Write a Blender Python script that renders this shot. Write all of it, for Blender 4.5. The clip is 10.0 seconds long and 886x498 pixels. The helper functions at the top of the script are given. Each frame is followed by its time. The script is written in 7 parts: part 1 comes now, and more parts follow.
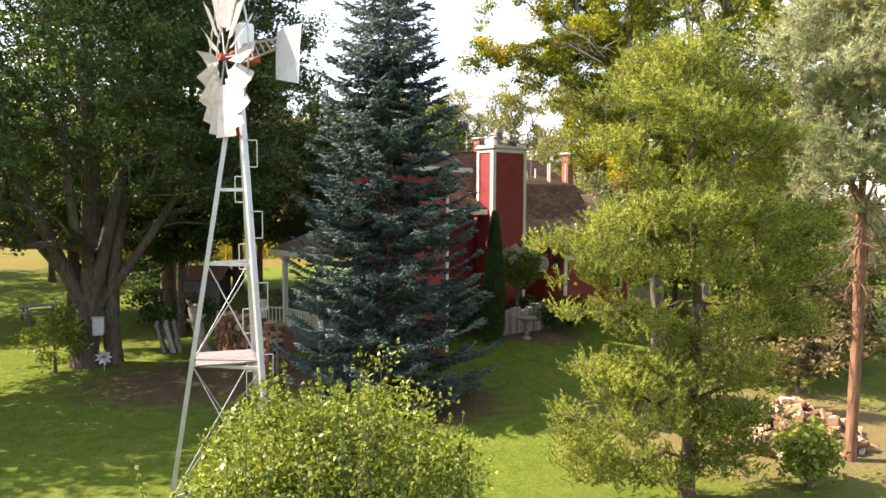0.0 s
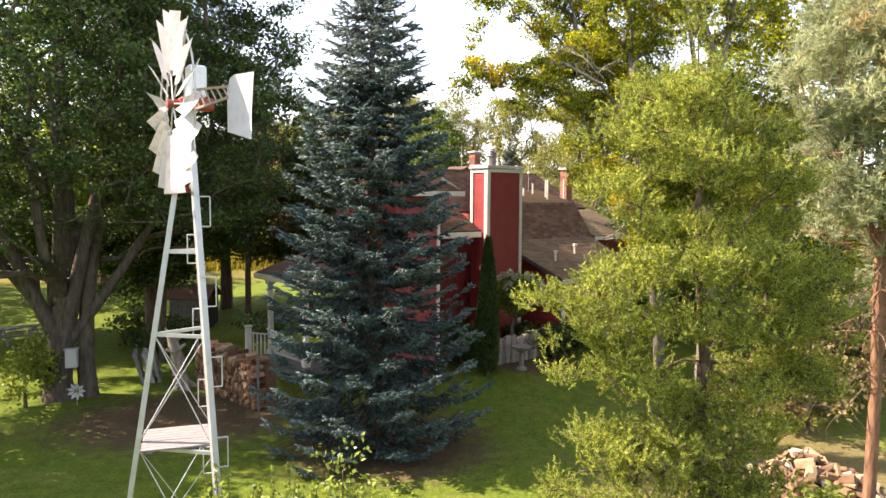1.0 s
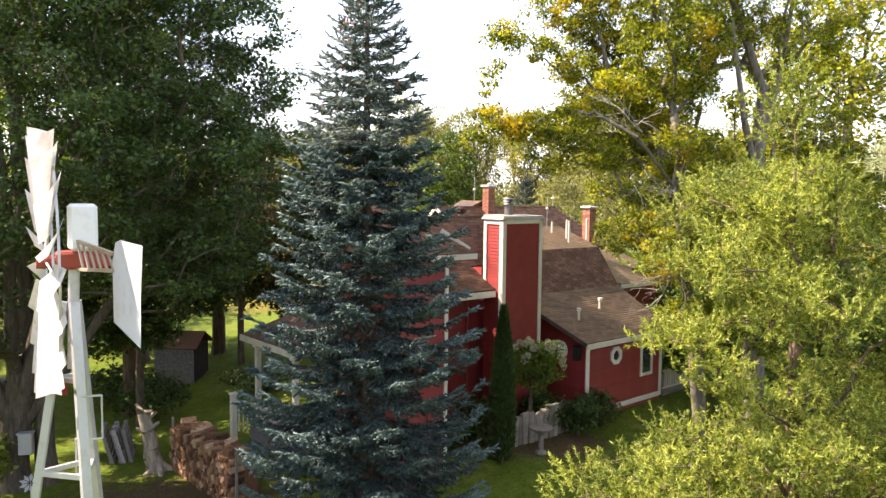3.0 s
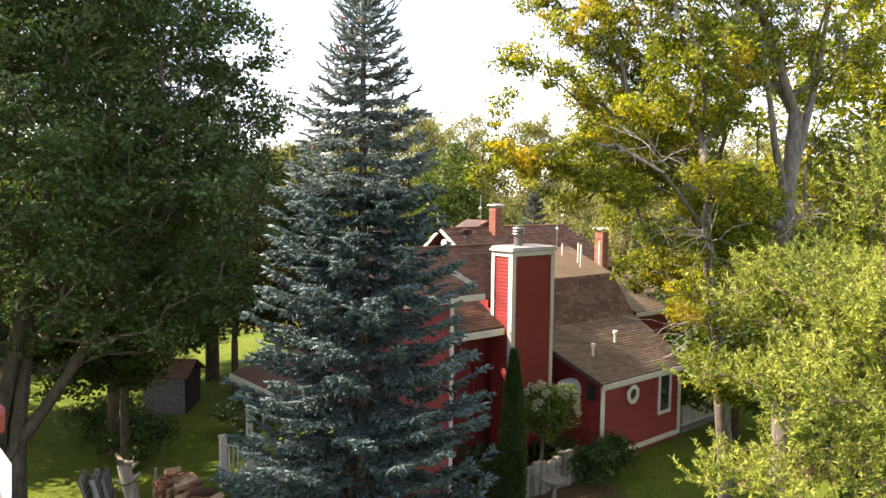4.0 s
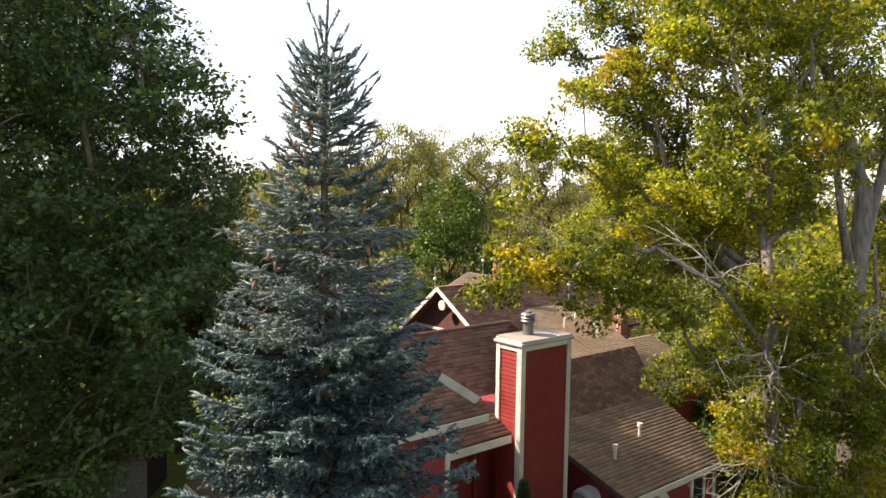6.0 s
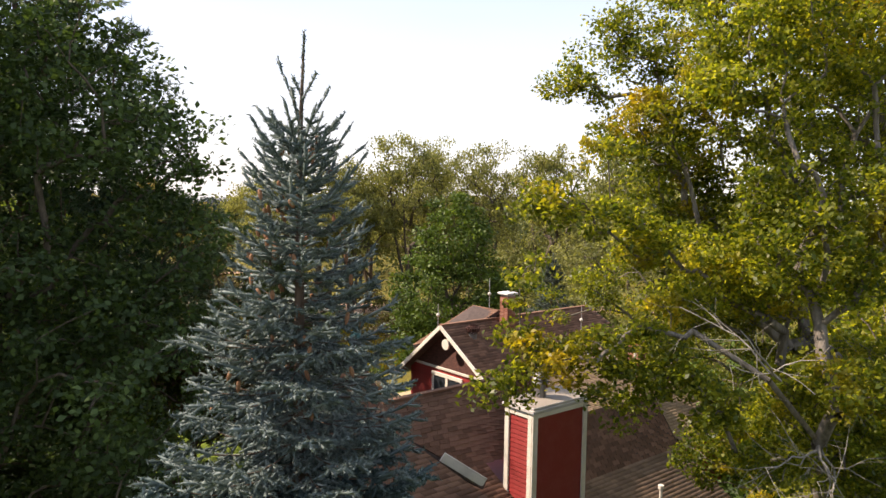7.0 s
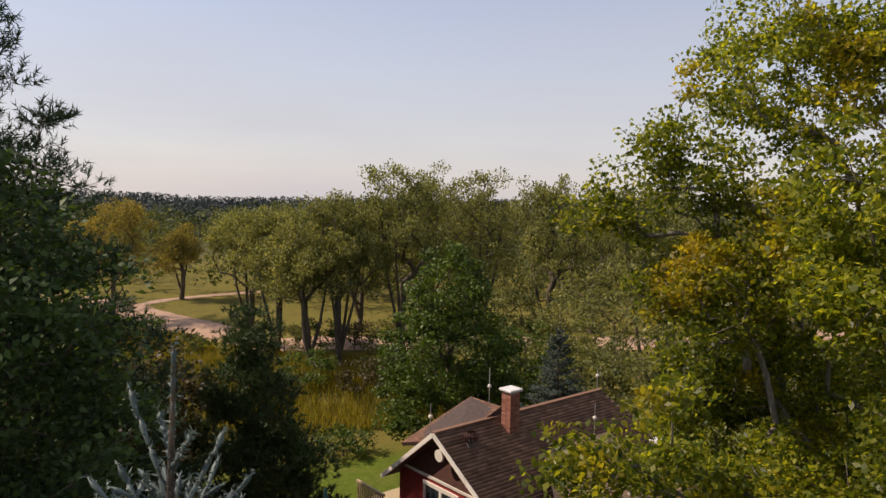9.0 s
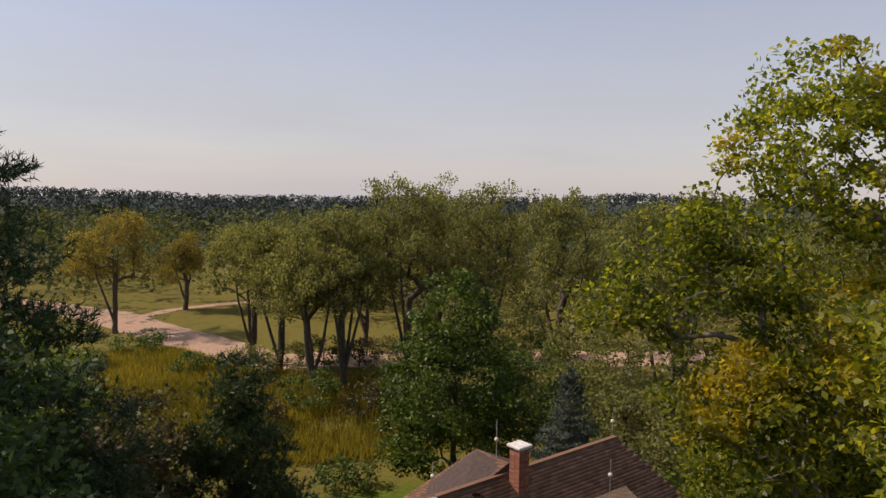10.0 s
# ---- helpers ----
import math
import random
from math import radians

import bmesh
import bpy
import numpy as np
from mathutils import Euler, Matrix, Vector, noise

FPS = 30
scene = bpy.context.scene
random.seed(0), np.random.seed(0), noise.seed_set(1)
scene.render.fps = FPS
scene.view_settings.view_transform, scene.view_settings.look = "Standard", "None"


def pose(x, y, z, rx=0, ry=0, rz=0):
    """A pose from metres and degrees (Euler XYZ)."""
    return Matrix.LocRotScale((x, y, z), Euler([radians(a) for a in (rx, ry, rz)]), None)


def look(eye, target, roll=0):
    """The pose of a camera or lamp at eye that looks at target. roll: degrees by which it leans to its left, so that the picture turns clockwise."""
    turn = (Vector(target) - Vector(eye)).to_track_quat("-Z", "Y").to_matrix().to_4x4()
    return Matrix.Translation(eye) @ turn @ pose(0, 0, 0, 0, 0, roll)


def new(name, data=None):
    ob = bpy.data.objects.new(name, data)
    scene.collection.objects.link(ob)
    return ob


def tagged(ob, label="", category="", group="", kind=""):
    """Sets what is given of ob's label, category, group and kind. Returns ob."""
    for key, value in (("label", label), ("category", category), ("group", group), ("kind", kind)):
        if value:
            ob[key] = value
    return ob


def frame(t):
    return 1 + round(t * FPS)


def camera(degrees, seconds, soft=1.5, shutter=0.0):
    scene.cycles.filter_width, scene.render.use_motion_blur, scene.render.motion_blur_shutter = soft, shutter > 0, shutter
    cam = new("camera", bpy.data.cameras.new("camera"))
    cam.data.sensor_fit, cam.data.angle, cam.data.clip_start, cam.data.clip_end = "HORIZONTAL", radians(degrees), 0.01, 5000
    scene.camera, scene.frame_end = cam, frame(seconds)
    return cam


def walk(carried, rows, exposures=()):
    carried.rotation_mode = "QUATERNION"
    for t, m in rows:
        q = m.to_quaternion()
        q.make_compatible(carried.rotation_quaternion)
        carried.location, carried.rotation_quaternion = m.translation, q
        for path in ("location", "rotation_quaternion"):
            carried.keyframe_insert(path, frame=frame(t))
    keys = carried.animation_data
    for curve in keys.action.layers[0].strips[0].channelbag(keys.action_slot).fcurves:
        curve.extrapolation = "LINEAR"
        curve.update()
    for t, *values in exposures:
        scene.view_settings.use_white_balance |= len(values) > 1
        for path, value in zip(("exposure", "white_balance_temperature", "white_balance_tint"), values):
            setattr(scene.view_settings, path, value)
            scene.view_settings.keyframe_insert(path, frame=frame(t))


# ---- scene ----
cam = camera(63.2, 10.0)
METRES, EYE, TILT, LEAN, TURN = 22.0, 6.05, 0.7, 0.0, -14.6
ROWS = [
    (0.0, 0.0, 0.0, 0.0, 0.02, -4.67, -0.29),
    (0.5, 0.007, 0.0286, 0.0226, -0.01, -4.74, -0.31),
    (1.0, 0.0156, 0.0607, 0.0407, 0.09, -4.76, -0.35),
    (1.5, 0.0238, 0.098, 0.0577, 0.33, -4.68, -0.41),
    (2.0, 0.0251, 0.1369, 0.0818, 0.84, -4.7, -0.43),
    (2.5, 0.0225, 0.1766, 0.1045, 0.98, -4.74, -0.56),
    (4.0, 0.0163, 0.3027, 0.1728, 1.44, -5.01, -0.67),
    (4.5, 0.0167, 0.3465, 0.1972, 1.5, -5.03, -0.71),
    (5.0, 0.0203, 0.3899, 0.2211, 1.59, -5.1, -0.81),
    (6.5, 0.0177, 0.5308, 0.296, 1.69, -4.89, -0.86),
    (7.0, 0.0177, 0.5758, 0.3239, 2.05, -5.03, -0.87),
    (7.5, 0.0123, 0.6244, 0.3504, 1.39, -5.01, -0.91),
    (8.0, 0.008, 0.6704, 0.3779, 0.66, -5.04, -0.97),
    (8.5, 0.0087, 0.7114, 0.4145, 0.96, -5.19, -0.94),
    (9.0, 0.0129, 0.7589, 0.4531, 1.7, -5.25, -0.91),
    (9.5, 0.0154, 0.8033, 0.4869, 2.11, -5.37, -0.89),
    (10.0, 0.0188, 0.8489, 0.5156, 2.42, -5.54, -0.68),
]
walk(cam, [(t, pose(0, 0, EYE, TILT, LEAN, TURN) @ pose(METRES * x, METRES * y, METRES * z, 90 + pitch, roll, yaw)) for t, x, y, z, yaw, pitch, roll in ROWS],
     exposures=[(0.0, 1.87, 7250, 23), (1.5, 1.98, 7250, 23), (2.5, 1.98, 7250, 23), (5.0, 1.86, 7250, 23), (6.5, 1.21, 7300, 22), (7.5, 0.82, 7300, 22), (8.5, 0.33, 7300, 24), (10.0, -0.07, 7250, 24)])

# ---- world, sun ----
SUN_AZ, SUN_EL = radians(160.0), radians(45.0)  # where the sun stands, from +x towards +y
world = bpy.data.worlds.new("world")
scene.world = world
world.use_nodes = True
wt = world.node_tree
sky = wt.nodes.new("ShaderNodeTexSky")
sky.sky_type, sky.sun_disc = "NISHITA", False
sky.sun_elevation, sky.sun_rotation = SUN_EL, math.pi / 2 - SUN_AZ
sky.air_density, sky.dust_density, sky.ozone_density = 1.0, 0.4, 1.0
wt.nodes["Background"].inputs["Strength"].default_value = 0.15
veil = wt.nodes.new("ShaderNodeTexNoise")
veil.inputs["Scale"].default_value, veil.inputs["Detail"].default_value = 1.6, 7.0
stretch = wt.nodes.new("ShaderNodeMapping")
stretch.inputs["Scale"].default_value = (1.0, 1.0, 5.0)
wt.links.new(wt.nodes.new("ShaderNodeTexCoord").outputs["Generated"], stretch.inputs["Vector"])
wt.links.new(stretch.outputs["Vector"], veil.inputs["Vector"])
span = wt.nodes.new("ShaderNodeMapRange")
span.inputs["From Min"].default_value, span.inputs["From Max"].default_value = 0.35, 0.75
span.inputs["To Min"].default_value, span.inputs["To Max"].default_value = 0.28, 0.54
wt.links.new(veil.outputs["Fac"], span.inputs["Value"])
hazy = wt.nodes.new("ShaderNodeMix")
hazy.data_type = "RGBA"
hazy.inputs[7].default_value = (3.2, 3.6, 4.05, 1)  # thin high cloud and haze
rise = wt.nodes.new("ShaderNodeSeparateXYZ")
wt.links.new(stretch.inputs["Vector"].links[0].from_socket, rise.inputs["Vector"])
low = wt.nodes.new("ShaderNodeMapRange")  # the haze thickens towards the horizon
low.inputs["From Min"].default_value, low.inputs["From Max"].default_value = 0.0, 0.28
low.inputs["To Min"].default_value, low.inputs["To Max"].default_value = 0.42, 0.0
wt.links.new(rise.outputs["Z"], low.inputs["Value"])
both = wt.nodes.new("ShaderNodeMath")
both.operation = "ADD"
wt.links.new(span.outputs["Result"], both.inputs[0])
wt.links.new(low.outputs["Result"], both.inputs[1])
wt.links.new(both.outputs[0], hazy.inputs[0])
wt.links.new(sky.outputs["Color"], hazy.inputs[6])
wt.links.new(hazy.outputs[2], wt.nodes["Background"].inputs["Color"])
sun = new("sun", bpy.data.lights.new("sun", "SUN"))
sun.data.energy, sun.data.angle, sun.data.color = 4.5, radians(0.55), (1.0, 0.93, 0.82)
sun.matrix_world = look((0, 0, 60), (-math.cos(SUN_EL) * math.cos(SUN_AZ), -math.cos(SUN_EL) * math.sin(SUN_AZ), 60 - math.sin(SUN_EL)))


# ---- materials ----
class Mat:
    """A small builder for node materials."""

    def __init__(self, name):
        self.m = bpy.data.materials.new(name)
        self.m.use_nodes = True
        self.t = self.m.node_tree
        self.p = self.t.nodes["Principled BSDF"]
        self.out = self.t.nodes["Material Output"]
        self.co = None

    def n(self, kind, **kw):
        node = self.t.nodes.new(kind)
        for key, value in kw.items():
            if key in node.inputs:
                node.inputs[key].default_value = value
        return node

    def link(self, a, b):
        self.t.links.new(a, b)

    def coords(self):
        if self.co is None:
            self.co = self.t.nodes.new("ShaderNodeTexCoord").outputs["Object"]
        return self.co

    def noise(self, scale, detail=4.0, rough=0.55, stretch=None):
        node = self.n("ShaderNodeTexNoise", Scale=scale, Detail=detail, Roughness=rough)
        co = self.coords()
        if stretch:
            mp = self.n("ShaderNodeMapping")
            mp.inputs["Scale"].default_value = stretch
            self.link(co, mp.inputs["Vector"])
            co = mp.outputs["Vector"]
        self.link(co, node.inputs["Vector"])
        return node.outputs["Fac"]

    def ramp(self, fac, stops):
        node = self.t.nodes.new("ShaderNodeValToRGB")
        el = node.color_ramp.elements
        while len(el) < len(stops):
            el.new(0.5)
        for e, (pos, col) in zip(el, stops):
            e.position, e.color = pos, (*col, 1)
        self.link(fac, node.inputs["Fac"])
        return node.outputs["Color"]

    def mix(self, fac, a, b, mode="MIX"):
        node = self.t.nodes.new("ShaderNodeMix")
        node.data_type, node.blend_type = "RGBA", mode
        for sock, value in ((node.inputs[0], fac), (node.inputs[6], a), (node.inputs[7], b)):
            if isinstance(value, (int, float)):
                sock.default_value = value
            elif isinstance(value, tuple):
                sock.default_value = (*value, 1)
            else:
                self.link(value, sock)
        return node.outputs[2]

    def bump(self, fac, strength=0.3, distance=0.02):
        node = self.n("ShaderNodeBump", Strength=strength, Distance=distance)
        self.link(fac, node.inputs["Height"])
        self.link(node.outputs["Normal"], self.p.inputs["Normal"])

    def base(self, col, rough=0.7, metal=0.0, spec=0.4):
        if isinstance(col, tuple):
            self.p.inputs["Base Color"].default_value = (*col, 1)
        else:
            self.link(col, self.p.inputs["Base Color"])
        self.p.inputs["Roughness"].default_value = rough
        self.p.inputs["Metallic"].default_value = metal
        self.p.inputs["Specular IOR Level"].default_value = spec
        return self

    def island(self):
        return self.t.nodes.new("ShaderNodeNewGeometry").outputs["Random Per Island"]

    def rand(self):
        return self.t.nodes.new("ShaderNodeObjectInfo").outputs["Random"]


def leaf_mat(name, dark, mid, light, accent=None, amount=0.0, through_light=0.35, rough=0.55, patch=0.35, shine=(1.35, 1.3, 0.7)):
    """Foliage: each leaf has its own tint, whole boughs drift in hue, and light shines through."""
    k = Mat(name)
    tint = k.ramp(k.island(), [(0.0, dark), (0.55, mid), (1.0, light)])
    bough = k.ramp(k.noise(patch, 2.0), [(0.35, (0.62, 0.66, 0.6)), (0.65, (1.15, 1.12, 1.0))])
    col = k.mix(1.0, tint, bough, "MULTIPLY")
    if accent:
        spots = k.ramp(k.noise(patch * 1.6, 3.0), [(0.52 - amount * 0.2, (0, 0, 0)), (0.72 - amount * 0.2, (1, 1, 1))])
        col = k.mix(spots, col, accent)
    k.base(col, rough, spec=0.3)
    tr = k.t.nodes.new("ShaderNodeBsdfTranslucent")
    k.link(k.mix(1.0, col, shine, "MULTIPLY"), tr.inputs["Color"])
    mx = k.t.nodes.new("ShaderNodeMixShader")
    mx.inputs[0].default_value = through_light
    k.link(k.p.outputs[0], mx.inputs[1])
    k.link(tr.outputs[0], mx.inputs[2])
    k.link(mx.outputs[0], k.out.inputs["Surface"])
    return k.m


def bark_mat(name, dark, light):
    k = Mat(name)
    fac = k.noise(9.0, 6.0, 0.65, (1, 1, 0.22))
    big = k.noise(1.2, 3.0)
    col = k.mix(big, k.ramp(fac, [(0.3, dark), (0.7, light)]), (0.5, 0.5, 0.46), "OVERLAY")
    k.base(col, 0.92, spec=0.15)
    k.bump(fac, 0.9, 0.05)
    return k.m


def paint_mat(name, col, worn, rough=0.5, amount=0.5, per_piece=True):
    k = Mat(name)
    fac = k.noise(2.2, 5.0, 0.6)
    fine = k.noise(26.0, 4.0, 0.6, (1, 1, 0.35))
    c = k.mix(k.ramp(fac, [(0.45, (0, 0, 0)), (0.8, (amount, amount, amount))]), col, worn)
    c = k.mix(k.ramp(fine, [(0.55, (0, 0, 0)), (0.8, (amount * 0.8,) * 3)]), c, worn)
    if per_piece:
        c = k.mix(1.0, c, k.ramp(k.rand(), [(0, (0.88, 0.88, 0.88)), (1, (1.08, 1.08, 1.08))]), "MULTIPLY")
    k.base(c, rough)
    k.bump(fine, 0.15, 0.004)
    return k.m


def shingle_mat(name, per_object, base=(0.20, 0.115, 0.078), spread=0.32):
    """Asphalt shingles round a base colour: each tab has its own tone, the slope drifts, grit on top."""
    k = Mat(name)
    r = k.rand() if per_object else k.island()
    grit = k.noise(70.0, 3.0, 0.7)
    big = k.noise(0.5, 3.0)
    tone = lambda f: tuple(q * f for q in base)
    c = k.ramp(r, [(0.0, tone(1 - spread)), (0.4, tone(0.96)), (0.75, tone(1 + spread)), (1.0, tone(1 - spread * 0.5))])
    c = k.mix(1.0, c, k.ramp(big, [(0.3, (0.82, 0.82, 0.82)), (0.7, (1.12, 1.08, 1.04))]), "MULTIPLY")
    streak = k.noise(1.1, 4.0, 0.6, (1, 1, 0.25))
    c = k.mix(k.ramp(streak, [(0.58, (0, 0, 0)), (0.78, (0.35, 0.35, 0.35))]), c, tuple(q * 0.55 for q in base))
    c = k.mix(1.0, c, k.ramp(grit, [(0.3, (0.72, 0.72, 0.72)), (0.7, (1.2, 1.2, 1.2))]), "MULTIPLY")
    k.base(c, 0.95, spec=0.12)
    k.bump(grit, 0.5, 0.006)
    return k.m


def metal_mat(name, col, rust, amount=0.35, rough=0.45, metal=0.6):
    k = Mat(name)
    fac = k.noise(7.0, 6.0, 0.65)
    k.base(k.mix(k.ramp(fac, [(0.5, (0, 0, 0)), (0.75, (amount, amount, amount))]), col, rust), rough, metal)
    k.bump(fac, 0.1, 0.004)
    return k.m


def plain_mat(name, dark, light, scale=6.0, rough=0.7, bump=0.2, stretch=None, metal=0.0):
    k = Mat(name)
    fac = k.noise(scale, 5.0, 0.6, stretch)
    k.base(k.ramp(fac, [(0.3, dark), (0.7, light)]), rough, metal)
    k.bump(fac, bump, 0.01)
    return k.m


def piece_mat(name, stops, scale=12.0, rough=0.85):
    """For repeated pieces: a colour for each object or island, and grain on it."""
    k = Mat(name)
    c = k.ramp(k.rand(), stops)
    fac = k.noise(scale, 5.0, 0.6)
    c = k.mix(1.0, c, k.ramp(fac, [(0.3, (0.7, 0.7, 0.7)), (0.7, (1.2, 1.2, 1.2))]), "MULTIPLY")
    k.base(c, rough, spec=0.2)
    k.bump(fac, 0.4, 0.015)
    return k.m


def ground_mat():
    k = Mat("lawn_and_field")
    fine = k.noise(11.0, 6.0, 0.75)
    tuft = k.noise(2.4, 5.0, 0.65)
    mid = k.noise(0.55, 5.0, 0.6)
    large = k.noise(0.09, 3.0, 0.5)
    grass = k.ramp(fine, [(0.25, (0.040, 0.066, 0.010)), (0.52, (0.105, 0.148, 0.017)), (0.8, (0.20, 0.25, 0.036))])
    dry = k.ramp(fine, [(0.25, (0.11, 0.085, 0.03)), (0.7, (0.27, 0.215, 0.08))])
    c = k.mix(k.ramp(mid, [(0.48, (0, 0, 0)), (0.76, (0.32, 0.32, 0.32))]), grass, dry)
    c = k.mix(1.0, c, k.ramp(tuft, [(0.3, (0.72, 0.76, 0.7)), (0.7, (1.18, 1.14, 1.1))]), "MULTIPLY")
    sep = k.t.nodes.new("ShaderNodeSeparateXYZ")
    k.link(k.coords(), sep.inputs["Vector"])
    far = k.n("ShaderNodeMapRange")
    far.inputs["From Min"].default_value, far.inputs["From Max"].default_value = 57.5, 60.0
    wob = k.n("ShaderNodeMath")
    wob.operation = "MULTIPLY_ADD"
    wob.inputs[1].default_value = 6.0
    k.link(large, wob.inputs[0])
    k.link(sep.outputs["Y"], wob.inputs[2])
    k.link(wob.outputs[0], far.inputs["Value"])
    field = k.ramp(mid, [(0.3, (0.11, 0.075, 0.022)), (0.5, (0.19, 0.15, 0.025)), (0.7, (0.12, 0.125, 0.022))])
    c = k.mix(far.outputs["Result"], c, k.mix(0.5, field, k.ramp(fine, [(0.3, (0.05, 0.05, 0.015)), (0.7, (0.20, 0.18, 0.045))])))
    # bare soil, its brown darkened for the shade it lies in
    shaded_soil = [(0.3, (0.055, 0.036, 0.020)), (0.7, (0.15, 0.10, 0.056))]
    dry_grass = [(0.3, (0.10, 0.082, 0.030)), (0.7, (0.23, 0.18, 0.075))]
    for cx, cy, rx, ry, stops in ((-1.6, 24.8, 4.6, 3.6, shaded_soil), (4.2, 20.9, 3.6, 3.4, shaded_soil), (10.4, 26.6, 3.0, 1.2, shaded_soil), (13.5, 16.0, 6.0, 5.0, dry_grass)):
        mp = k.n("ShaderNodeMapping")
        mp.inputs["Location"].default_value = (-cx / rx, -cy / ry, 0)
        mp.inputs["Scale"].default_value = (1 / rx, 1 / ry, 0)
        k.link(k.coords(), mp.inputs["Vector"])
        ln = k.n("ShaderNodeVectorMath")
        ln.operation = "LENGTH"
        k.link(mp.outputs["Vector"], ln.inputs[0])
        edge = k.n("ShaderNodeMath")
        edge.operation = "MULTIPLY_ADD"
        edge.inputs[1].default_value = 1.3
        k.link(tuft, edge.inputs[0])
        k.link(ln.outputs["Value"], edge.inputs[2])
        bare = k.n("ShaderNodeMapRange")
        bare.inputs["From Min"].default_value, bare.inputs["From Max"].default_value = 1.25, 1.65
        bare.inputs["To Min"].default_value, bare.inputs["To Max"].default_value = 0.95, 0.0
        k.link(edge.outputs[0], bare.inputs["Value"])
        c = k.mix(bare.outputs["Result"], c, k.ramp(fine, stops))
    dist = k.n("ShaderNodeVectorMath")
    dist.operation = "LENGTH"
    k.link(k.coords(), dist.inputs[0])
    wood = k.n("ShaderNodeMapRange")
    wood.inputs["From Min"].default_value, wood.inputs["From Max"].default_value = 150.0, 260.0
    k.link(dist.outputs["Value"], wood.inputs["Value"])
    c = k.mix(wood.outputs["Result"], c, k.ramp(large, [(0.3, (0.045, 0.06, 0.05)), (0.7, (0.06, 0.075, 0.055))]))  # wooded country far off
    k.base(c, 0.95, spec=0.1)
    k.bump(fine, 0.9, 0.07)
    return k.m


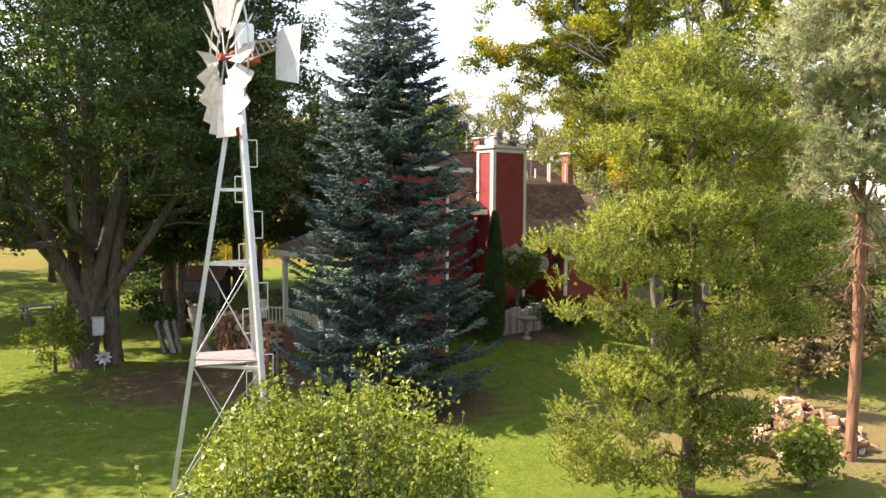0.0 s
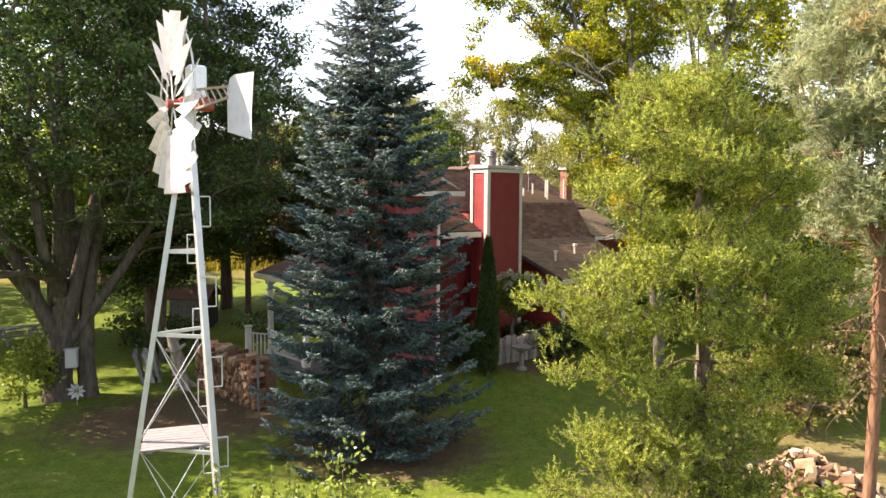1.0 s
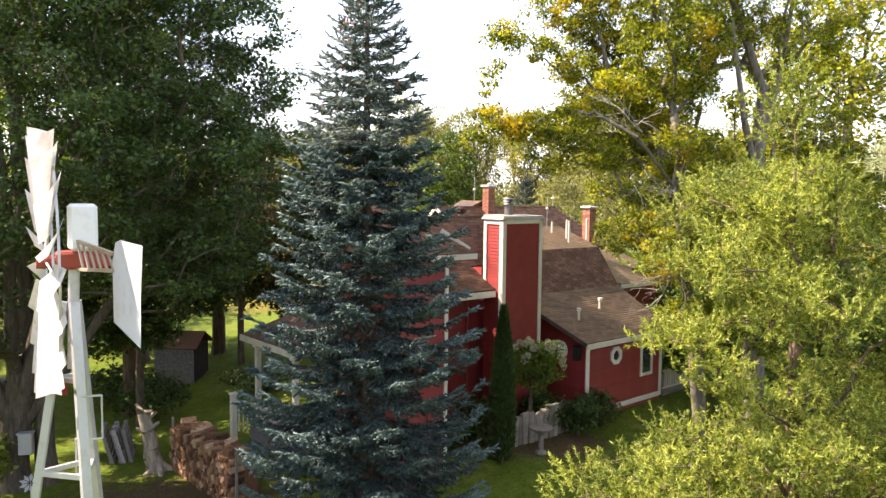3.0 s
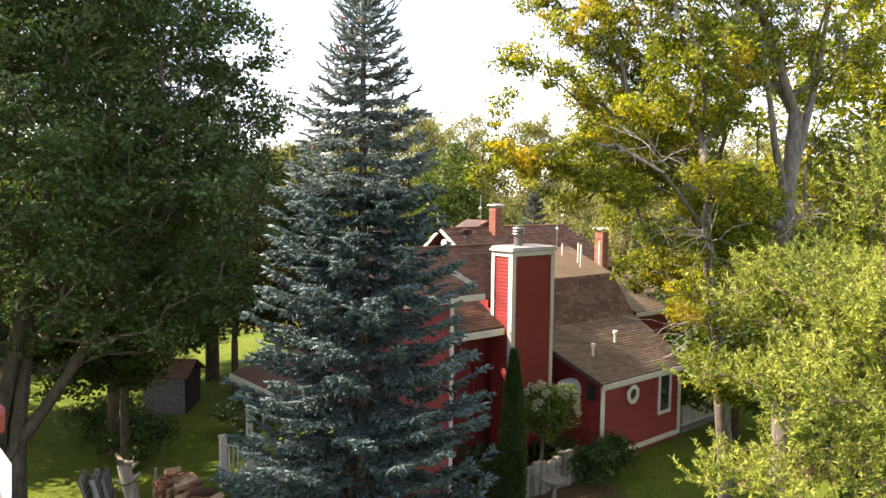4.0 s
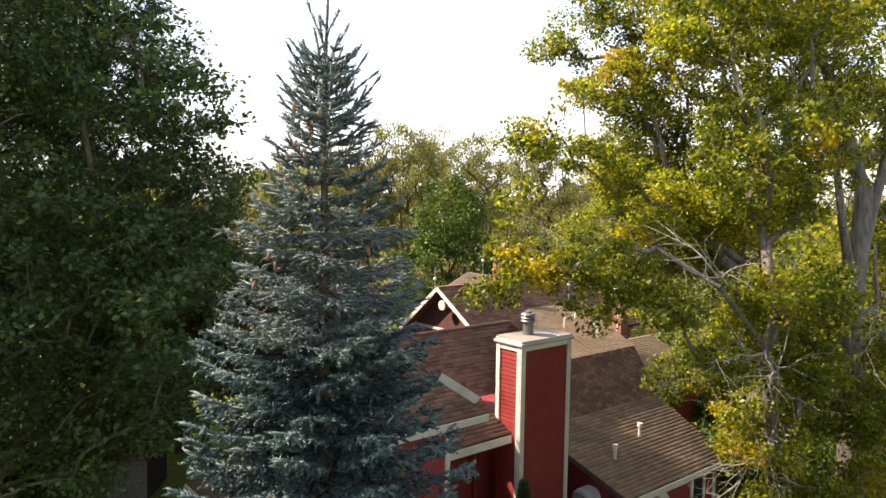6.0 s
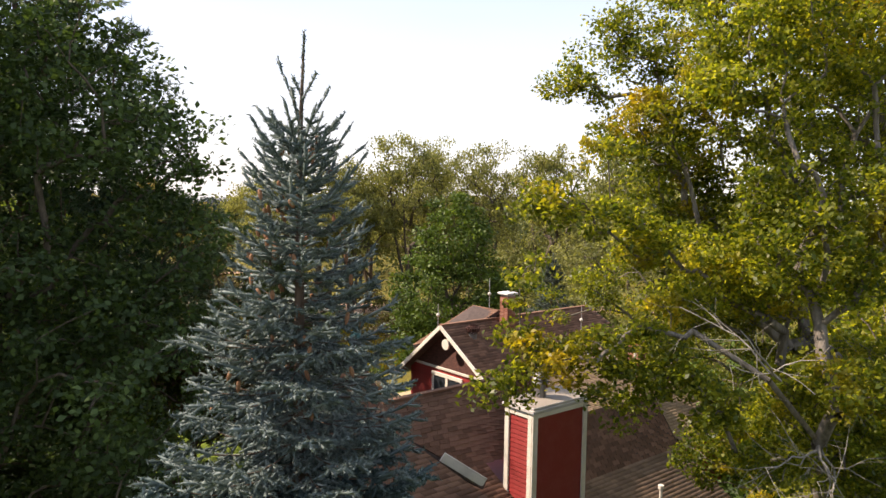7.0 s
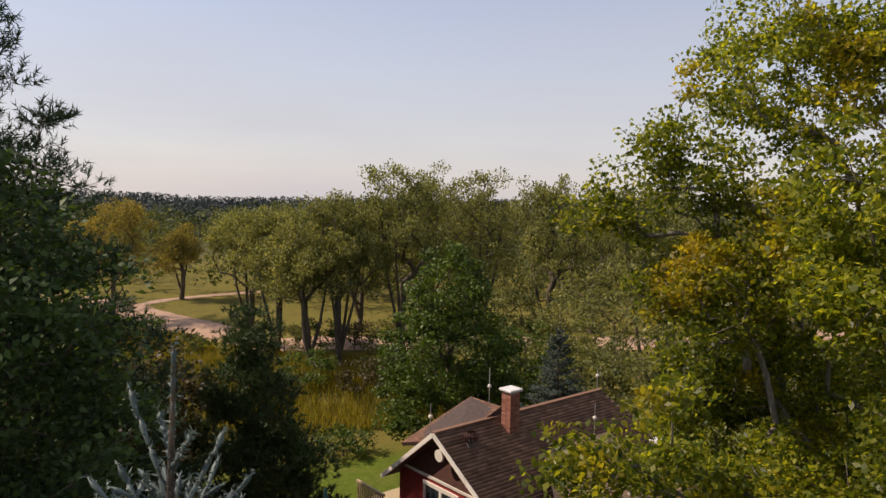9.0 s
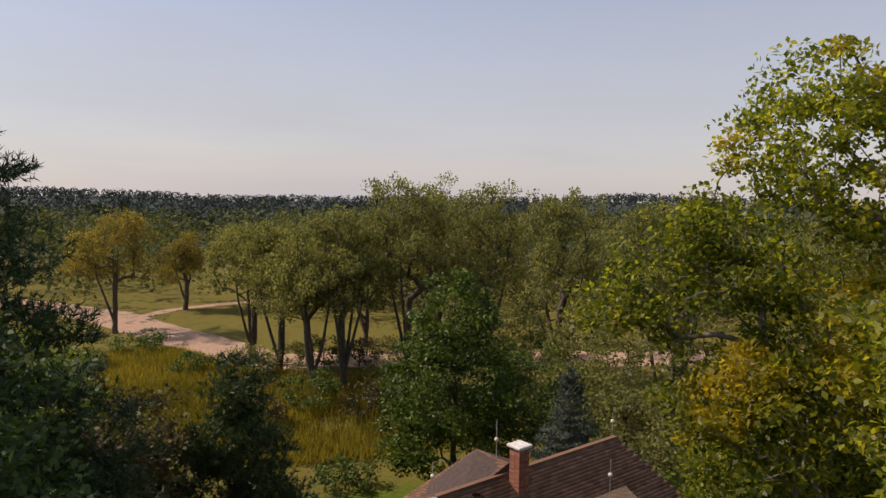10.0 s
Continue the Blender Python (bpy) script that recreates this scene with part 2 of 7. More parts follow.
M = {
    "ground": ground_mat(),
    "gravel": plain_mat("gravel_road", (0.30, 0.185, 0.12), (0.47, 0.31, 0.20), 3.0, 0.95, 0.4),
    "bark": bark_mat("bark_maple", (0.045, 0.036, 0.028), (0.16, 0.13, 0.10)),
    "bark_oak": bark_mat("bark_oak", (0.07, 0.06, 0.05), (0.23, 0.20, 0.17)),
    "bark_pale": bark_mat("bark_pale_oak", (0.085, 0.072, 0.06), (0.25, 0.22, 0.185)),
    "bark_pine": bark_mat("bark_pine", (0.06, 0.042, 0.033), (0.19, 0.13, 0.095)),
    "bark_red": bark_mat("bark_red_pine", (0.10, 0.055, 0.038), (0.34, 0.18, 0.105)),
    # paler boards for one pallet: the sunlight on it is put into the colour
    "pale_wood": plain_mat("sunlit_pallet_boards", (0.26, 0.24, 0.22), (0.50, 0.47, 0.44), 8.0, 0.85, 0.3, (1, 14, 1)),
    "driftwood": bark_mat("bleached_stump", (0.16, 0.13, 0.10), (0.44, 0.37, 0.29)),
    "dead": bark_mat("dead_wood", (0.15, 0.135, 0.115), (0.38, 0.345, 0.30)),
    "maple": leaf_mat("leaf_maple", (0.033, 0.060, 0.020), (0.058, 0.100, 0.030), (0.10, 0.155, 0.046), None, 0, 0.28, 0.62, 0.3, (1.45, 1.45, 0.7)),
    "oak": leaf_mat("leaf_oak", (0.048, 0.078, 0.012), (0.138, 0.165, 0.021), (0.30, 0.30, 0.040), (0.44, 0.31, 0.026), -0.26, 0.56, 0.42, 0.35, (2.1, 1.98, 0.75)),
    "yellowing": leaf_mat("leaf_yellowing", (0.15, 0.125, 0.03), (0.25, 0.205, 0.048), (0.37, 0.30, 0.075), None, 0, 0.42, 0.6, 0.2, (1.5, 1.4, 0.8)),
    # brighter than leaf_maple: sun on the foliage is put into this colour
    "yard_leaf": leaf_mat("leaf_yard_sunlit", (0.06, 0.10, 0.022), (0.12, 0.175, 0.036), (0.23, 0.30, 0.065), None, 0, 0.45, 0.6, 0.3, (1.8, 1.7, 0.8)),
    "green": leaf_mat("leaf_green_maple", (0.042, 0.075, 0.012), (0.078, 0.13, 0.02), (0.13, 0.19, 0.03), None, 0, 0.32),
    "willow": leaf_mat("leaf_willow", (0.115, 0.125, 0.045), (0.21, 0.215, 0.070), (0.315, 0.31, 0.10), None, 0, 0.42, 0.6, 0.2, (1.5, 1.45, 0.9)),
    "bush": leaf_mat("leaf_bush", (0.11, 0.15, 0.022), (0.21, 0.27, 0.045), (0.38, 0.43, 0.11), None, 0, 0.40, 0.4),
    "russet": leaf_mat("leaf_russet", (0.05, 0.05, 0.02), (0.085, 0.07, 0.028), (0.13, 0.09, 0.04), None, 0, 0.3),
    "spruce": leaf_mat("needle_blue_spruce", (0.026, 0.048, 0.050), (0.052, 0.088, 0.092), (0.10, 0.145, 0.150), None, 0, 0.10, 0.6, 0.8),
    "spruce_dull": leaf_mat("needle_dull_spruce", (0.05, 0.075, 0.066), (0.085, 0.115, 0.10), (0.13, 0.165, 0.145), None, 0, 0.1, 0.7, 0.8),
    "grove": leaf_mat("leaf_grove", (0.06, 0.075, 0.028), (0.10, 0.115, 0.038), (0.15, 0.16, 0.055), None, 0, 0.3, 0.8, 0.05),
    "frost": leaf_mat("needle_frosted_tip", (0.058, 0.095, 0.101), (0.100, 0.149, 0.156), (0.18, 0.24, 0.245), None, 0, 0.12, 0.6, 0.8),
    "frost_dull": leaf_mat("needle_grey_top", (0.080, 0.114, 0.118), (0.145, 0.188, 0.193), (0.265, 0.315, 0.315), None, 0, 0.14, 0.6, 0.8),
    "jack": leaf_mat("needle_jack_pine", (0.078, 0.110, 0.026), (0.21, 0.248, 0.056), (0.44, 0.47, 0.13), None, 0, 0.44, 0.55, 0.9, (2.0, 1.9, 1.1)),
    "white_pine": leaf_mat("needle_white_pine", (0.022, 0.05, 0.02), (0.04, 0.08, 0.03), (0.07, 0.12, 0.042), None, 0, 0.12),
    "red_pine": leaf_mat("needle_red_pine", (0.20, 0.24, 0.15), (0.31, 0.35, 0.22), (0.45, 0.48, 0.32), (0.34, 0.22, 0.10), -0.3, 0.45, 0.55, 0.35, (1.7, 1.6, 1.3)),
    "cedar": leaf_mat("needle_cedar", (0.030, 0.058, 0.020), (0.056, 0.094, 0.031), (0.098, 0.145, 0.047), None, 0, 0.14),
    "weed": leaf_mat("field_weeds", (0.13, 0.115, 0.02), (0.26, 0.22, 0.03), (0.42, 0.33, 0.04), (0.16, 0.085, 0.05), -0.4, 0.35, 0.7, 0.12),
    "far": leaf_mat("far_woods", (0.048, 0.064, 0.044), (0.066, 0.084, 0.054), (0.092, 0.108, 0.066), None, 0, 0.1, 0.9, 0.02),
    "red": paint_mat("red_siding_paint", (0.255, 0.029, 0.026), (0.33, 0.085, 0.07), 0.5, 0.5),
    "white": paint_mat("cream_trim_paint", (0.70, 0.65, 0.54), (0.44, 0.39, 0.32), 0.55, 0.6),
    "flashing": paint_mat("weathered_flashing", (0.27, 0.235, 0.19), (0.17, 0.135, 0.10), 0.75, 0.8),
    "cap": paint_mat("weathered_cap_paint", (0.52, 0.49, 0.44), (0.30, 0.26, 0.21), 0.7, 0.7),
    "shingle": shingle_mat("asphalt_shingles", False),
    "shingle_one": shingle_mat("asphalt_shingle_tab", True),
    "shingle_wing": shingle_mat("wing_shingles", False, (0.25, 0.17, 0.115), 0.2),
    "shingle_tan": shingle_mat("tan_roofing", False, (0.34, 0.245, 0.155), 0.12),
    "felt": plain_mat("roof_underlay", (0.05, 0.035, 0.03), (0.09, 0.065, 0.052), 8.0, 0.95),
    "vane": metal_mat("painted_sheet_steel", (0.74, 0.74, 0.75), (0.42, 0.36, 0.30), 0.35, 0.4, 0.15),
    "galv": metal_mat("galvanised_steel", (0.50, 0.50, 0.50), (0.30, 0.24, 0.19), 0.4, 0.45, 0.55),
    "flue": metal_mat("weathered_flue_steel", (0.20, 0.19, 0.18), (0.10, 0.085, 0.07), 0.5, 0.5, 0.5),
    "rust": metal_mat("rusty_red_paint", (0.30, 0.05, 0.03), (0.20, 0.10, 0.06), 0.6, 0.6, 0.1),
    "gable_wood": plain_mat("dark_gable_shingles", (0.045, 0.020, 0.015), (0.13, 0.05, 0.035), 7.0, 0.8, 0.5, (1, 1, 3)),
    "dry": leaf_mat("dry_brush", (0.13, 0.105, 0.045), (0.24, 0.19, 0.085), (0.38, 0.31, 0.15), None, 0, 0.35, 0.7),
    "boom": metal_mat("stained_boom_steel", (0.36, 0.29, 0.22), (0.22, 0.14, 0.09), 0.6, 0.6, 0.2),
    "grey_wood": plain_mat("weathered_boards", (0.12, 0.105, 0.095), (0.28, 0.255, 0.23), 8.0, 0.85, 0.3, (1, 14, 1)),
    "glass": Mat("window_glass").base((0.03, 0.035, 0.04), 0.06, 0.0, 0.8).m,
    "brick": piece_mat("chimney_brick", [(0, (0.22, 0.085, 0.055)), (0.5, (0.30, 0.125, 0.08)), (1, (0.36, 0.18, 0.12))]),
    "mortar": plain_mat("mortar", (0.34, 0.31, 0.28), (0.5, 0.47, 0.43), 20, 0.9),
    "concrete": plain_mat("concrete_cap", (0.5, 0.48, 0.45), (0.72, 0.70, 0.66), 6, 0.85),
    "stone": piece_mat("field_stone", [(0, (0.14, 0.125, 0.105)), (0.5, (0.24, 0.21, 0.175)), (1, (0.33, 0.29, 0.24))], 7.0),
    "log_end": piece_mat("firewood", [(0, (0.08, 0.040, 0.025)), (0.35, (0.17, 0.085, 0.045)), (0.75, (0.28, 0.155, 0.08)), (1, (0.46, 0.31, 0.19))], 10.0),
    "split_wood": piece_mat("pale_split_wood", [(0, (0.12, 0.07, 0.045)), (0.4, (0.27, 0.165, 0.09)), (0.75, (0.42, 0.29, 0.18)), (1, (0.62, 0.52, 0.40))], 10.0),
    "blade": metal_mat("weathered_blade_steel", (0.68, 0.66, 0.64), (0.38, 0.29, 0.21), 0.6, 0.5, 0.1),
    "dark": plain_mat("dark_inside", (0.012, 0.011, 0.010), (0.03, 0.027, 0.024), 5, 0.9),
    "cone": plain_mat("spruce_cone", (0.16, 0.07, 0.035), (0.34, 0.17, 0.08), 40.0, 0.8, 0.6),
    # teal of the finial, darkened: the shade on it is in the colour
    "teal": paint_mat("teal_copper", (0.03, 0.105, 0.10), (0.06, 0.09, 0.08), 0.6, 0.5, False),
    "deck": plain_mat("yellow_deck_wood", (0.34, 0.25, 0.13), (0.52, 0.41, 0.24), 9, 0.8),
    "flower": leaf_mat("pale_flower_heads", (0.35, 0.33, 0.25), (0.5, 0.47, 0.38), (0.65, 0.62, 0.52), None, 0, 0.3),
    # blue-grey, even leaves: the haze of distance is put into their colour
    "hill": leaf_mat("hazed_hill_woods", (0.048, 0.062, 0.068), (0.056, 0.071, 0.074), (0.068, 0.082, 0.082), None, 0, 0.05, 0.95, 0.01),
}


# ---- mesh helpers ----
def mesh_obj(name, verts, faces, material, parent=None, label="", smooth=False):
    """One mesh object from numpy arrays (all faces with the same number of corners)."""
    verts, faces = np.asarray(verts, dtype=np.float32), np.asarray(faces, dtype=np.int32)
    k = faces.shape[1]
    me = bpy.data.meshes.new(name)
    me.vertices.add(len(verts))
    me.vertices.foreach_set("co", verts.ravel())
    me.loops.add(faces.size)
    me.loops.foreach_set("vertex_index", faces.ravel())
    me.polygons.add(len(faces))
    me.polygons.foreach_set("loop_start", np.arange(0, faces.size, k, dtype=np.int32))
    if smooth:
        me.polygons.foreach_set("use_smooth", np.ones(len(faces), dtype=bool))
    me.materials.append(material)
    me.update(calc_edges=True)
    ob = new(name, me)
    if parent:
        ob.parent = parent
    if label:
        ob["label"] = label
    return ob


def part(name, bm, material, parent, label=""):
    """Links a bmesh as one mesh object under a thing or a part."""
    me = bpy.data.meshes.new(name)
    bm.to_mesh(me)
    bm.free()
    me.materials.append(material)
    ob = new(name, me)
    ob.parent = parent
    if label:
        ob["label"] = label
    return ob


def thing(name, m, label, category, group="", kind=""):
    ob = new(name)
    ob.empty_display_size = 0.2
    ob.matrix_world = m
    return tagged(ob, label, category, group, kind)


def box(bm, x0, y0, z0, x1, y1, z1, bevel=0.0, m=None):
    """A box, its edges bevelled, added to bm."""
    r = bmesh.ops.create_cube(bm, size=1.0)
    c = Matrix.Translation(((x0 + x1) / 2, (y0 + y1) / 2, (z0 + z1) / 2)) @ Matrix.Diagonal((x1 - x0, y1 - y0, z1 - z0, 1))
    bmesh.ops.transform(bm, matrix=(m @ c) if m else c, verts=r["verts"])
    if bevel:
        edges = list({e for v in r["verts"] for e in v.link_edges})
        bmesh.ops.bevel(bm, geom=edges, offset=bevel, segments=1, affect="EDGES")
    return bm


def boxes(*specs, bevel=0.0):
    bm = bmesh.new()
    for s in specs:
        box(bm, *s, bevel=bevel)
    return bm


def beam(bm, a, b, w, h=None, sides=4, w2=None):
    """A bar from a to b; four sides make a flat bar, more make a rod."""
    a, b = Vector(a), Vector(b)
    d = b - a
    r = bmesh.ops.create_cone(bm, cap_ends=True, segments=sides, radius1=w / 2 * (1.414 if sides == 4 else 1), radius2=(w2 or w) / 2 * (1.414 if sides == 4 else 1), depth=d.length)
    turn = d.to_track_quat("Z", "Y").to_matrix().to_4x4()
    flat = Matrix.Diagonal((1, (h or w) / w, 1, 1)) @ (Matrix.Rotation(radians(45), 4, "Z") if sides == 4 else Matrix.Identity(4))
    bmesh.ops.transform(bm, matrix=Matrix.Translation((a + b) / 2) @ turn @ flat, verts=r["verts"])
    return bm


def rods(segs, sides=6):
    """Verts and faces of many tapered rods: rows of p0, r0, p1, r1."""
    n = len(segs)
    p0 = np.array([s[0] for s in segs], dtype=float)
    r0 = np.array([s[1] for s in segs], dtype=float)
    p1 = np.array([s[2] for s in segs], dtype=float)
    r1 = np.array([s[3] for s in segs], dtype=float)
    d = p1 - p0
    d /= np.linalg.norm(d, axis=1)[:, None] + 1e-9
    ref = np.where(np.abs(d[:, 2:3]) > 0.9, np.array([[1.0, 0, 0]]), np.array([[0, 0, 1.0]]))
    a = np.cross(d, ref)
    a /= np.linalg.norm(a, axis=1)[:, None] + 1e-9
    b = np.cross(d, a)
    ang = np.arange(sides) * 2 * np.pi / sides
    ring = np.cos(ang)[None, :, None] * a[:, None, :] + np.sin(ang)[None, :, None] * b[:, None, :]
    v = np.concatenate([p0[:, None, :] + ring * r0[:, None, None], p1[:, None, :] + ring * r1[:, None, None]], axis=1)
    i = np.arange(sides)
    f = np.stack([i, (i + 1) % sides, (i + 1) % sides + sides, i + sides], axis=1)
    f = (f[None] + (np.arange(n) * 2 * sides)[:, None, None]).reshape(-1, 4)
    return v.reshape(-1, 3), f


# ---- foliage ----
def unit(v):
    return v / (np.linalg.norm(v, axis=-1, keepdims=True) + 1e-9)


def leaf_quads(rng, pts, size, up=0.5, hang=0.0, ratio=0.62):
    """A folded, pointed leaf of about this size at every point."""
    n = len(pts)
    nor = unit(rng.normal(size=(n, 3)) + np.array([0, 0, up * 2]))
    axis = unit(np.cross(nor, rng.normal(size=(n, 3))) + np.array([0, 0, -hang]))
    side = unit(np.cross(nor, axis))
    ln = (size * rng.uniform(0.65, 1.25, n))[:, None]
    lift = nor * ln * 0.12
    v = np.stack([pts - axis * ln * 0.5, pts + side * ln * ratio / 2 + lift, pts + axis * ln * 0.5, pts - side * ln * ratio / 2 + lift], axis=1)
    return v.reshape(-1, 3), np.arange(4 * n).reshape(-1, 4)


def needle_tris(pts, dirs, length, width, rng):
    """A thin pointed blade at every point along its direction."""
    n = len(pts)
    side = unit(np.cross(dirs, rng.normal(size=(n, 3)))) * (width / 2)
    ln = (length * rng.uniform(0.7, 1.2, n))[:, None]
    v = np.stack([pts - side, pts + side, pts + dirs * ln], axis=1)
    return v.reshape(-1, 3), np.arange(3 * n).reshape(-1, 3)


def lobe_points(rng, lobes, count, shell=0.5):
    """Points in the outer part of a crown made of rounded lobes (x, y, z, rx, ry, rz)."""
    lobes = np.array(lobes, dtype=float)
    w = (lobes[:, 3] * lobes[:, 4] * lobes[:, 5]) ** 0.75
    which = rng.choice(len(lobes), size=count, p=w / w.sum())
    d = unit(rng.normal(size=(count, 3)))
    r = (shell ** 3 + (1 - shell ** 3) * rng.random(count)) ** (1 / 3)
    return lobes[which, :3] + d * lobes[which, 3:] * r[:, None]


def limbs(rng, trunk, targets, tip=0.012, wander=0.12, thick=1.0, first=1):
    """Boughs that fork from the trunk's line to every target; rods whose girths add up towards the root."""
    pos = [np.array(p, dtype=float) for p in trunk]
    par = [-1] + list(range(len(trunk) - 1))
    reach = list(np.cumsum([0] + [np.linalg.norm(pos[i + 1] - pos[i]) for i in range(len(pos) - 1)]))
    axis = pos[len(pos) // 2]
    order = np.argsort(np.linalg.norm((targets - axis) * np.array([1, 1, 0.7]), axis=1))
    ends = []
    for j in order:
        t = targets[j]
        arr = np.array(pos)
        d = np.linalg.norm(arr - t, axis=1)
        cost = d + 0.25 * np.array(reach) + np.where(arr[:, 2] > t[2] + 0.3, 2.5 * (arr[:, 2] - t[2]), 0)
        cost[:first] += 50
        k = int(np.argmin(cost))
        steps = max(2, int(d[k] / 0.9))
        a, prev = pos[k].copy(), k
        for s in range(1, steps + 1):
            f = s / steps
            p = a + (t - a) * f + (rng.normal(size=3) * wander * d[k] / 3 * math.sin(math.pi * f)) + np.array([0, 0, 0.12 * d[k] * math.sin(math.pi * f)])
            pos.append(p)
            par.append(prev)
            reach.append(reach[prev] + np.linalg.norm(p - pos[prev]))
            prev = len(pos) - 1
        ends.append(prev)
    r2 = np.zeros(len(pos))
    for e in ends:
        r2[e] += tip ** 2
    for i in range(len(pos) - 1, 0, -1):
        r2[par[i]] += r2[i]
    rad = np.sqrt(r2) * thick
    segs = []
    for i in range(1, len(pos)):
        segs.append((pos[par[i]], max(rad[i] * 1.06, 0.008), pos[i], max(rad[i], 0.006)))
    return segs, rad


def broadleaf(name, base, trunk, lobes, clumps, per, spread, leaf, mat, bark, label, category="tree", group="", seed=1, root=0.3, shell=0.5, up=0.5, hang=0.0, forks=(), flat=0.6, thick=1.0, kind="", ratio=0.62):
    """A tree: a forked trunk with limbs, and a crown of many leaves in clumps."""
    rng = np.random.default_rng(seed)
    tree = thing(name, pose(*base), label, category, group, kind)
    pts = lobe_points(rng, lobes, clumps, shell)
    segs, rad = limbs(rng, trunk, pts, tip=root / math.sqrt(clumps), thick=thick)
    p0 = np.array(trunk[0], dtype=float)
    segs += [(p0 - [0, 0, 0.3], root * 1.7, p0 + [0, 0, 0.25], root * 1.25), (p0 + [0, 0, 0.25], root * 1.25, p0 + [0, 0, 0.8], root * 1.04)]
    for line, r0, r1 in forks:
        n = len(line) - 1
        for i in range(n):
            segs.append((np.array(line[i], dtype=float), r0 + (r1 - r0) * i / n, np.array(line[i + 1], dtype=float), r0 + (r1 - r0) * (i + 1) / n))
    v, f = rods(segs, 7 if leaf < 0.2 else 5)
    mesh_obj("trunk", v, f, bark, tree, "", True)
    n = clumps * per
    where = np.repeat(pts, per, axis=0)
    ball = unit(rng.normal(size=(n, 3))) * (rng.random(n) ** 0.45)[:, None]
    where = where + ball * spread * 1.75 * np.array([1, 1, flat]) * np.repeat(rng.uniform(0.6, 1.3, clumps), per)[:, None]
    v, f = leaf_quads(rng, where, leaf, up, hang, ratio)
    mesh_obj("crown", v, f, mat, tree)
    return tree


def fingers(pts, dirs, length, r):
    """A thick three-sided shoot at every point, blunt at its end, that fills the middle of its needles."""
    n = len(pts)
    a = unit(np.cross(dirs, np.array([0.31, 0.27, 0.91])))
    b = np.cross(dirs, a)
    rows = []
    for q, w in ((0.0, 0.55), (0.65, 1.0), (1.0, 0.0)):
        c = pts + dirs * (length * q)[:, None]
        rows += [c] if w == 0 else [c + (a * math.cos(g) + b * math.sin(g)) * r * w for g in (0.0, 2.094, 4.189)]
    v = np.stack(rows, axis=1).reshape(-1, 3)
    k = np.arange(n)[:, None] * 7
    f = [k + np.array([[i, (i + 1) % 3, 3 + (i + 1) % 3]]) for i in range(3)] + [k + np.array([[i, 3 + (i + 1) % 3, 3 + i]]) for i in range(3)] + [k + np.array([[3 + i, 3 + (i + 1) % 3, 6]]) for i in range(3)]
    return v, np.concatenate(f)


SLIM = ((0.0, 0.5, 0.8, 1.3, 2.0, 2.8, 3.7, 6.0, 10.0, 15.2), (0.05, 0.15, 0.27, 0.47, 0.70, 0.93, 1.20, 1.84, 2.62, 3.25))


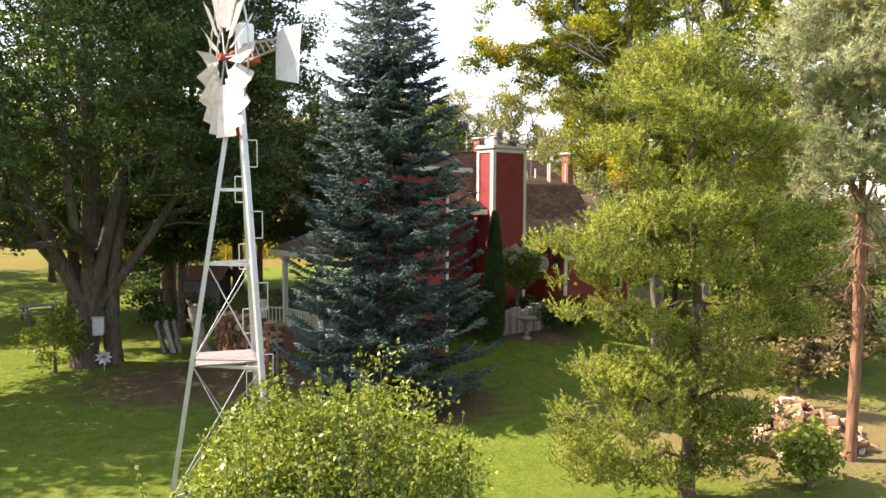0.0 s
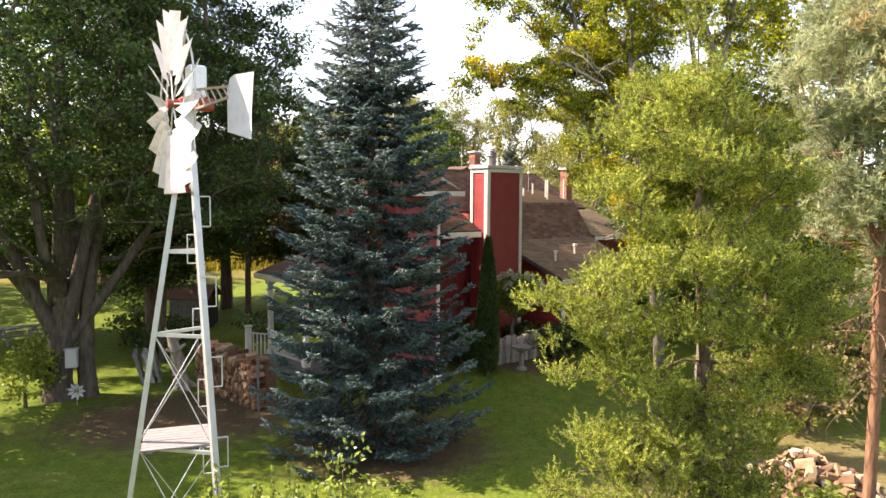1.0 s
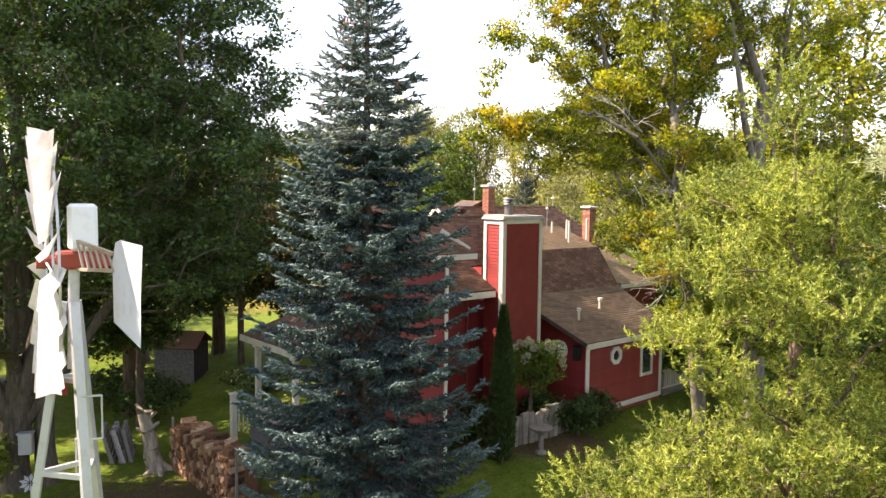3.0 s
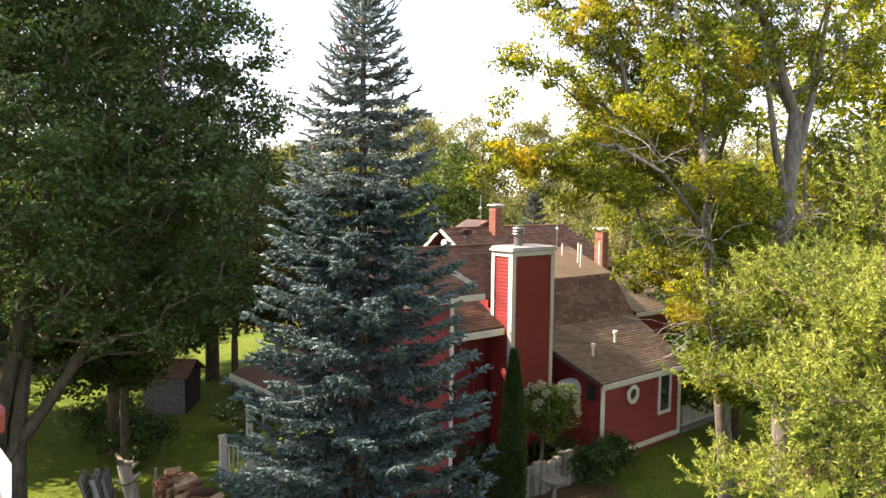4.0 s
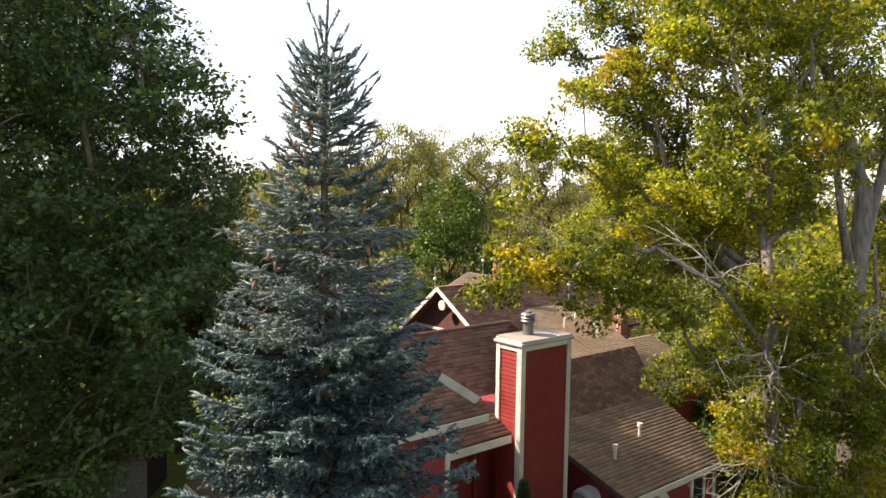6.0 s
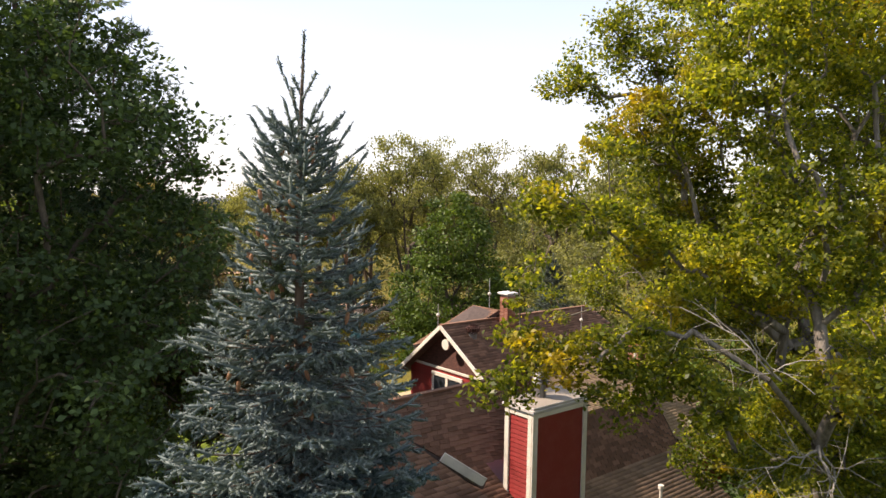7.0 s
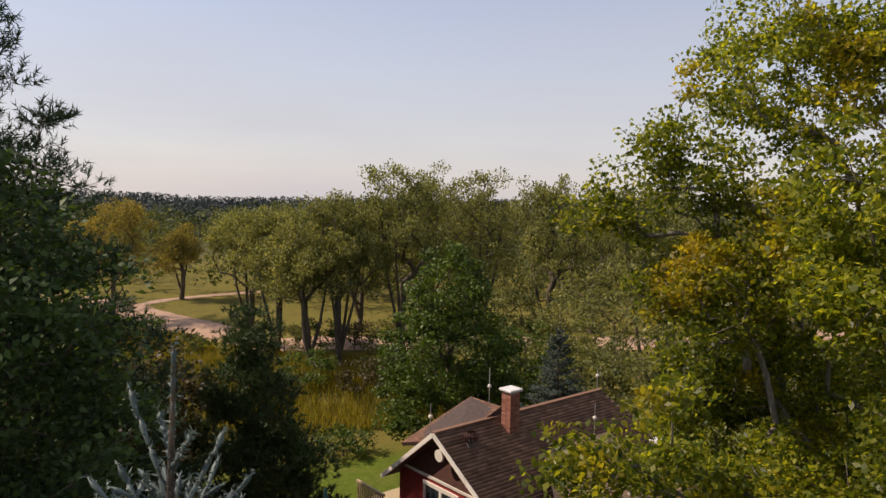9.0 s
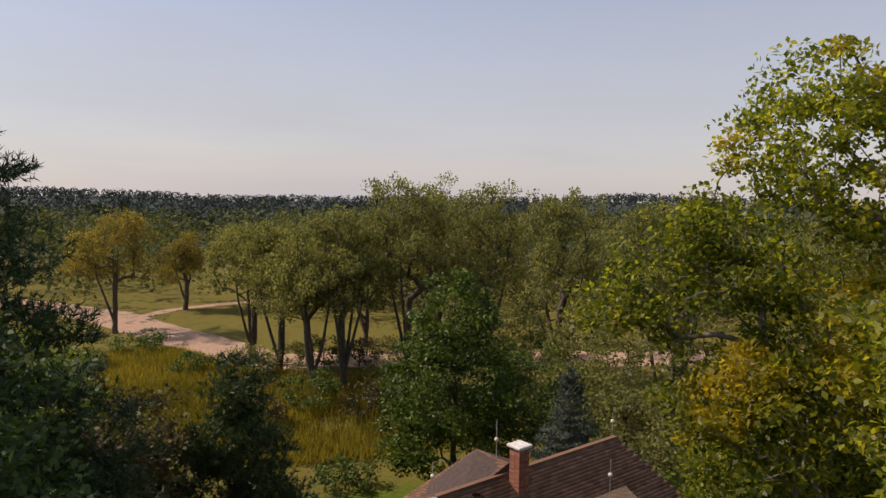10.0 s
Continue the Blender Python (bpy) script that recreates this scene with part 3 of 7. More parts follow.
def spruce_tree(name, base, height, mat, bark, label, seed=3, step=0.42, spikes=12, needle=0.07, width=0.034, low=0.45, scale=1.0, gap=0.19, twig=0.2, wide=1.0, tips=None, core=0.032):
    """A spruce: whorls of boughs that sag and turn up, each a flat spray of branchlets thick with needles."""
    rng = np.random.default_rng(seed)
    tree = thing(name, pose(*base), label, "tree")
    wood, tp, td, tl, young = [], [], [], [], []

    def shoot(p, d, ln, new_growth=False):
        tp.append(p)
        td.append(d)
        tl.append(ln)
        young.append(new_growth)

    z, prev, pr = low, np.array([0, 0, -0.3]), 0.26 * scale
    while z < height - 1.25 * scale:
        f = z / height
        c = np.array([0, 0, z])
        r = 0.22 * scale * (1 - f) + 0.014
        wood.append((prev, pr, c, r))
        prev, pr = c, r
        reach = (1 + (wide - 1) * min(1, (height - z) / (8 * scale))) * scale * float(np.interp((height - z) / scale, *SLIM)) * (0.8 + 0.2 * min(1, f * 10))
        nb = 9
        crest = height - z < 2.3 * scale
        a0 = rng.uniform(0, 6.28)
        for k in range(nb):
            a = a0 + k * 6.283 / nb + rng.normal() * 0.2
            ln = reach * rng.uniform(0.78, 1.06)
            out = np.array([math.cos(a), math.sin(a), 0])
            side = np.array([-out[1], out[0], 0])
            z0 = rng.uniform(-0.1, 0.1) * step
            tilt = 0.72 * min(1, max(0, f - 0.76) / 0.16) + rng.normal() * 0.05
            sag = 0.22 * (1 - f) * rng.uniform(0.7, 1.3)
            seg = max(3, int(ln / 0.3))
            pts = []
            for s in range(seg + 1):
                q = s / seg
                h = ln * (tilt * q - sag * math.sin(q * 2.3) + 0.16 * q ** 3)
                pts.append(c + out * ln * q * (1 - 0.3 * max(0, min(1, tilt))) + np.array([0, 0, z0 + h]))
            for s in range(seg):
                wood.append((pts[s], 0.024 * (1 - s / seg) * (1 - f) + 0.006, pts[s + 1], 0.024 * (1 - (s + 1) / seg) * (1 - f) + 0.004))
            n = max(4, int(ln * 0.92 / (gap * min(1, 0.45 + ln / 2.4))))
            for s in range(n):
                if ln > 1.6 and s < 0.22 * n and s % 2:
                    continue
                q = 0.08 + 0.92 * (s + rng.uniform(0.2, 0.8)) / n
                i = min(seg - 1, int(q * seg))
                p = pts[i] + (pts[i + 1] - pts[i]) * (q * seg - i)
                fw = unit(pts[i + 1] - pts[i])
                for sg in (-1, 1):
                    if crest and rng.random() < 0.1:
                        continue
                    bl = (0.10 + 0.60 * max(0.3, min(1 - q, 0.25 + q)) ** 0.8 * min(1, ln / 1.6)) * rng.uniform(0.65, 1.2)
                    d = unit(fw * rng.uniform(0.6, 0.95) + side * sg * rng.uniform(0.5, 0.95) + np.array([0, 0, rng.uniform(-0.22, 0.02)]))
                    m = max(1, int(bl / 0.14))
                    for j in range(m):
                        b0 = p + d * bl * j / m + np.array([0, 0, -0.06 * bl * (j / m) ** 2])
                        shoot(b0, d, bl / m * 1.1, j == m - 1 or q > 0.86)
                        if m > 1:
                            for s2 in (-1, 1):
                                d2 = unit(d * 0.8 + np.cross(d, [0, 0, 1.0]) * s2 * rng.uniform(0.5, 0.9) + np.array([0, 0, rng.uniform(-0.75, 0.05)]))
                                shoot(b0, d2, twig * rng.uniform(0.6, 1.1), q > 0.8)
            shoot(pts[-2], unit(pts[-1] - pts[-2]), np.linalg.norm(pts[-1] - pts[-2]) * 1.2, True)
            if reach < 1.2 * scale:
                tip = unit(out * 0.7 + np.array([0, 0, 0.9]) + rng.normal(size=3) * 0.15)
                spike = (0.24 if crest else 0.16) * rng.uniform(0.4, 1.3) * scale * (1.5 if crest and k % 4 == 0 else 1.0)
                wood.append((pts[-1], 0.006, pts[-1] + tip * spike, 0.003))
                for j in range(max(1, int(spike / 0.16))):
                    shoot(pts[-1] + tip * spike * j / max(1, int(spike / 0.16)), tip, spike / max(1, int(spike / 0.16)))
            if tilt > 0.3:
                for s in range(seg):
                    shoot(pts[s], unit(pts[s + 1] - pts[s]), np.linalg.norm(pts[s + 1] - pts[s]))
        z += step * (1 - 0.48 * f) * rng.uniform(0.85, 1.15)
    top = np.array([0.05, 0, height])
    wood.append((prev, pr, top, 0.01))
    for j in range(9):
        shoot(prev + (top - prev) * j / 9, unit(top - prev), np.linalg.norm(top - prev) / 8.5)
    for a, up, f, ln in ((0.4, 1.6, 0.15, 0.75), (2.6, 2.2, 0.3, 0.8), (4.4, 1.3, 0.2, 0.6), (1.5, 1.0, 0.05, 0.55), (3.5, 0.9, 0.1, 0.5), (5.4, 1.1, 0.45, 0.4), (2.0, 0.9, 0.5, 0.35)):
        d = unit(np.array([math.cos(a), math.sin(a), up]))
        q = prev + (top - prev) * f
        wood.append((q, 0.010, q + d * ln * scale, 0.004))
        for j in range(4):
            shoot(q + d * ln * scale * j / 4, unit(d + np.array([0, 0, 0.12 * j])), ln * scale / 4)
    v, f = rods(wood, 5)
    mesh_obj("trunk", v, f, bark, tree, "", True)
    tp, td, tl = np.array(tp), np.array(td), np.array(tl)
    n = len(tp)
    q = (np.arange(spikes)[None, :] + rng.random((n, spikes))) / spikes
    p = tp[:, None, :] + td[:, None, :] * (q * tl[:, None])[:, :, None]
    d = unit(td[:, None, :] * 0.6 + unit(rng.normal(size=(n, spikes, 3))) * 0.85 + np.array([0, 0, 0.18]))
    young = np.array(young)
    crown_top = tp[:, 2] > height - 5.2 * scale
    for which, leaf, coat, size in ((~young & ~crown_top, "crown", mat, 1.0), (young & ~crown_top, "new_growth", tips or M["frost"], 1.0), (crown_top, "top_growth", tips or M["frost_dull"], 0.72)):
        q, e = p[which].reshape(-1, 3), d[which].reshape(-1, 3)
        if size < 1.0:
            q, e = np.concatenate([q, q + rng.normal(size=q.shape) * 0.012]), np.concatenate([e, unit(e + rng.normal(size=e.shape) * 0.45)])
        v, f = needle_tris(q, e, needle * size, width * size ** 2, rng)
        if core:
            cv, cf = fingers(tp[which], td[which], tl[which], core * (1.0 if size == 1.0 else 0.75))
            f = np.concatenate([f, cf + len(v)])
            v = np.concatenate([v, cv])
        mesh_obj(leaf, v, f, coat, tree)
    return tree


def pine_tree(name, base, trunk, lobes, clumps, tufts, needles, mat, bark, label, seed=5, spread=0.35, needle=0.15, width=0.02, root=0.2, up=0.7, shell=0.45, thick=1.0, flat=0.5, shoot=0.0):
    """A pine: limbs that end in clumps of upward tufts of needles."""
    rng = np.random.default_rng(seed)
    tree = thing(name, pose(*base), label, "tree")
    pts = lobe_points(rng, lobes, clumps, shell)
    segs, rad = limbs(rng, trunk, pts, tip=root / math.sqrt(clumps), thick=thick)
    p0 = np.array(trunk[0], dtype=float)
    segs += [(p0 - [0, 0, 0.3], root * 1.4, p0 + [0, 0, 0.4], root * 1.1)]
    n = clumps * tufts
    c = np.repeat(pts, tufts, axis=0)
    off = unit(rng.normal(size=(n, 3))) * (rng.random(n) ** 0.5)[:, None] * np.array([1, 1, flat]) * spread * 1.8
    tp = c + off
    td = unit(unit(off) * 0.7 + np.array([0, 0, up]) + rng.normal(size=(n, 3)) * 0.25)
    for i in range(0, n, 7):
        segs.append((c[i], 0.008, tp[i], 0.005))
    v, f = rods(segs, 5)
    mesh_obj("trunk", v, f, bark, tree, "", True)
    p = np.repeat(tp, needles, axis=0) + np.repeat(td, needles, axis=0) * (rng.random(n * needles) * (0.16 + shoot) - 0.10)[:, None]
    d = unit(np.repeat(td, needles, axis=0) * 0.8 + unit(rng.normal(size=(n * needles, 3))) * 0.85)
    v, f = needle_tris(p, d, needle, width, rng)
    mesh_obj("crown", v, f, mat, tree)
    return tree


# ---- ground ----
def smooth(a, b, x):
    f = np.clip((x - a) / (b - a), 0, 1)
    return f * f * (3 - 2 * f)


def ground_z(x, y):
    u, v = (x - 11) * 0.891 + (y - 32) * 0.454, -(x - 11) * 0.454 + (y - 32) * 0.891
    rise = 0.85 * smooth(-8.5, -3.6, v) * smooth(-9.0, -4.5, u) * (1 - smooth(16, 26, v))
    d, a = np.hypot(x, y), np.arctan2(y, x)
    hills = 6.0 * smooth(480, 900, d) * (0.8 + 0.55 * np.sin(a * 7 + 0.6) + 0.35 * np.sin(a * 17 + 2.0) + 0.15 * np.sin(a * 41))
    return rise + 1.9 * smooth(38, 78, y) - 11.0 * smooth(140, 420, d) - 70.0 * smooth(1250, 2600, d) + hills + 0.06 * np.sin(x * 0.31 + 1.0) * np.sin(y * 0.27)


def grid_sheet(name, xs, ys, z_of, material, label, category, lift=0.0, kind="structure"):
    gx, gy = np.meshgrid(xs, ys)
    v = np.stack([gx.ravel(), gy.ravel(), z_of(gx.ravel(), gy.ravel()) + lift], axis=1)
    nx = len(xs)
    i, j = np.meshgrid(np.arange(nx - 1), np.arange(len(ys) - 1))
    a = (j * nx + i).ravel()
    ob = mesh_obj(name, v, np.stack([a, a + 1, a + 1 + nx, a + nx], axis=1), material, None, "", True)
    return tagged(ob, label, category, kind=kind)


def spaced(lo, hi, near, step):
    mid = np.arange(near[0], near[1] + step, step)
    left = near[0] - np.geomspace(1, near[0] - lo + 1, 14)[1:] + 1
    right = near[1] + np.geomspace(1, hi - near[1] + 1, 14)[1:] - 1
    return np.concatenate([left[::-1], mid, right])


grid_sheet("ground", spaced(-3000, 3000, (-40, 60), 1.5), spaced(-400, 4000, (-20, 130), 1.5), ground_z, M["ground"], "mown green lawn with dry patches running into fields", "lawn")


def ribbon(name, line, half, material, label, category, lift=0.03):
    """A strip of ground along a line, its edges wandering a little."""
    rng = np.random.default_rng(len(line))
    line = np.array(line, dtype=float)
    t = np.linspace(0, len(line) - 1, len(line) * 8)
    p = np.stack([np.interp(t, np.arange(len(line)), line[:, i]) for i in (0, 1)], axis=1)
    d = unit(np.gradient(p, axis=0))
    s = np.stack([-d[:, 1], d[:, 0]], axis=1)
    rows = []
    for q in (-1, -0.33, 0.33, 1):
        e = p + s * (half * q + (rng.normal(size=len(p)) * 0.12 if abs(q) == 1 else 0))[:, None] if abs(q) == 1 else p + s * half * q
        z = ground_z(e[:, 0], e[:, 1]) + lift + (0.03 if abs(q) < 1 else 0)
        rows.append(np.column_stack([e, z]))
    v = np.concatenate(rows)
    n = len(p)
    i = np.arange(n - 1)
    f = np.concatenate([np.stack([k * n + i, k * n + i + 1, (k + 1) * n + i + 1, (k + 1) * n + i], axis=1) for k in range(3)])
    return tagged(mesh_obj(name, v, f, material, None, "", True), label, category, kind="structure")


ribbon("road", [(-60, 138), (-30, 121), (-16.5, 110), (-8.5, 98.7), (-2.5, 91), (3.0, 83), (9.0, 83.5), (16, 82), (30, 80), (60, 76)], 3.0, M["gravel"], "pale pinkish gravel road winding behind the trees", "road")
ribbon("drive", [(-13, 107), (-9.2, 112), (-4, 116), (6, 120)], 1.0, M["gravel"], "narrow pale gravel lane off the road", "lane", 0.045)


# ---- house ----
HOUSE = pose(11.0, 32.0, 0, 0, 0, 27)
house = thing("house", HOUSE, "red clapboard farmhouse with brown shingle roofs and white trim", "house")


def quad_prism(pts, thick):
    """A slab whose top is the polygon pts, of this thickness downwards along its normal."""
    bm = bmesh.new()
    p = [Vector(q) for q in pts]
    nor = (p[1] - p[0]).cross(p[-1] - p[0]).normalized()
    if nor.z < 0:
        nor = -nor
    top = [bm.verts.new(q) for q in p]
    low = [bm.verts.new(q - nor * thick) for q in p]
    bm.faces.new(top)
    bm.faces.new(low[::-1])
    for i in range(len(p)):
        j = (i + 1) % len(p)
        bm.faces.new((top[i], low[i], low[j], top[j]))
    bmesh.ops.recalc_face_normals(bm, faces=bm.faces)
    return bm


SINGLES = []  # shingles near the walk, made last


def roof(pts, label, near=False, thick=0.14, tab=0.31, coat="shingle"):
    """A roof slab: pts are eave start, eave end, top end, top start; courses of shingles lie on it."""
    deck = part("roof", quad_prism(pts, thick), M["felt"], house, label)
    e0, e1, t1, t0 = [np.array(q, dtype=float) for q in pts]
    rng = np.random.default_rng(int(abs(e0[0] * 37 + e1[0] * 11 + t0[2] * 7)) + 3)
    nor = unit(np.cross(e1 - e0, t0 - e0))
    if nor[2] < 0:
        nor = -nor
    length = max(np.linalg.norm(t0 - e0), np.linalg.norm(t1 - e1))
    rows = int(length / 0.14)
    quads = []
    for r in range(rows + 1):
        f0, f1 = r / (rows + 1), min(1.0, (r + 1.12) / (rows + 1))
        a, b = e0 + (t0 - e0) * f0, e1 + (t1 - e1) * f0
        c, d = e0 + (t0 - e0) * f1, e1 + (t1 - e1) * f1
        w = np.linalg.norm(b - a)
        n = max(1, int(w / tab))
        cuts = np.clip((np.arange(n + 1) + (0.5 if r % 2 else 0.0) + rng.normal(size=n + 1) * 0.03) / n, 0, 1)
        cuts[0], cuts[-1] = 0, 1
        for i in range(n):
            g = 0.006 / w
            s0, s1 = cuts[i] + g, cuts[i + 1] - g
            if s1 - s0 < 0.02:
                continue
            lift = 0.017 + rng.uniform(0, 0.006)
            quads.append([a + (b - a) * s0 + nor * lift - unit(t0 - e0) * 0.006, a + (b - a) * s1 + nor * lift - unit(t0 - e0) * 0.006, c + (d - c) * s1 + nor * 0.004, c + (d - c) * s0 + nor * 0.004])
    q = np.array(quads)
    if near and len(q) <= 300:
        SINGLES.append((deck, q, nor))
        return deck
    down = q[:, :2] - nor * 0.016
    v = np.concatenate([q, down], axis=1).reshape(-1, 3)
    base = np.arange(len(q))[:, None] * 6
    f = np.concatenate([base + np.array([[0, 1, 2, 3]]), base + np.array([[0, 4, 5, 1]])])
    tagged(mesh_obj("shingles", v, f, M[coat], deck), kind="stuff")
    return deck


def wall_block(name, u0, v0, z0, u1, v1, z1):
    return part(name, boxes((u0, v0, z0, u1, v1, z1)), M["red"], house)


BOARDS = []  # clapboards: a, b, z0, z1, outward normal, owner


def clapboards(owner, a, b, z0, z1, out, top_of=None):
    BOARDS.append((owner, a, b, z0, z1, out, top_of))


def trim(spec, parent=None, name="trim"):
    return part(name, boxes(spec, bevel=0.008), M["white"], parent or house)


# front block: from the porch to the tall chimney chase
front = wall_block("wall", -5.6, -1.15, 0.0, -2.7, 1.4, 5.75)
clapboards(front, (-5.6, -1.15), (-2.72, -1.15), 0.35, 5.6, (0, -1))
mid = wall_block("wall", -2.7, -1.1, 0.0, 5.0, 3.4, 5.1)
roof([(-5.6, -2.42, 5.68), (-3.16, -2.42, 5.68), (-3.16, -1.1, 6.42), (-5.6, -1.1, 6.42)], "brown shingle eave beside the chase")
roof([(-5.6, -1.1, 6.42), (-1.9, -1.1, 6.42), (-0.8, 0.1, 8.15), (-5.6, 0.1, 8.15)], "steep brown shingle roof over the front rooms", True)
roof([(-5.6, 2.6, 5.8), (-0.8, 2.6, 5.8), (-0.8, 0.1, 8.15), (-5.6, 0.1, 8.15)], "rear brown shingle slope")
trim((-5.6, -2.46, 5.42, -3.17, -2.42, 5.64))
part("downpipe", beam(bmesh.new(), (-3.45, -1.30, 0.3), (-3.45, -1.30, 5.5), 0.07, sides=8), M["rust"], house)
part("ridge_cap", boxes((-5.6, 0.02, 8.13, -0.75, 0.18, 8.185)), M["shingle"], house)

# bay that stands forward at the near corner, behind the spruce
bay = wall_block("wall", -8.6, -3.9, 0.0, -6.7, -1.2, 7.05)
clapboards(bay, (-8.6, -3.9), (-6.7, -3.9), 0.4, 7.0, (0, -1))
clapboards(bay, (-6.7, -3.9), (-6.7, -1.2), 0.4, 7.0, (1, 0))
roof([(-8.7, -4.3, 7.2), (-5.9, -4.3, 7.2), (-6.7, -2.4, 8.15), (-8.7, -2.4, 8.15)], "brown shingle roof of the bay")
roof([(-5.4, -3.5, 7.2), (-5.4, -0.5, 7.2), (-6.7, -0.5, 8.15), (-6.7, -2.4, 8.15)], "side slope of the bay roof")
trim((-8.7, -4.34, 7.02, -5.85, -4.30, 7.19))
part("bargeboard", beam(bmesh.new(), (-5.42, -3.48, 7.22), (-6.2, -3.0, 7.82), 0.05, 0.2), M["white"], house)
trim((-6.8, -3.96, 0.4, -6.67, -3.905, 7.0))

roof([(-1.9, -1.1, 6.42), (0.9, -0.66, 6.78), (-0.8, 0.1, 8.15), (-0.8, 0.1, 8.15)], "shingle hip behind the chase")
roof([(0.9, -0.66, 6.78), (1.1, 1.3, 6.98), (-0.8, 0.1, 8.15), (-0.8, 0.1, 8.15)], "shingle hip over the low roof")

# right block: steep slope, low light slope above it, and the wing
roof([(-1.24, -1.5, 5.15), (5.2, -1.5, 5.15), (4.9, -0.63, 6.78), (-1.24, -0.63, 6.78)], "steep brown shingle slope beside the chase", True)
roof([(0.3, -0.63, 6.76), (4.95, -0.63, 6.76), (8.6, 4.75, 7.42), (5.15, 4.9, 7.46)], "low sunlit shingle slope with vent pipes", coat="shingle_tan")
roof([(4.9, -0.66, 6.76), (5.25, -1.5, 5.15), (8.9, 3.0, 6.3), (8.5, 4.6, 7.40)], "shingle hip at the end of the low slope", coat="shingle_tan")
roof([(-0.45, -4.35, 3.72), (4.95, -4.35, 3.72), (5.2, -1.5, 5.15), (-1.2, -1.5, 5.15)], "low brown shingle roof of the front wing", coat="shingle_wing")
wing = wall_block("wall", -0.1, -4.05, 0.55, 4.72, -1.1, 3.7)
clapboards(wing, (-0.1, -4.05), (4.72, -4.05), 1.1, 3.62, (0, -1))
clapboards(wing, (-0.1, -1.1), (-0.1, -4.05), 1.1, 3.62, (-1, 0))
part("gable_side", quad_prism([(-0.1, -4.05, 3.6), (-0.1, -1.1, 3.6), (-0.1, -1.1, 5.2), (-0.1, -4.05, 3.75)], 0.1), M["red"], house)
trim((-0.46, -4.40, 3.50, 4.96, -4.36, 3.70))
trim((-0.13, -4.10, 0.95, 0.06, -4.04, 3.55))
trim((4.57, -4.10, 0.95, 4.75, -4.04, 3.55))
trim((0.06, -4.10, 0.93, 4.57, -4.045, 1.12))
part("foundation", boxes((0.0, -3.98, 0, 4.68, -1.2, 0.95)), M["concrete"], house)

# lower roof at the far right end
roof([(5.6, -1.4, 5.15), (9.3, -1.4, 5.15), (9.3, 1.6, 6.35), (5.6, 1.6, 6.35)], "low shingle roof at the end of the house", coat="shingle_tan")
trim((5.6, -1.45, 4.95, 9.3, -1.405, 5.13))
end_wall = wall_block("wall", 5.8, -0.9, 0.2, 9.1, 3.4, 5.1)
clapboards(end_wall, (5.8, -0.9), (9.1, -0.9), 0.9, 5.0, (0, -1))

# the tall chase
chase = part("chimney_chase", boxes((-3.15, -2.74, 0, -1.25, -1.84, 8.2)), M["red"], house, "tall red boxed chimney chase with white corner boards")
clapboards(chase, (-3.15, -1.84), (-3.15, -2.74), 0.4, 8.06, (-1, 0))
for s in ((-3.21, -2.80, 0.3, -3.04, -2.75, 8.1), (-3.21, -2.748, 0.3, -3.16, -2.61, 8.1), (-3.21, -1.97, 5.9, -3.155, -1.82, 8.1), (-1.34, -2.80, 0.3, -1.19, -2.75, 8.1), (-1.34, -2.79, 0.0, -1.21, -2.748, 0.29)):
    trim(s, chase)
trim((-3.04, -2.79, 7.98, -1.34, -2.748, 8.12), chase)
trim((-3.20, -2.61, 7.96, -3.154, -1.97, 8.12), chase)
part("cap", boxes((-3.26, -2.85, 8.12, -1.13, -1.76, 8.20), (-3.22, -2.81, 8.20, -1.17, -1.80, 8.26), bevel=0.012), M["cap"], chase, "weathered white chase cap")
part("cap_sheet", quad_prism([(-3.2, -2.79, 8.262), (-1.19, -2.79, 8.262), (-1.19, -1.82, 8.30), (-3.2, -1.82, 8.30)], 0.03), M["flashing"], chase, "bent weathered flashing on the cap")


def flue(u, v, z, parent):
    f = part("flue_pipe", beam(bmesh.new(), (u, v, z), (u, v, z + 0.42), 0.30, sides=14), M["flue"], parent)
    bm = bmesh.new()
    for k in range(3):
        beam(bm, (u, v, z + 0.42 + k * 0.09), (u, v, z + 0.47 + k * 0.09), 0.44, sides=16, w2=0.36)
    beam(bm, (u, v, z + 0.3), (u, v, z + 0.7), 0.2, sides=10)
    part("cowl", bm, M["flue"], f, "ribbed steel chimney cowl")


flue(-2.35, -2.2, 8.24, chase)

# main gable
gable = part("wall", quad_prism([(1.97, 8.75, 0.0), (1.97, 3.5, 0.0), (1.97, 3.5, 6.5), (1.97, 6.3, 8.25), (1.97, 8.75, 6.3)], 0.2), M["red"], house)
clapboards(gable, (1.85, 8.7), (1.85, 3.55), 0.5, 6.62, (-1, 0))
part("gable_shingles", quad_prism([(1.81, 8.3, 6.66), (1.81, 3.75, 6.66), (1.81, 6.3, 8.22)], 0.05), M["gable_wood"], house, "dark weathered red shingles in the gable")
roof([(1.38, 3.2, 6.44), (10.9, 3.2, 6.44), (10.0, 6.3, 8.42), (1.38, 6.3, 8.42)], "brown shingle main roof")
roof([(1.38, 9.1, 6.2), (10.9, 9.1, 6.2), (10.0, 6.3, 8.42), (1.38, 6.3, 8.42)], "rear slope of the main roof")
part("ridge_cap", boxes((1.38, 6.21, 8.40, 10.0, 6.39, 8.455)), M["shingle"], house)
part("wall", boxes((2.05, 3.6, 0, 10.6, 8.6, 6.3)), M["red"], house)
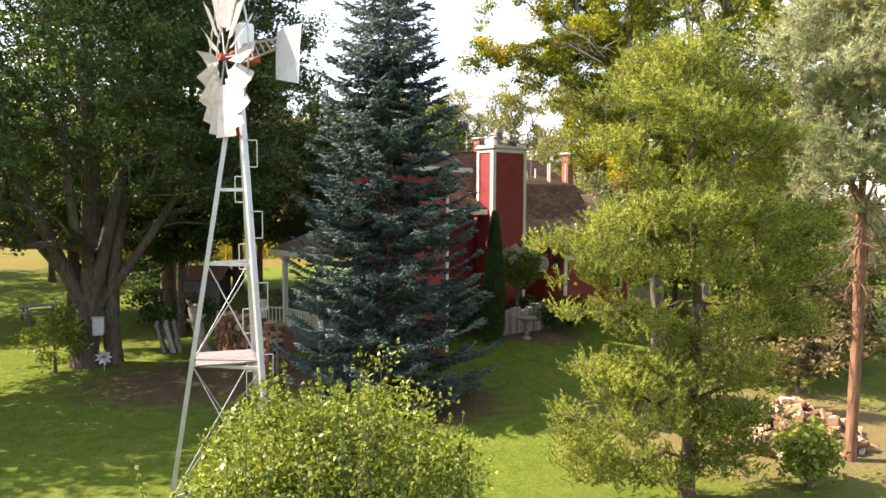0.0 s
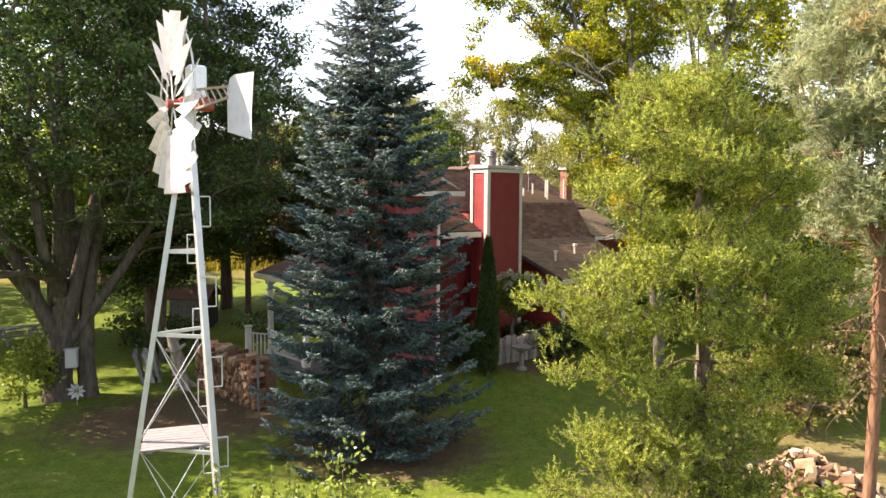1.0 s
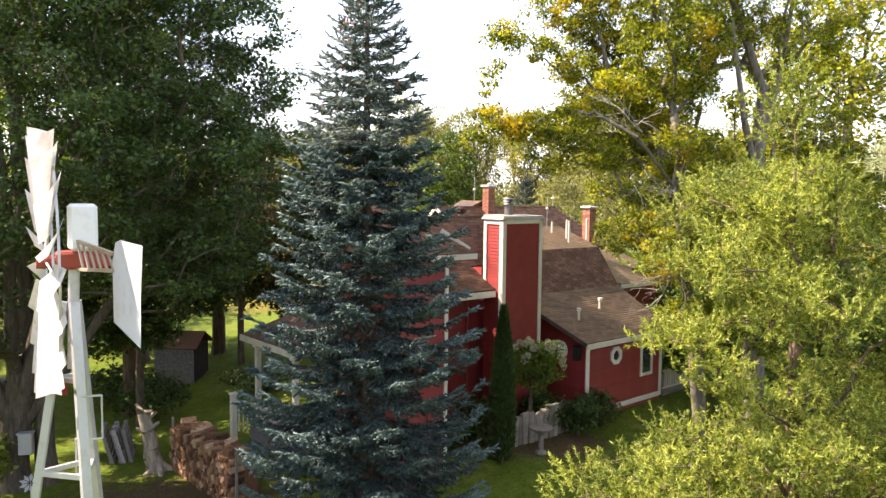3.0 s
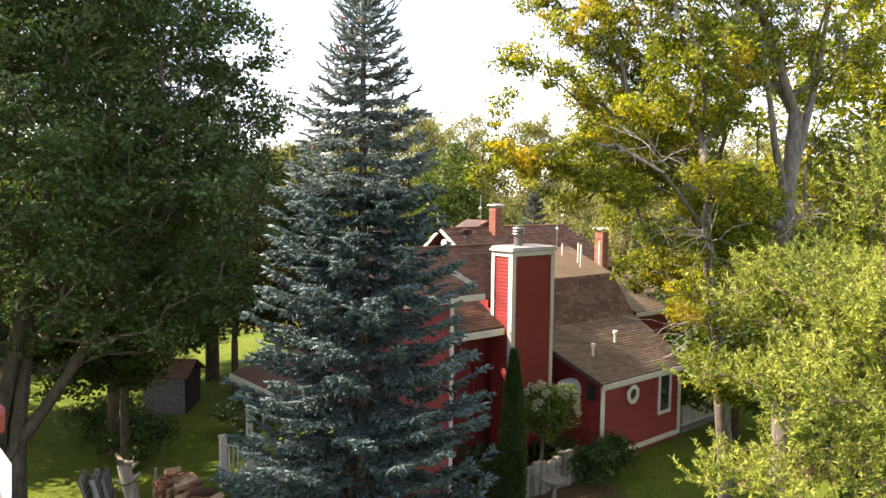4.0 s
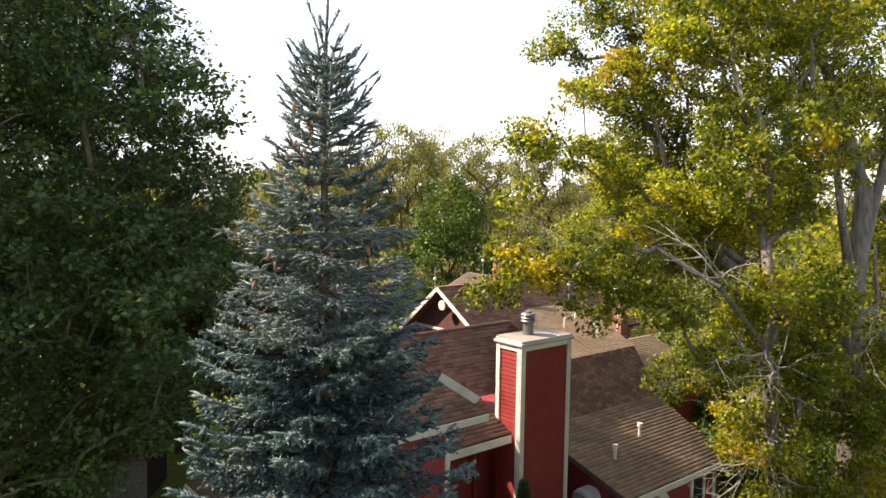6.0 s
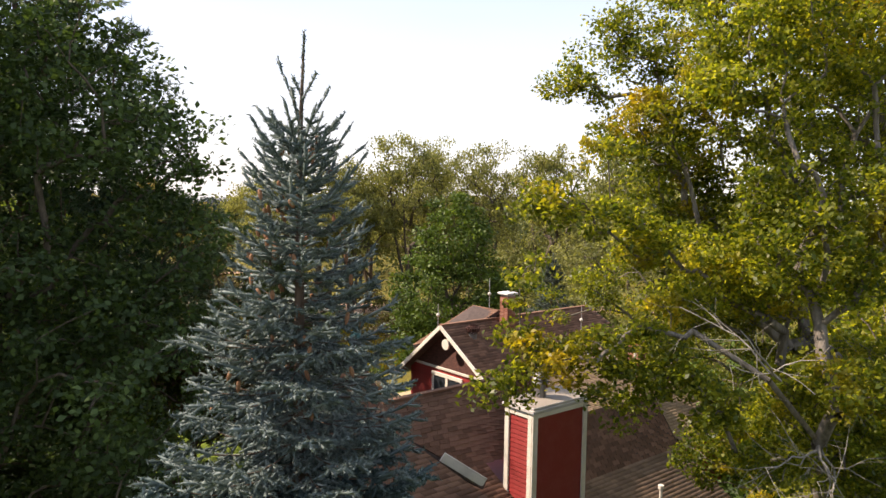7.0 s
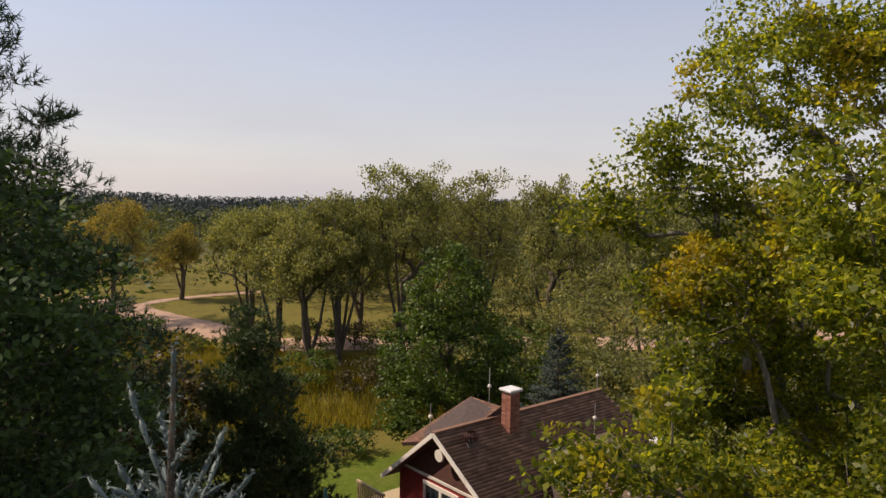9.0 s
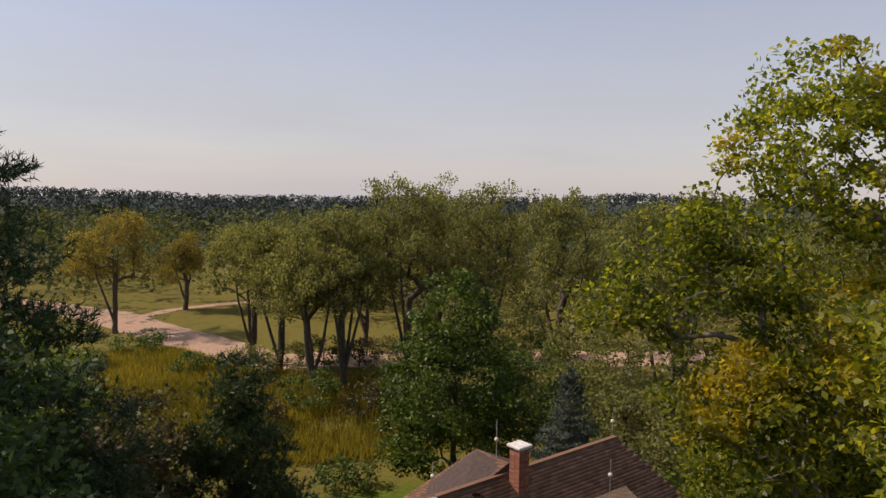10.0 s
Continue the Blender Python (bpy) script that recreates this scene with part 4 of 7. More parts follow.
for a, b in (((1.35, 3.15, 6.33), (1.35, 6.3, 8.36)), ((1.35, 9.15, 6.07), (1.35, 6.3, 8.36))):
    part("bargeboard", beam(bmesh.new(), a, b, 0.05, 0.14), M["white"], house)
trim((1.78, 3.6, 6.58, 1.83, 8.4, 6.68))
part("attic_vent", beam(bmesh.new(), (1.40, 6.05, 7.72), (1.48, 6.05, 7.72), 0.40, sides=20), M["white"], house, "round white dish under the gable")


def sash_window(name, v0, v1, z0, z1, u):
    w = part(name, boxes((u - 0.06, v0 - 0.12, z1, u, v1 + 0.12, z1 + 0.14), (u - 0.05, v0 - 0.11, z0, u, v0, z1), (u - 0.05, v1, z0, u, v1 + 0.11, z1), (u - 0.05, (v0 + v1) / 2 - 0.07, z0, u, (v0 + v1) / 2 + 0.07, z1), bevel=0.006), M["white"], house)
    part("sill", boxes((u - 0.12, v0 - 0.14, z0 - 0.08, u, v1 + 0.14, z0)), M["white"], w)
    for a, b in ((v0, (v0 + v1) / 2 - 0.07), ((v0 + v1) / 2 + 0.07, v1)):
        part("pane", boxes((u - 0.02, a, z0, u - 0.005, b, z1)), M["glass"], w)
        part("sash", boxes((u - 0.035, a, (z0 + z1) / 2 - 0.03, u - 0.021, b, (z0 + z1) / 2 + 0.03)), M["white"], w)


sash_window("window", 5.62, 7.2, 4.75, 6.30, 1.84)

# cross roof behind the ridge
roof([(2.4, 6.4, 7.9), (2.4, 9.4, 7.0), (4.45, 7.9, 8.72), (4.45, 6.3, 8.72)], "small rear cross roof")
roof([(6.5, 6.4, 7.9), (6.5, 9.4, 7.0), (4.45, 7.9, 8.72), (4.45, 6.3, 8.72)], "small rear cross roof")


def brick_chimney(u, v, z0, z1, w=0.44):
    c = part("chimney", boxes((u - w / 2 + 0.02, v - w / 2 + 0.02, z0, u + w / 2 - 0.02, v + w / 2 - 0.02, z1)), M["mortar"], house, "brick chimney with a pale concrete cap")
    part("cap", boxes((u - w / 2 - 0.08, v - w / 2 - 0.08, z1, u + w / 2 + 0.08, v + w / 2 + 0.08, z1 + 0.09), bevel=0.02), M["concrete"], c)
    return c


CHIMNEYS = [(brick_chimney(4.4, 5.8, 7.6, 9.42), 4.4, 5.8, 7.8, 9.42), (brick_chimney(6.5, 1.15, 6.4, 8.45), 6.5, 1.15, 6.5, 8.45)]

for u, v, z, h in ((4.4, 0.6, 6.9, 1.0), (6.1, 0.95, 6.92, 1.05), (5.2, 1.4, 6.95, 0.95), (4.3, 2.1, 7.0, 0.5), (5.9, 2.9, 7.15, 0.6)):
    part("vent_pipe", beam(bmesh.new(), (u, v, z), (u, v, z + h), 0.09, sides=10), M["white"], house)
for u, v, z in ((0.55, -3.15, 4.25), (2.35, -2.75, 4.45)):
    p = part("vent_pipe", beam(bmesh.new(), (u, v, z), (u, v, z + 0.5), 0.09, sides=10), M["white"], house)
    part("vent_cap", beam(bmesh.new(), (u, v, z + 0.42), (u, v, z + 0.52), 0.17, sides=12), M["white"], p)
vent_stem = part("roof_vent", beam(bmesh.new(), (2.40, 5.62, 7.75), (2.40, 5.62, 8.12), 0.30, sides=16), M["flue"], house, "round brown turbine roof vent")
bm = bmesh.new()
for k in range(18):
    a0, a1 = k * math.pi / 9, (k + 0.75) * math.pi / 9
    fin = [[bm.verts.new((2.40 + r * math.cos(a), 5.62 + r * math.sin(a), z)) for r, z in ((0.15, 8.10), (0.26, 8.20), (0.27, 8.33), (0.14, 8.43))] for a in (a0, a1)]
    for q in range(3):
        bm.faces.new((fin[0][q], fin[1][q], fin[1][q + 1], fin[0][q + 1]))
bmesh.ops.solidify(bm, geom=bm.faces[:], thickness=0.012)
part("turbine", bm, M["gable_wood"], vent_stem)

# round turret at the front corner, with a finial
bm = bmesh.new()
bmesh.ops.create_cone(bm, cap_ends=True, segments=16, radius1=1.45, radius2=1.45, depth=6.1, matrix=Matrix.Translation((-5.67, 1.2, 3.05)))
turret = part("turret", bm, M["red"], house, "round red corner turret")
bm = bmesh.new()
n, loops = 24, []
for k in range(20):
    for r, z in ((1.75 - k * 0.083, 6.05 + k * 0.155), (1.75 - k * 0.083 - 0.065, 6.2 + k * 0.155)):
        loops.append([bm.verts.new((-5.67 + max(0.04, r) * math.cos(i * 2 * math.pi / n), 1.2 + max(0.04, r) * math.sin(i * 2 * math.pi / n), z)) for i in range(n)])
for l0, l1 in zip(loops, loops[1:]):
    for i in range(n):
        bm.faces.new((l0[i], l0[(i + 1) % n], l1[(i + 1) % n], l1[i]))
bm.faces.new(loops[0][::-1])
part("turret_roof", bm, M["shingle"], turret, "conical brown shingle turret roof")
bm = bmesh.new()
prof = [(0.36, 8.78), (0.20, 9.10), (0.17, 9.12), (0.12, 9.36), (0.20, 9.48), (0.20, 9.55), (0.11, 9.76), (0.07, 9.79), (0.06, 9.92), (0.02, 10.1)]
loops = [[bm.verts.new((-5.67 + r * math.cos(i * math.pi / 9), 1.2 + r * math.sin(i * math.pi / 9), z)) for i in range(18)] for r, z in prof]
for l0, l1 in zip(loops, loops[1:]):
    for i in range(18):
        bm.faces.new((l0[i], l0[(i + 1) % 18], l1[(i + 1) % 18], l1[i]))
bm.faces.new(loops[0][::-1])
bm.faces.new(loops[-1])
part("finial", bm, M["teal"], turret, "teal copper finial")

# ---- octagon window, meter, porch ----
def ring_prism(n, r0, r1, depth, turn=0.0):
    """A flat ring with n sides, facing -y, of this depth."""
    bm = bmesh.new()
    loops = []
    for r, y in ((r0, 0), (r1, 0), (r1, -depth), (r0, -depth)):
        loops.append([bm.verts.new((r * math.cos(turn + i * 2 * math.pi / n), y, r * math.sin(turn + i * 2 * math.pi / n))) for i in range(n)])
    for a, b in zip(loops, loops[1:] + loops[:1]):
        for i in range(n):
            bm.faces.new((a[i], a[(i + 1) % n], b[(i + 1) % n], b[i]))
    bmesh.ops.recalc_face_normals(bm, faces=bm.faces)
    return bm


oct_win = part("window", ring_prism(8, 0.20, 0.36, 0.07, math.pi / 8), M["white"], house, "white octagonal window frame")
oct_win.location = (1.6, -4.09, 3.0)
bm = bmesh.new()
bmesh.ops.create_circle(bm, cap_ends=True, segments=8, radius=0.22, matrix=Matrix.Translation((0, -0.02, 0)) @ Matrix.Rotation(radians(90), 4, "X") @ Matrix.Rotation(radians(22.5), 4, "Z"))
part("pane", bm, M["glass"], oct_win)

tall = part("window", boxes((3.24, -4.12, 1.92, 3.36, -4.06, 3.46), (3.95, -4.12, 1.92, 4.07, -4.06, 3.46), (3.36, -4.12, 1.92, 3.95, -4.06, 2.04), (3.36, -4.12, 3.36, 3.95, -4.06, 3.46), bevel=0.006), M["white"], house)
part("pane", boxes((3.36, -4.085, 2.04, 3.95, -4.07, 3.36)), M["glass"], tall)

duct = part("round_duct", beam(bmesh.new(), (-0.12, -2.88, 3.25), (-0.72, -2.88, 3.25), 0.56, sides=22), M["galv"], house, "round galvanised exhaust duct with ribs")
bm = bmesh.new()
for k in range(4):
    beam(bm, (-0.16 - k * 0.13, -2.88, 3.25), (-0.22 - k * 0.13, -2.88, 3.25), 0.72, sides=22)
part("rib", bm, M["vane"], duct, "pale sheet metal ribs")
part("meter_box", boxes((-0.28, -3.85, 3.0, -0.11, -3.55, 3.5), bevel=0.02), M["dark"], house)

# porch beyond the front rooms
part("porch_roof", quad_prism([(-9.8, 3.7, 3.95), (-9.8, 0.0, 3.95), (-8.2, 1.5, 4.8), (-8.2, 2.4, 4.8)], 0.1), M["shingle"], house, "brown shingle porch roof")
part("porch_roof", quad_prism([(-9.8, 0.0, 3.95), (-5.6, 0.0, 3.95), (-6.0, 1.5, 4.8), (-8.2, 1.5, 4.8)], 0.1), M["shingle"], house)
part("porch_roof", quad_prism([(-5.6, 3.7, 3.95), (-9.8, 3.7, 3.95), (-8.2, 2.4, 4.8), (-6.0, 2.4, 4.8)], 0.1), M["shingle"], house)
part("fascia", boxes((-9.84, -0.04, 3.72, -9.80, 3.74, 3.93)), M["white"], house)
part("fascia", boxes((-9.80, -0.04, 3.72, -5.6, 0.0, 3.93)), M["white"], house)
part("fascia", boxes((-9.80, 3.70, 3.72, -5.6, 3.74, 3.93)), M["white"], house)
part("porch_floor", boxes((-9.6, 0.2, 0.2, -5.6, 3.5, 0.62)), M["grey_wood"], house)
part("porch_soffit", boxes((-9.7, 0.1, 3.74, -5.7, 3.6, 3.80)), M["white"], house)
for u, v in ((-9.4, 3.2), (-9.4, 0.5), (-7.5, 0.5)):
    part("porch_post", boxes((u - 0.09, v - 0.09, 0.62, u + 0.09, v + 0.09, 3.74), (u - 0.15, v - 0.15, 3.5, u + 0.15, v + 0.15, 3.735), (u - 0.13, v - 0.13, 0.62, u + 0.13, v + 0.13, 0.85), bevel=0.01), M["white"], house)
rail = part("porch_rail", boxes((-9.43, 0.59, 1.42, -9.37, 3.11, 1.50), (-9.43, 0.59, 0.75, -9.37, 3.11, 0.80)), M["white"], house)
for k in range(18):
    part("baluster", boxes((-9.415, 0.66 + k * 0.135, 0.8, -9.385, 0.70 + k * 0.135, 1.42)), M["white"], rail)
newel = part("stair_rail", boxes((-10.1, 3.85, 0.0, -9.9, 4.05, 1.72), (-10.13, 3.82, 1.72, -9.87, 4.08, 1.79), bevel=0.01), M["white"], house)
stair = bmesh.new()
beam(stair, (-10.0, 3.85, 1.5), (-9.45, 3.29, 1.46), 0.06)
for k in range(4):
    f = (k + 1) / 5
    beam(stair, (-10.0 + 0.55 * f, 3.85 - 0.56 * f, 0.4), (-10.0 + 0.55 * f, 3.85 - 0.56 * f, 1.48), 0.04)
part("handrail", stair, M["white"], newel)

# small deck with a white rail beyond the wing
part("deck_floor", boxes((5.05, -4.0, 0.75, 7.9, -1.4, 0.95)), M["grey_wood"], house)
rail = part("deck_rail", boxes((5.15, -3.97, 1.78, 7.8, -3.90, 1.86), (5.15, -3.96, 1.08, 7.8, -3.91, 1.14), (7.72, -4.0, 0.95, 7.84, -3.88, 1.95), bevel=0.006), M["white"], house)
for k in range(18):
    part("baluster", boxes((5.25 + k * 0.135, -3.955, 1.14, 5.29 + k * 0.135, -3.915, 1.78)), M["white"], rail)

# raised deck behind the gable, with a stair
rail = part("back_deck_rail", boxes((1.36, 9.05, 5.32, 1.46, 10.8, 5.40), (1.38, 9.05, 4.64, 1.44, 10.8, 4.7)), M["deck"], house, "yellow wooden deck railing")
for k in range(12):
    part("baluster", boxes((1.385, 9.12 + k * 0.145, 4.66, 1.435, 9.17 + k * 0.145, 5.32)), M["deck"], rail)
part("back_deck", boxes((1.36, 9.05, 4.4, 4.5, 10.8, 4.58)), M["deck"], house)
stair = part("back_stair_rail", beam(bmesh.new(), (1.30, 9.05, 5.32), (0.30, 8.75, 4.0), 0.09, 0.06), M["deck"], house)
for k in range(7):
    f = (k + 0.5) / 7
    part("baluster", beam(bmesh.new(), (1.30 - f, 9.05 - 0.3 * f, 5.30 - 1.32 * f), (1.30 - f, 9.05 - 0.3 * f, 4.58 - 1.32 * f), 0.045), M["deck"], stair)

# thin rods on the roof, each with a white ball
for u, v, z0, z1 in ((4.53, 7.0, 7.6, 9.95), (1.9, 7.1, 7.5, 9.1), (10.2, 6.6, 8.1, 9.2), (7.0, 4.2, 7.0, 8.9)):
    rod = part("lightning_rod", beam(bmesh.new(), (u, v, z0), (u, v, z1), 0.028, sides=6), M["galv"], house)
    bm = bmesh.new()
    bmesh.ops.create_uvsphere(bm, u_segments=12, v_segments=8, radius=0.075, matrix=Matrix.Translation((u, v, z0 + (z1 - z0) * 0.72)))
    part("glass_ball", bm, M["white"], rod)

# ---- trees round the house ----
big_spruce = spruce_tree("blue_spruce", (3.75, 20.8, 0), 15.2, M["spruce"], M["bark_pine"], "tall blue spruce with frosted blue-grey boughs on the lawn", wide=1.02)

# ripe cones hang under the upper boughs
rng_cone = np.random.default_rng(71)
prof = [(0.004, 0.0), (0.018, -0.015), (0.024, -0.05), (0.019, -0.09), (0.006, -0.115)]
cv = [(r * math.cos(a), r * math.sin(a), z) for r, z in prof for a in [k * math.pi / 3 + z * 20 for k in range(6)]]
cf = [(q * 6 + k, q * 6 + (k + 1) % 6, q * 6 + 6 + (k + 1) % 6, q * 6 + 6 + k) for q in range(4) for k in range(6)]
cone_mesh = bpy.data.meshes.new("cone")
cone_mesh.from_pydata(cv, [], cf)
cone_mesh.materials.append(M["cone"])
for k in range(70):
    z = 10.6 + 3.4 * rng_cone.random() ** 0.8
    r = float(np.interp(15.2 - z, *SLIM)) * rng_cone.uniform(0.25, 0.8)
    a = rng_cone.uniform(0, 6.28)
    ob = new("cone", cone_mesh)
    ob.parent = big_spruce
    ob.matrix_local = Matrix.Translation((r * math.cos(a), r * math.sin(a), z)) @ Euler((rng_cone.normal() * 0.2, rng_cone.normal() * 0.2, a)).to_matrix().to_4x4() @ Matrix.Diagonal((1.2, 1.2, rng_cone.uniform(0.9, 1.4), 1))

broadleaf("shade_maple", (-6.0, 28.2, 0), [(0, 0, 0), (0.1, 0, 1.5), (0.2, 0.1, 3.2), (0.4, 0.2, 5.5), (0.3, 0.5, 8.5), (0.2, 0.5, 12), (0, 0.5, 15)],
          [(0, 0, 10.5, 6.5, 6, 6.5), (4.4, -1.6, 9.0, 4.0, 3.8, 3.2), (4.2, 0.3, 12.6, 4.3, 4.2, 4.0), (6.6, 0.0, 14.3, 1.9, 1.9, 1.6), (5.6, -0.4, 16.4, 1.4, 1.4, 1.2), (6.3, 0.0, 15.9, 1.0, 1.0, 0.9), (7.8, 0.0, 12.6, 1.5, 1.5, 1.4), (3.5, -0.5, 15.6, 2.6, 2.6, 1.8), (0.0, -2.5, 14.5, 3.5, 3, 3), (7.0, 0.2, 10.4, 1.5, 1.5, 1.2), (7.0, 0.0, 15.0, 0.9, 0.9, 0.8), (-3, -1, 13.5, 5, 5, 5), (0.5, 1, 17, 4.4, 4.2, 4), (2.4, 0.2, 16.6, 2.9, 2.9, 3.0), (-6, -4, 6.0, 4.5, 4, 2.6), (-4, -2, 7.5, 4.5, 4, 3.2), (4.6, 1.5, 7.6, 3.4, 3.4, 2.8), (1.5, -3.5, 9.8, 3.4, 3, 2.6), (5.4, 1.2, 6.6, 1.8, 1.8, 1.1), (-5, 2, 9, 4, 4, 4), (-2.6, -2.0, 4.4, 1.6, 1.4, 0.9), (-4.6, -1.6, 4.4, 1.8, 1.5, 1.1)],
          1660, 88, 0.36, 0.155, M["maple"], M["bark"], "huge shady maple with dark green leaves and a forked trunk", seed=11, root=0.42, shell=0.35, up=0.6,
          forks=[([(0.15, 0, 1.6), (0.8, -0.3, 4.4), (1.5, -0.8, 7), (2.2, -1, 10)], 0.30, 0.10), ([(0.1, 0, 1.8), (-0.9, -0.4, 4.4), (-1.8, -1, 7), (-2.3, -1, 10)], 0.28, 0.10), ([(0.2, 0, 2.4), (0.25, -0.6, 5), (0.5, -1.2, 8), (0.3, -1.4, 11)], 0.24, 0.09), ([(0.3, 0, 1.9), (1.7, 0, 3.8), (3.1, 0.2, 6), (4.3, 0.3, 9)], 0.22, 0.08), ([(0.95, 0.15, -0.3), (0.85, 0.15, 1.2), (0.95, 0.1, 3.2), (1.4, -0.2, 6.0), (1.2, -0.3, 9.0)], 0.36, 0.12), ([(-0.1, 0.1, 2.6), (-2.0, 0.3, 5), (-3.6, 0.3, 8)], 0.2, 0.08)])
broadleaf("shade_maple", (-3.2, 33.2, 0.1), [(0, 0, 0), (0, 0, 2.0), (0.1, 0, 3.6), (0.0, 0.2, 6.0), (0, 0, 8)],
          [(1.2, -1.2, 5.2, 1.9, 1.4, 0.9), (-0.5, -2.2, 5.4, 1.9, 1.4, 1.0), (2.9, -0.8, 6.0, 1.4, 1.3, 0.8), (0, 0, 7.4, 2.6, 2.4, 1.4), (-2.6, -1.4, 5.3, 1.9, 1.6, 1.1), (0.6, -1.6, 4.6, 1.3, 1.1, 0.6), (-1.4, -1.8, 4.3, 1.4, 1.2, 0.6), (2.2, -1.6, 5.2, 1.2, 1.0, 0.6), (-4.4, -0.8, 5.6, 1.8, 1.6, 1.1), (0.2, -1.0, 3.6, 1.3, 1.0, 0.6), (-1.6, -0.8, 3.5, 1.2, 1.0, 0.6)], 460, 80, 0.34, 0.165, M["maple"], M["bark"], "young shady maple in the shadow of the large one", seed=17, root=0.15, shell=0.35)
broadleaf("shade_maple", (-5.0, 44.0, 0.3), [(0, 0, 0), (0, 0, 2.5), (0.2, 0, 5), (0.1, 0.3, 9), (0, 0, 13)],
          [(0, 0, 8.6, 4.6, 4.6, 4.2), (3, -1, 7, 3.2, 3.2, 3), (-3, 0, 8, 4, 4, 4)], 300, 80, 0.6, 0.24, M["yard_leaf"], M["bark"], "shady maple behind the wood stack", seed=12, root=0.36)
broadleaf("shade_maple", (-1.0, 43.0, 0.3), [(0, 0, 0), (0, 0, 2.2), (0.1, 0, 4.5), (0.2, 0.2, 6), (0, 0, 8)],
          [(-0.6, 0, 5.9, 3.0, 3.0, 2.4), (0.8, -1, 4.8, 2.2, 2.2, 1.7), (-2.4, 0, 5.6, 3, 3, 2.4)], 240, 80, 0.55, 0.24, M["yard_leaf"], M["bark"], "shady maple beside the porch", seed=13, root=0.34)
broadleaf("shade_maple", (-9.0, 40.0, 0.2), [(0, 0, 0), (0, 0, 2.5), (0.1, 0, 6), (0, 0, 12)],
          [(0, 0, 10, 5, 5, 6.5), (-3, -1, 7, 4, 4, 4), (2, -2, 7, 3.4, 3.4, 3)], 260, 80, 0.6, 0.26, M["yard_leaf"], M["bark"], "shady maple at the back of the lawn", seed=14, root=0.36)
# unseen tree beyond the left edge, added to cast shade on the lawn
broadleaf("shade_maple", (-14.0, 23.4, 0), [(0, 0, 0), (0, 0, 2.5), (0.1, 0, 6), (0, 0, 11)],
          [(0, 0, 9.5, 4.2, 4.2, 4.0), (2.2, -1.2, 7.0, 2.6, 2.4, 1.6), (-1, 1, 12.5, 2.8, 2.8, 2.2)], 220, 60, 0.6, 0.26, M["maple"], M["bark"], "maple that shades the front lawn", seed=18, root=0.34)
broadleaf("shade_maple", (-19.0, 41.0, 0), [(0, 0, 0), (0, 0, 2.5), (0.1, 0, 6), (0, 0, 13)],
          [(0, 0, 11, 5, 5, 6), (2, -2, 8.5, 3.4, 3.4, 2.6)], 240, 80, 0.65, 0.27, M["maple"], M["bark"], "shady maple at the side of the lawn", seed=15, root=0.4)
pine_tree("white_pine", (-3.9, 35.2, 0), [(0, 0, 0), (0, 0, 5), (0.1, 0, 10), (0.1, 0, 15), (0, 0, 20), (0, 0, 23)],
          [(0, 0, 21.5, 1.6, 1.6, 2.2), (0.9, -0.2, 20.2, 1.2, 1.2, 0.7), (1.5, -0.2, 19.0, 1.3, 1.2, 0.7), (0.4, -0.3, 18.3, 1.8, 1.6, 0.8), (2.0, -0.2, 17.9, 1.3, 1.2, 0.6), (-1.5, 0, 17, 2.6, 2.4, 2), (2.2, -0.2, 16.7, 1.4, 1.2, 0.6), (3.2, -0.2, 16.1, 1.0, 0.9, 0.5), (4.1, -0.2, 16.3, 0.5, 0.5, 0.35), (0.4, 0, 16.0, 2.4, 2.0, 1.0), (2.7, -0.2, 15.3, 1.4, 1.2, 0.6), (3.2, -0.2, 14.3, 1.5, 1.3, 0.7), (1.2, -0.2, 14.3, 2.2, 1.8, 0.9), (-3.0, 0, 18.8, 2.2, 2.0, 1.4), (-2.6, -0.5, 14.5, 3.0, 2.4, 1.6), (1.0, -0.6, 12.6, 2.8, 2.2, 1.2), (3.6, 0, 12.6, 2.0, 1.8, 0.8), (3.9, -0.1, 11.2, 2.1, 1.8, 0.9), (0, -1.5, 13, 3, 3, 3), (3.4, -0.5, 9.5, 2.8, 2.4, 1.5)],
          620, 20, 15, M["white_pine"], M["bark_pine"], "tall dark white pine with upswept tufted boughs", seed=16, needle=0.20, width=0.032, spread=0.34, root=0.3, shoot=0.16, shell=0.3)

# oak: a leaning bole and an upright one
def at(base, lobes):
    """Lobes given in the place, moved to the tree's own root."""
    return [(x - base[0], y - base[1], z - base[2], *r) for x, y, z, *r in lobes]


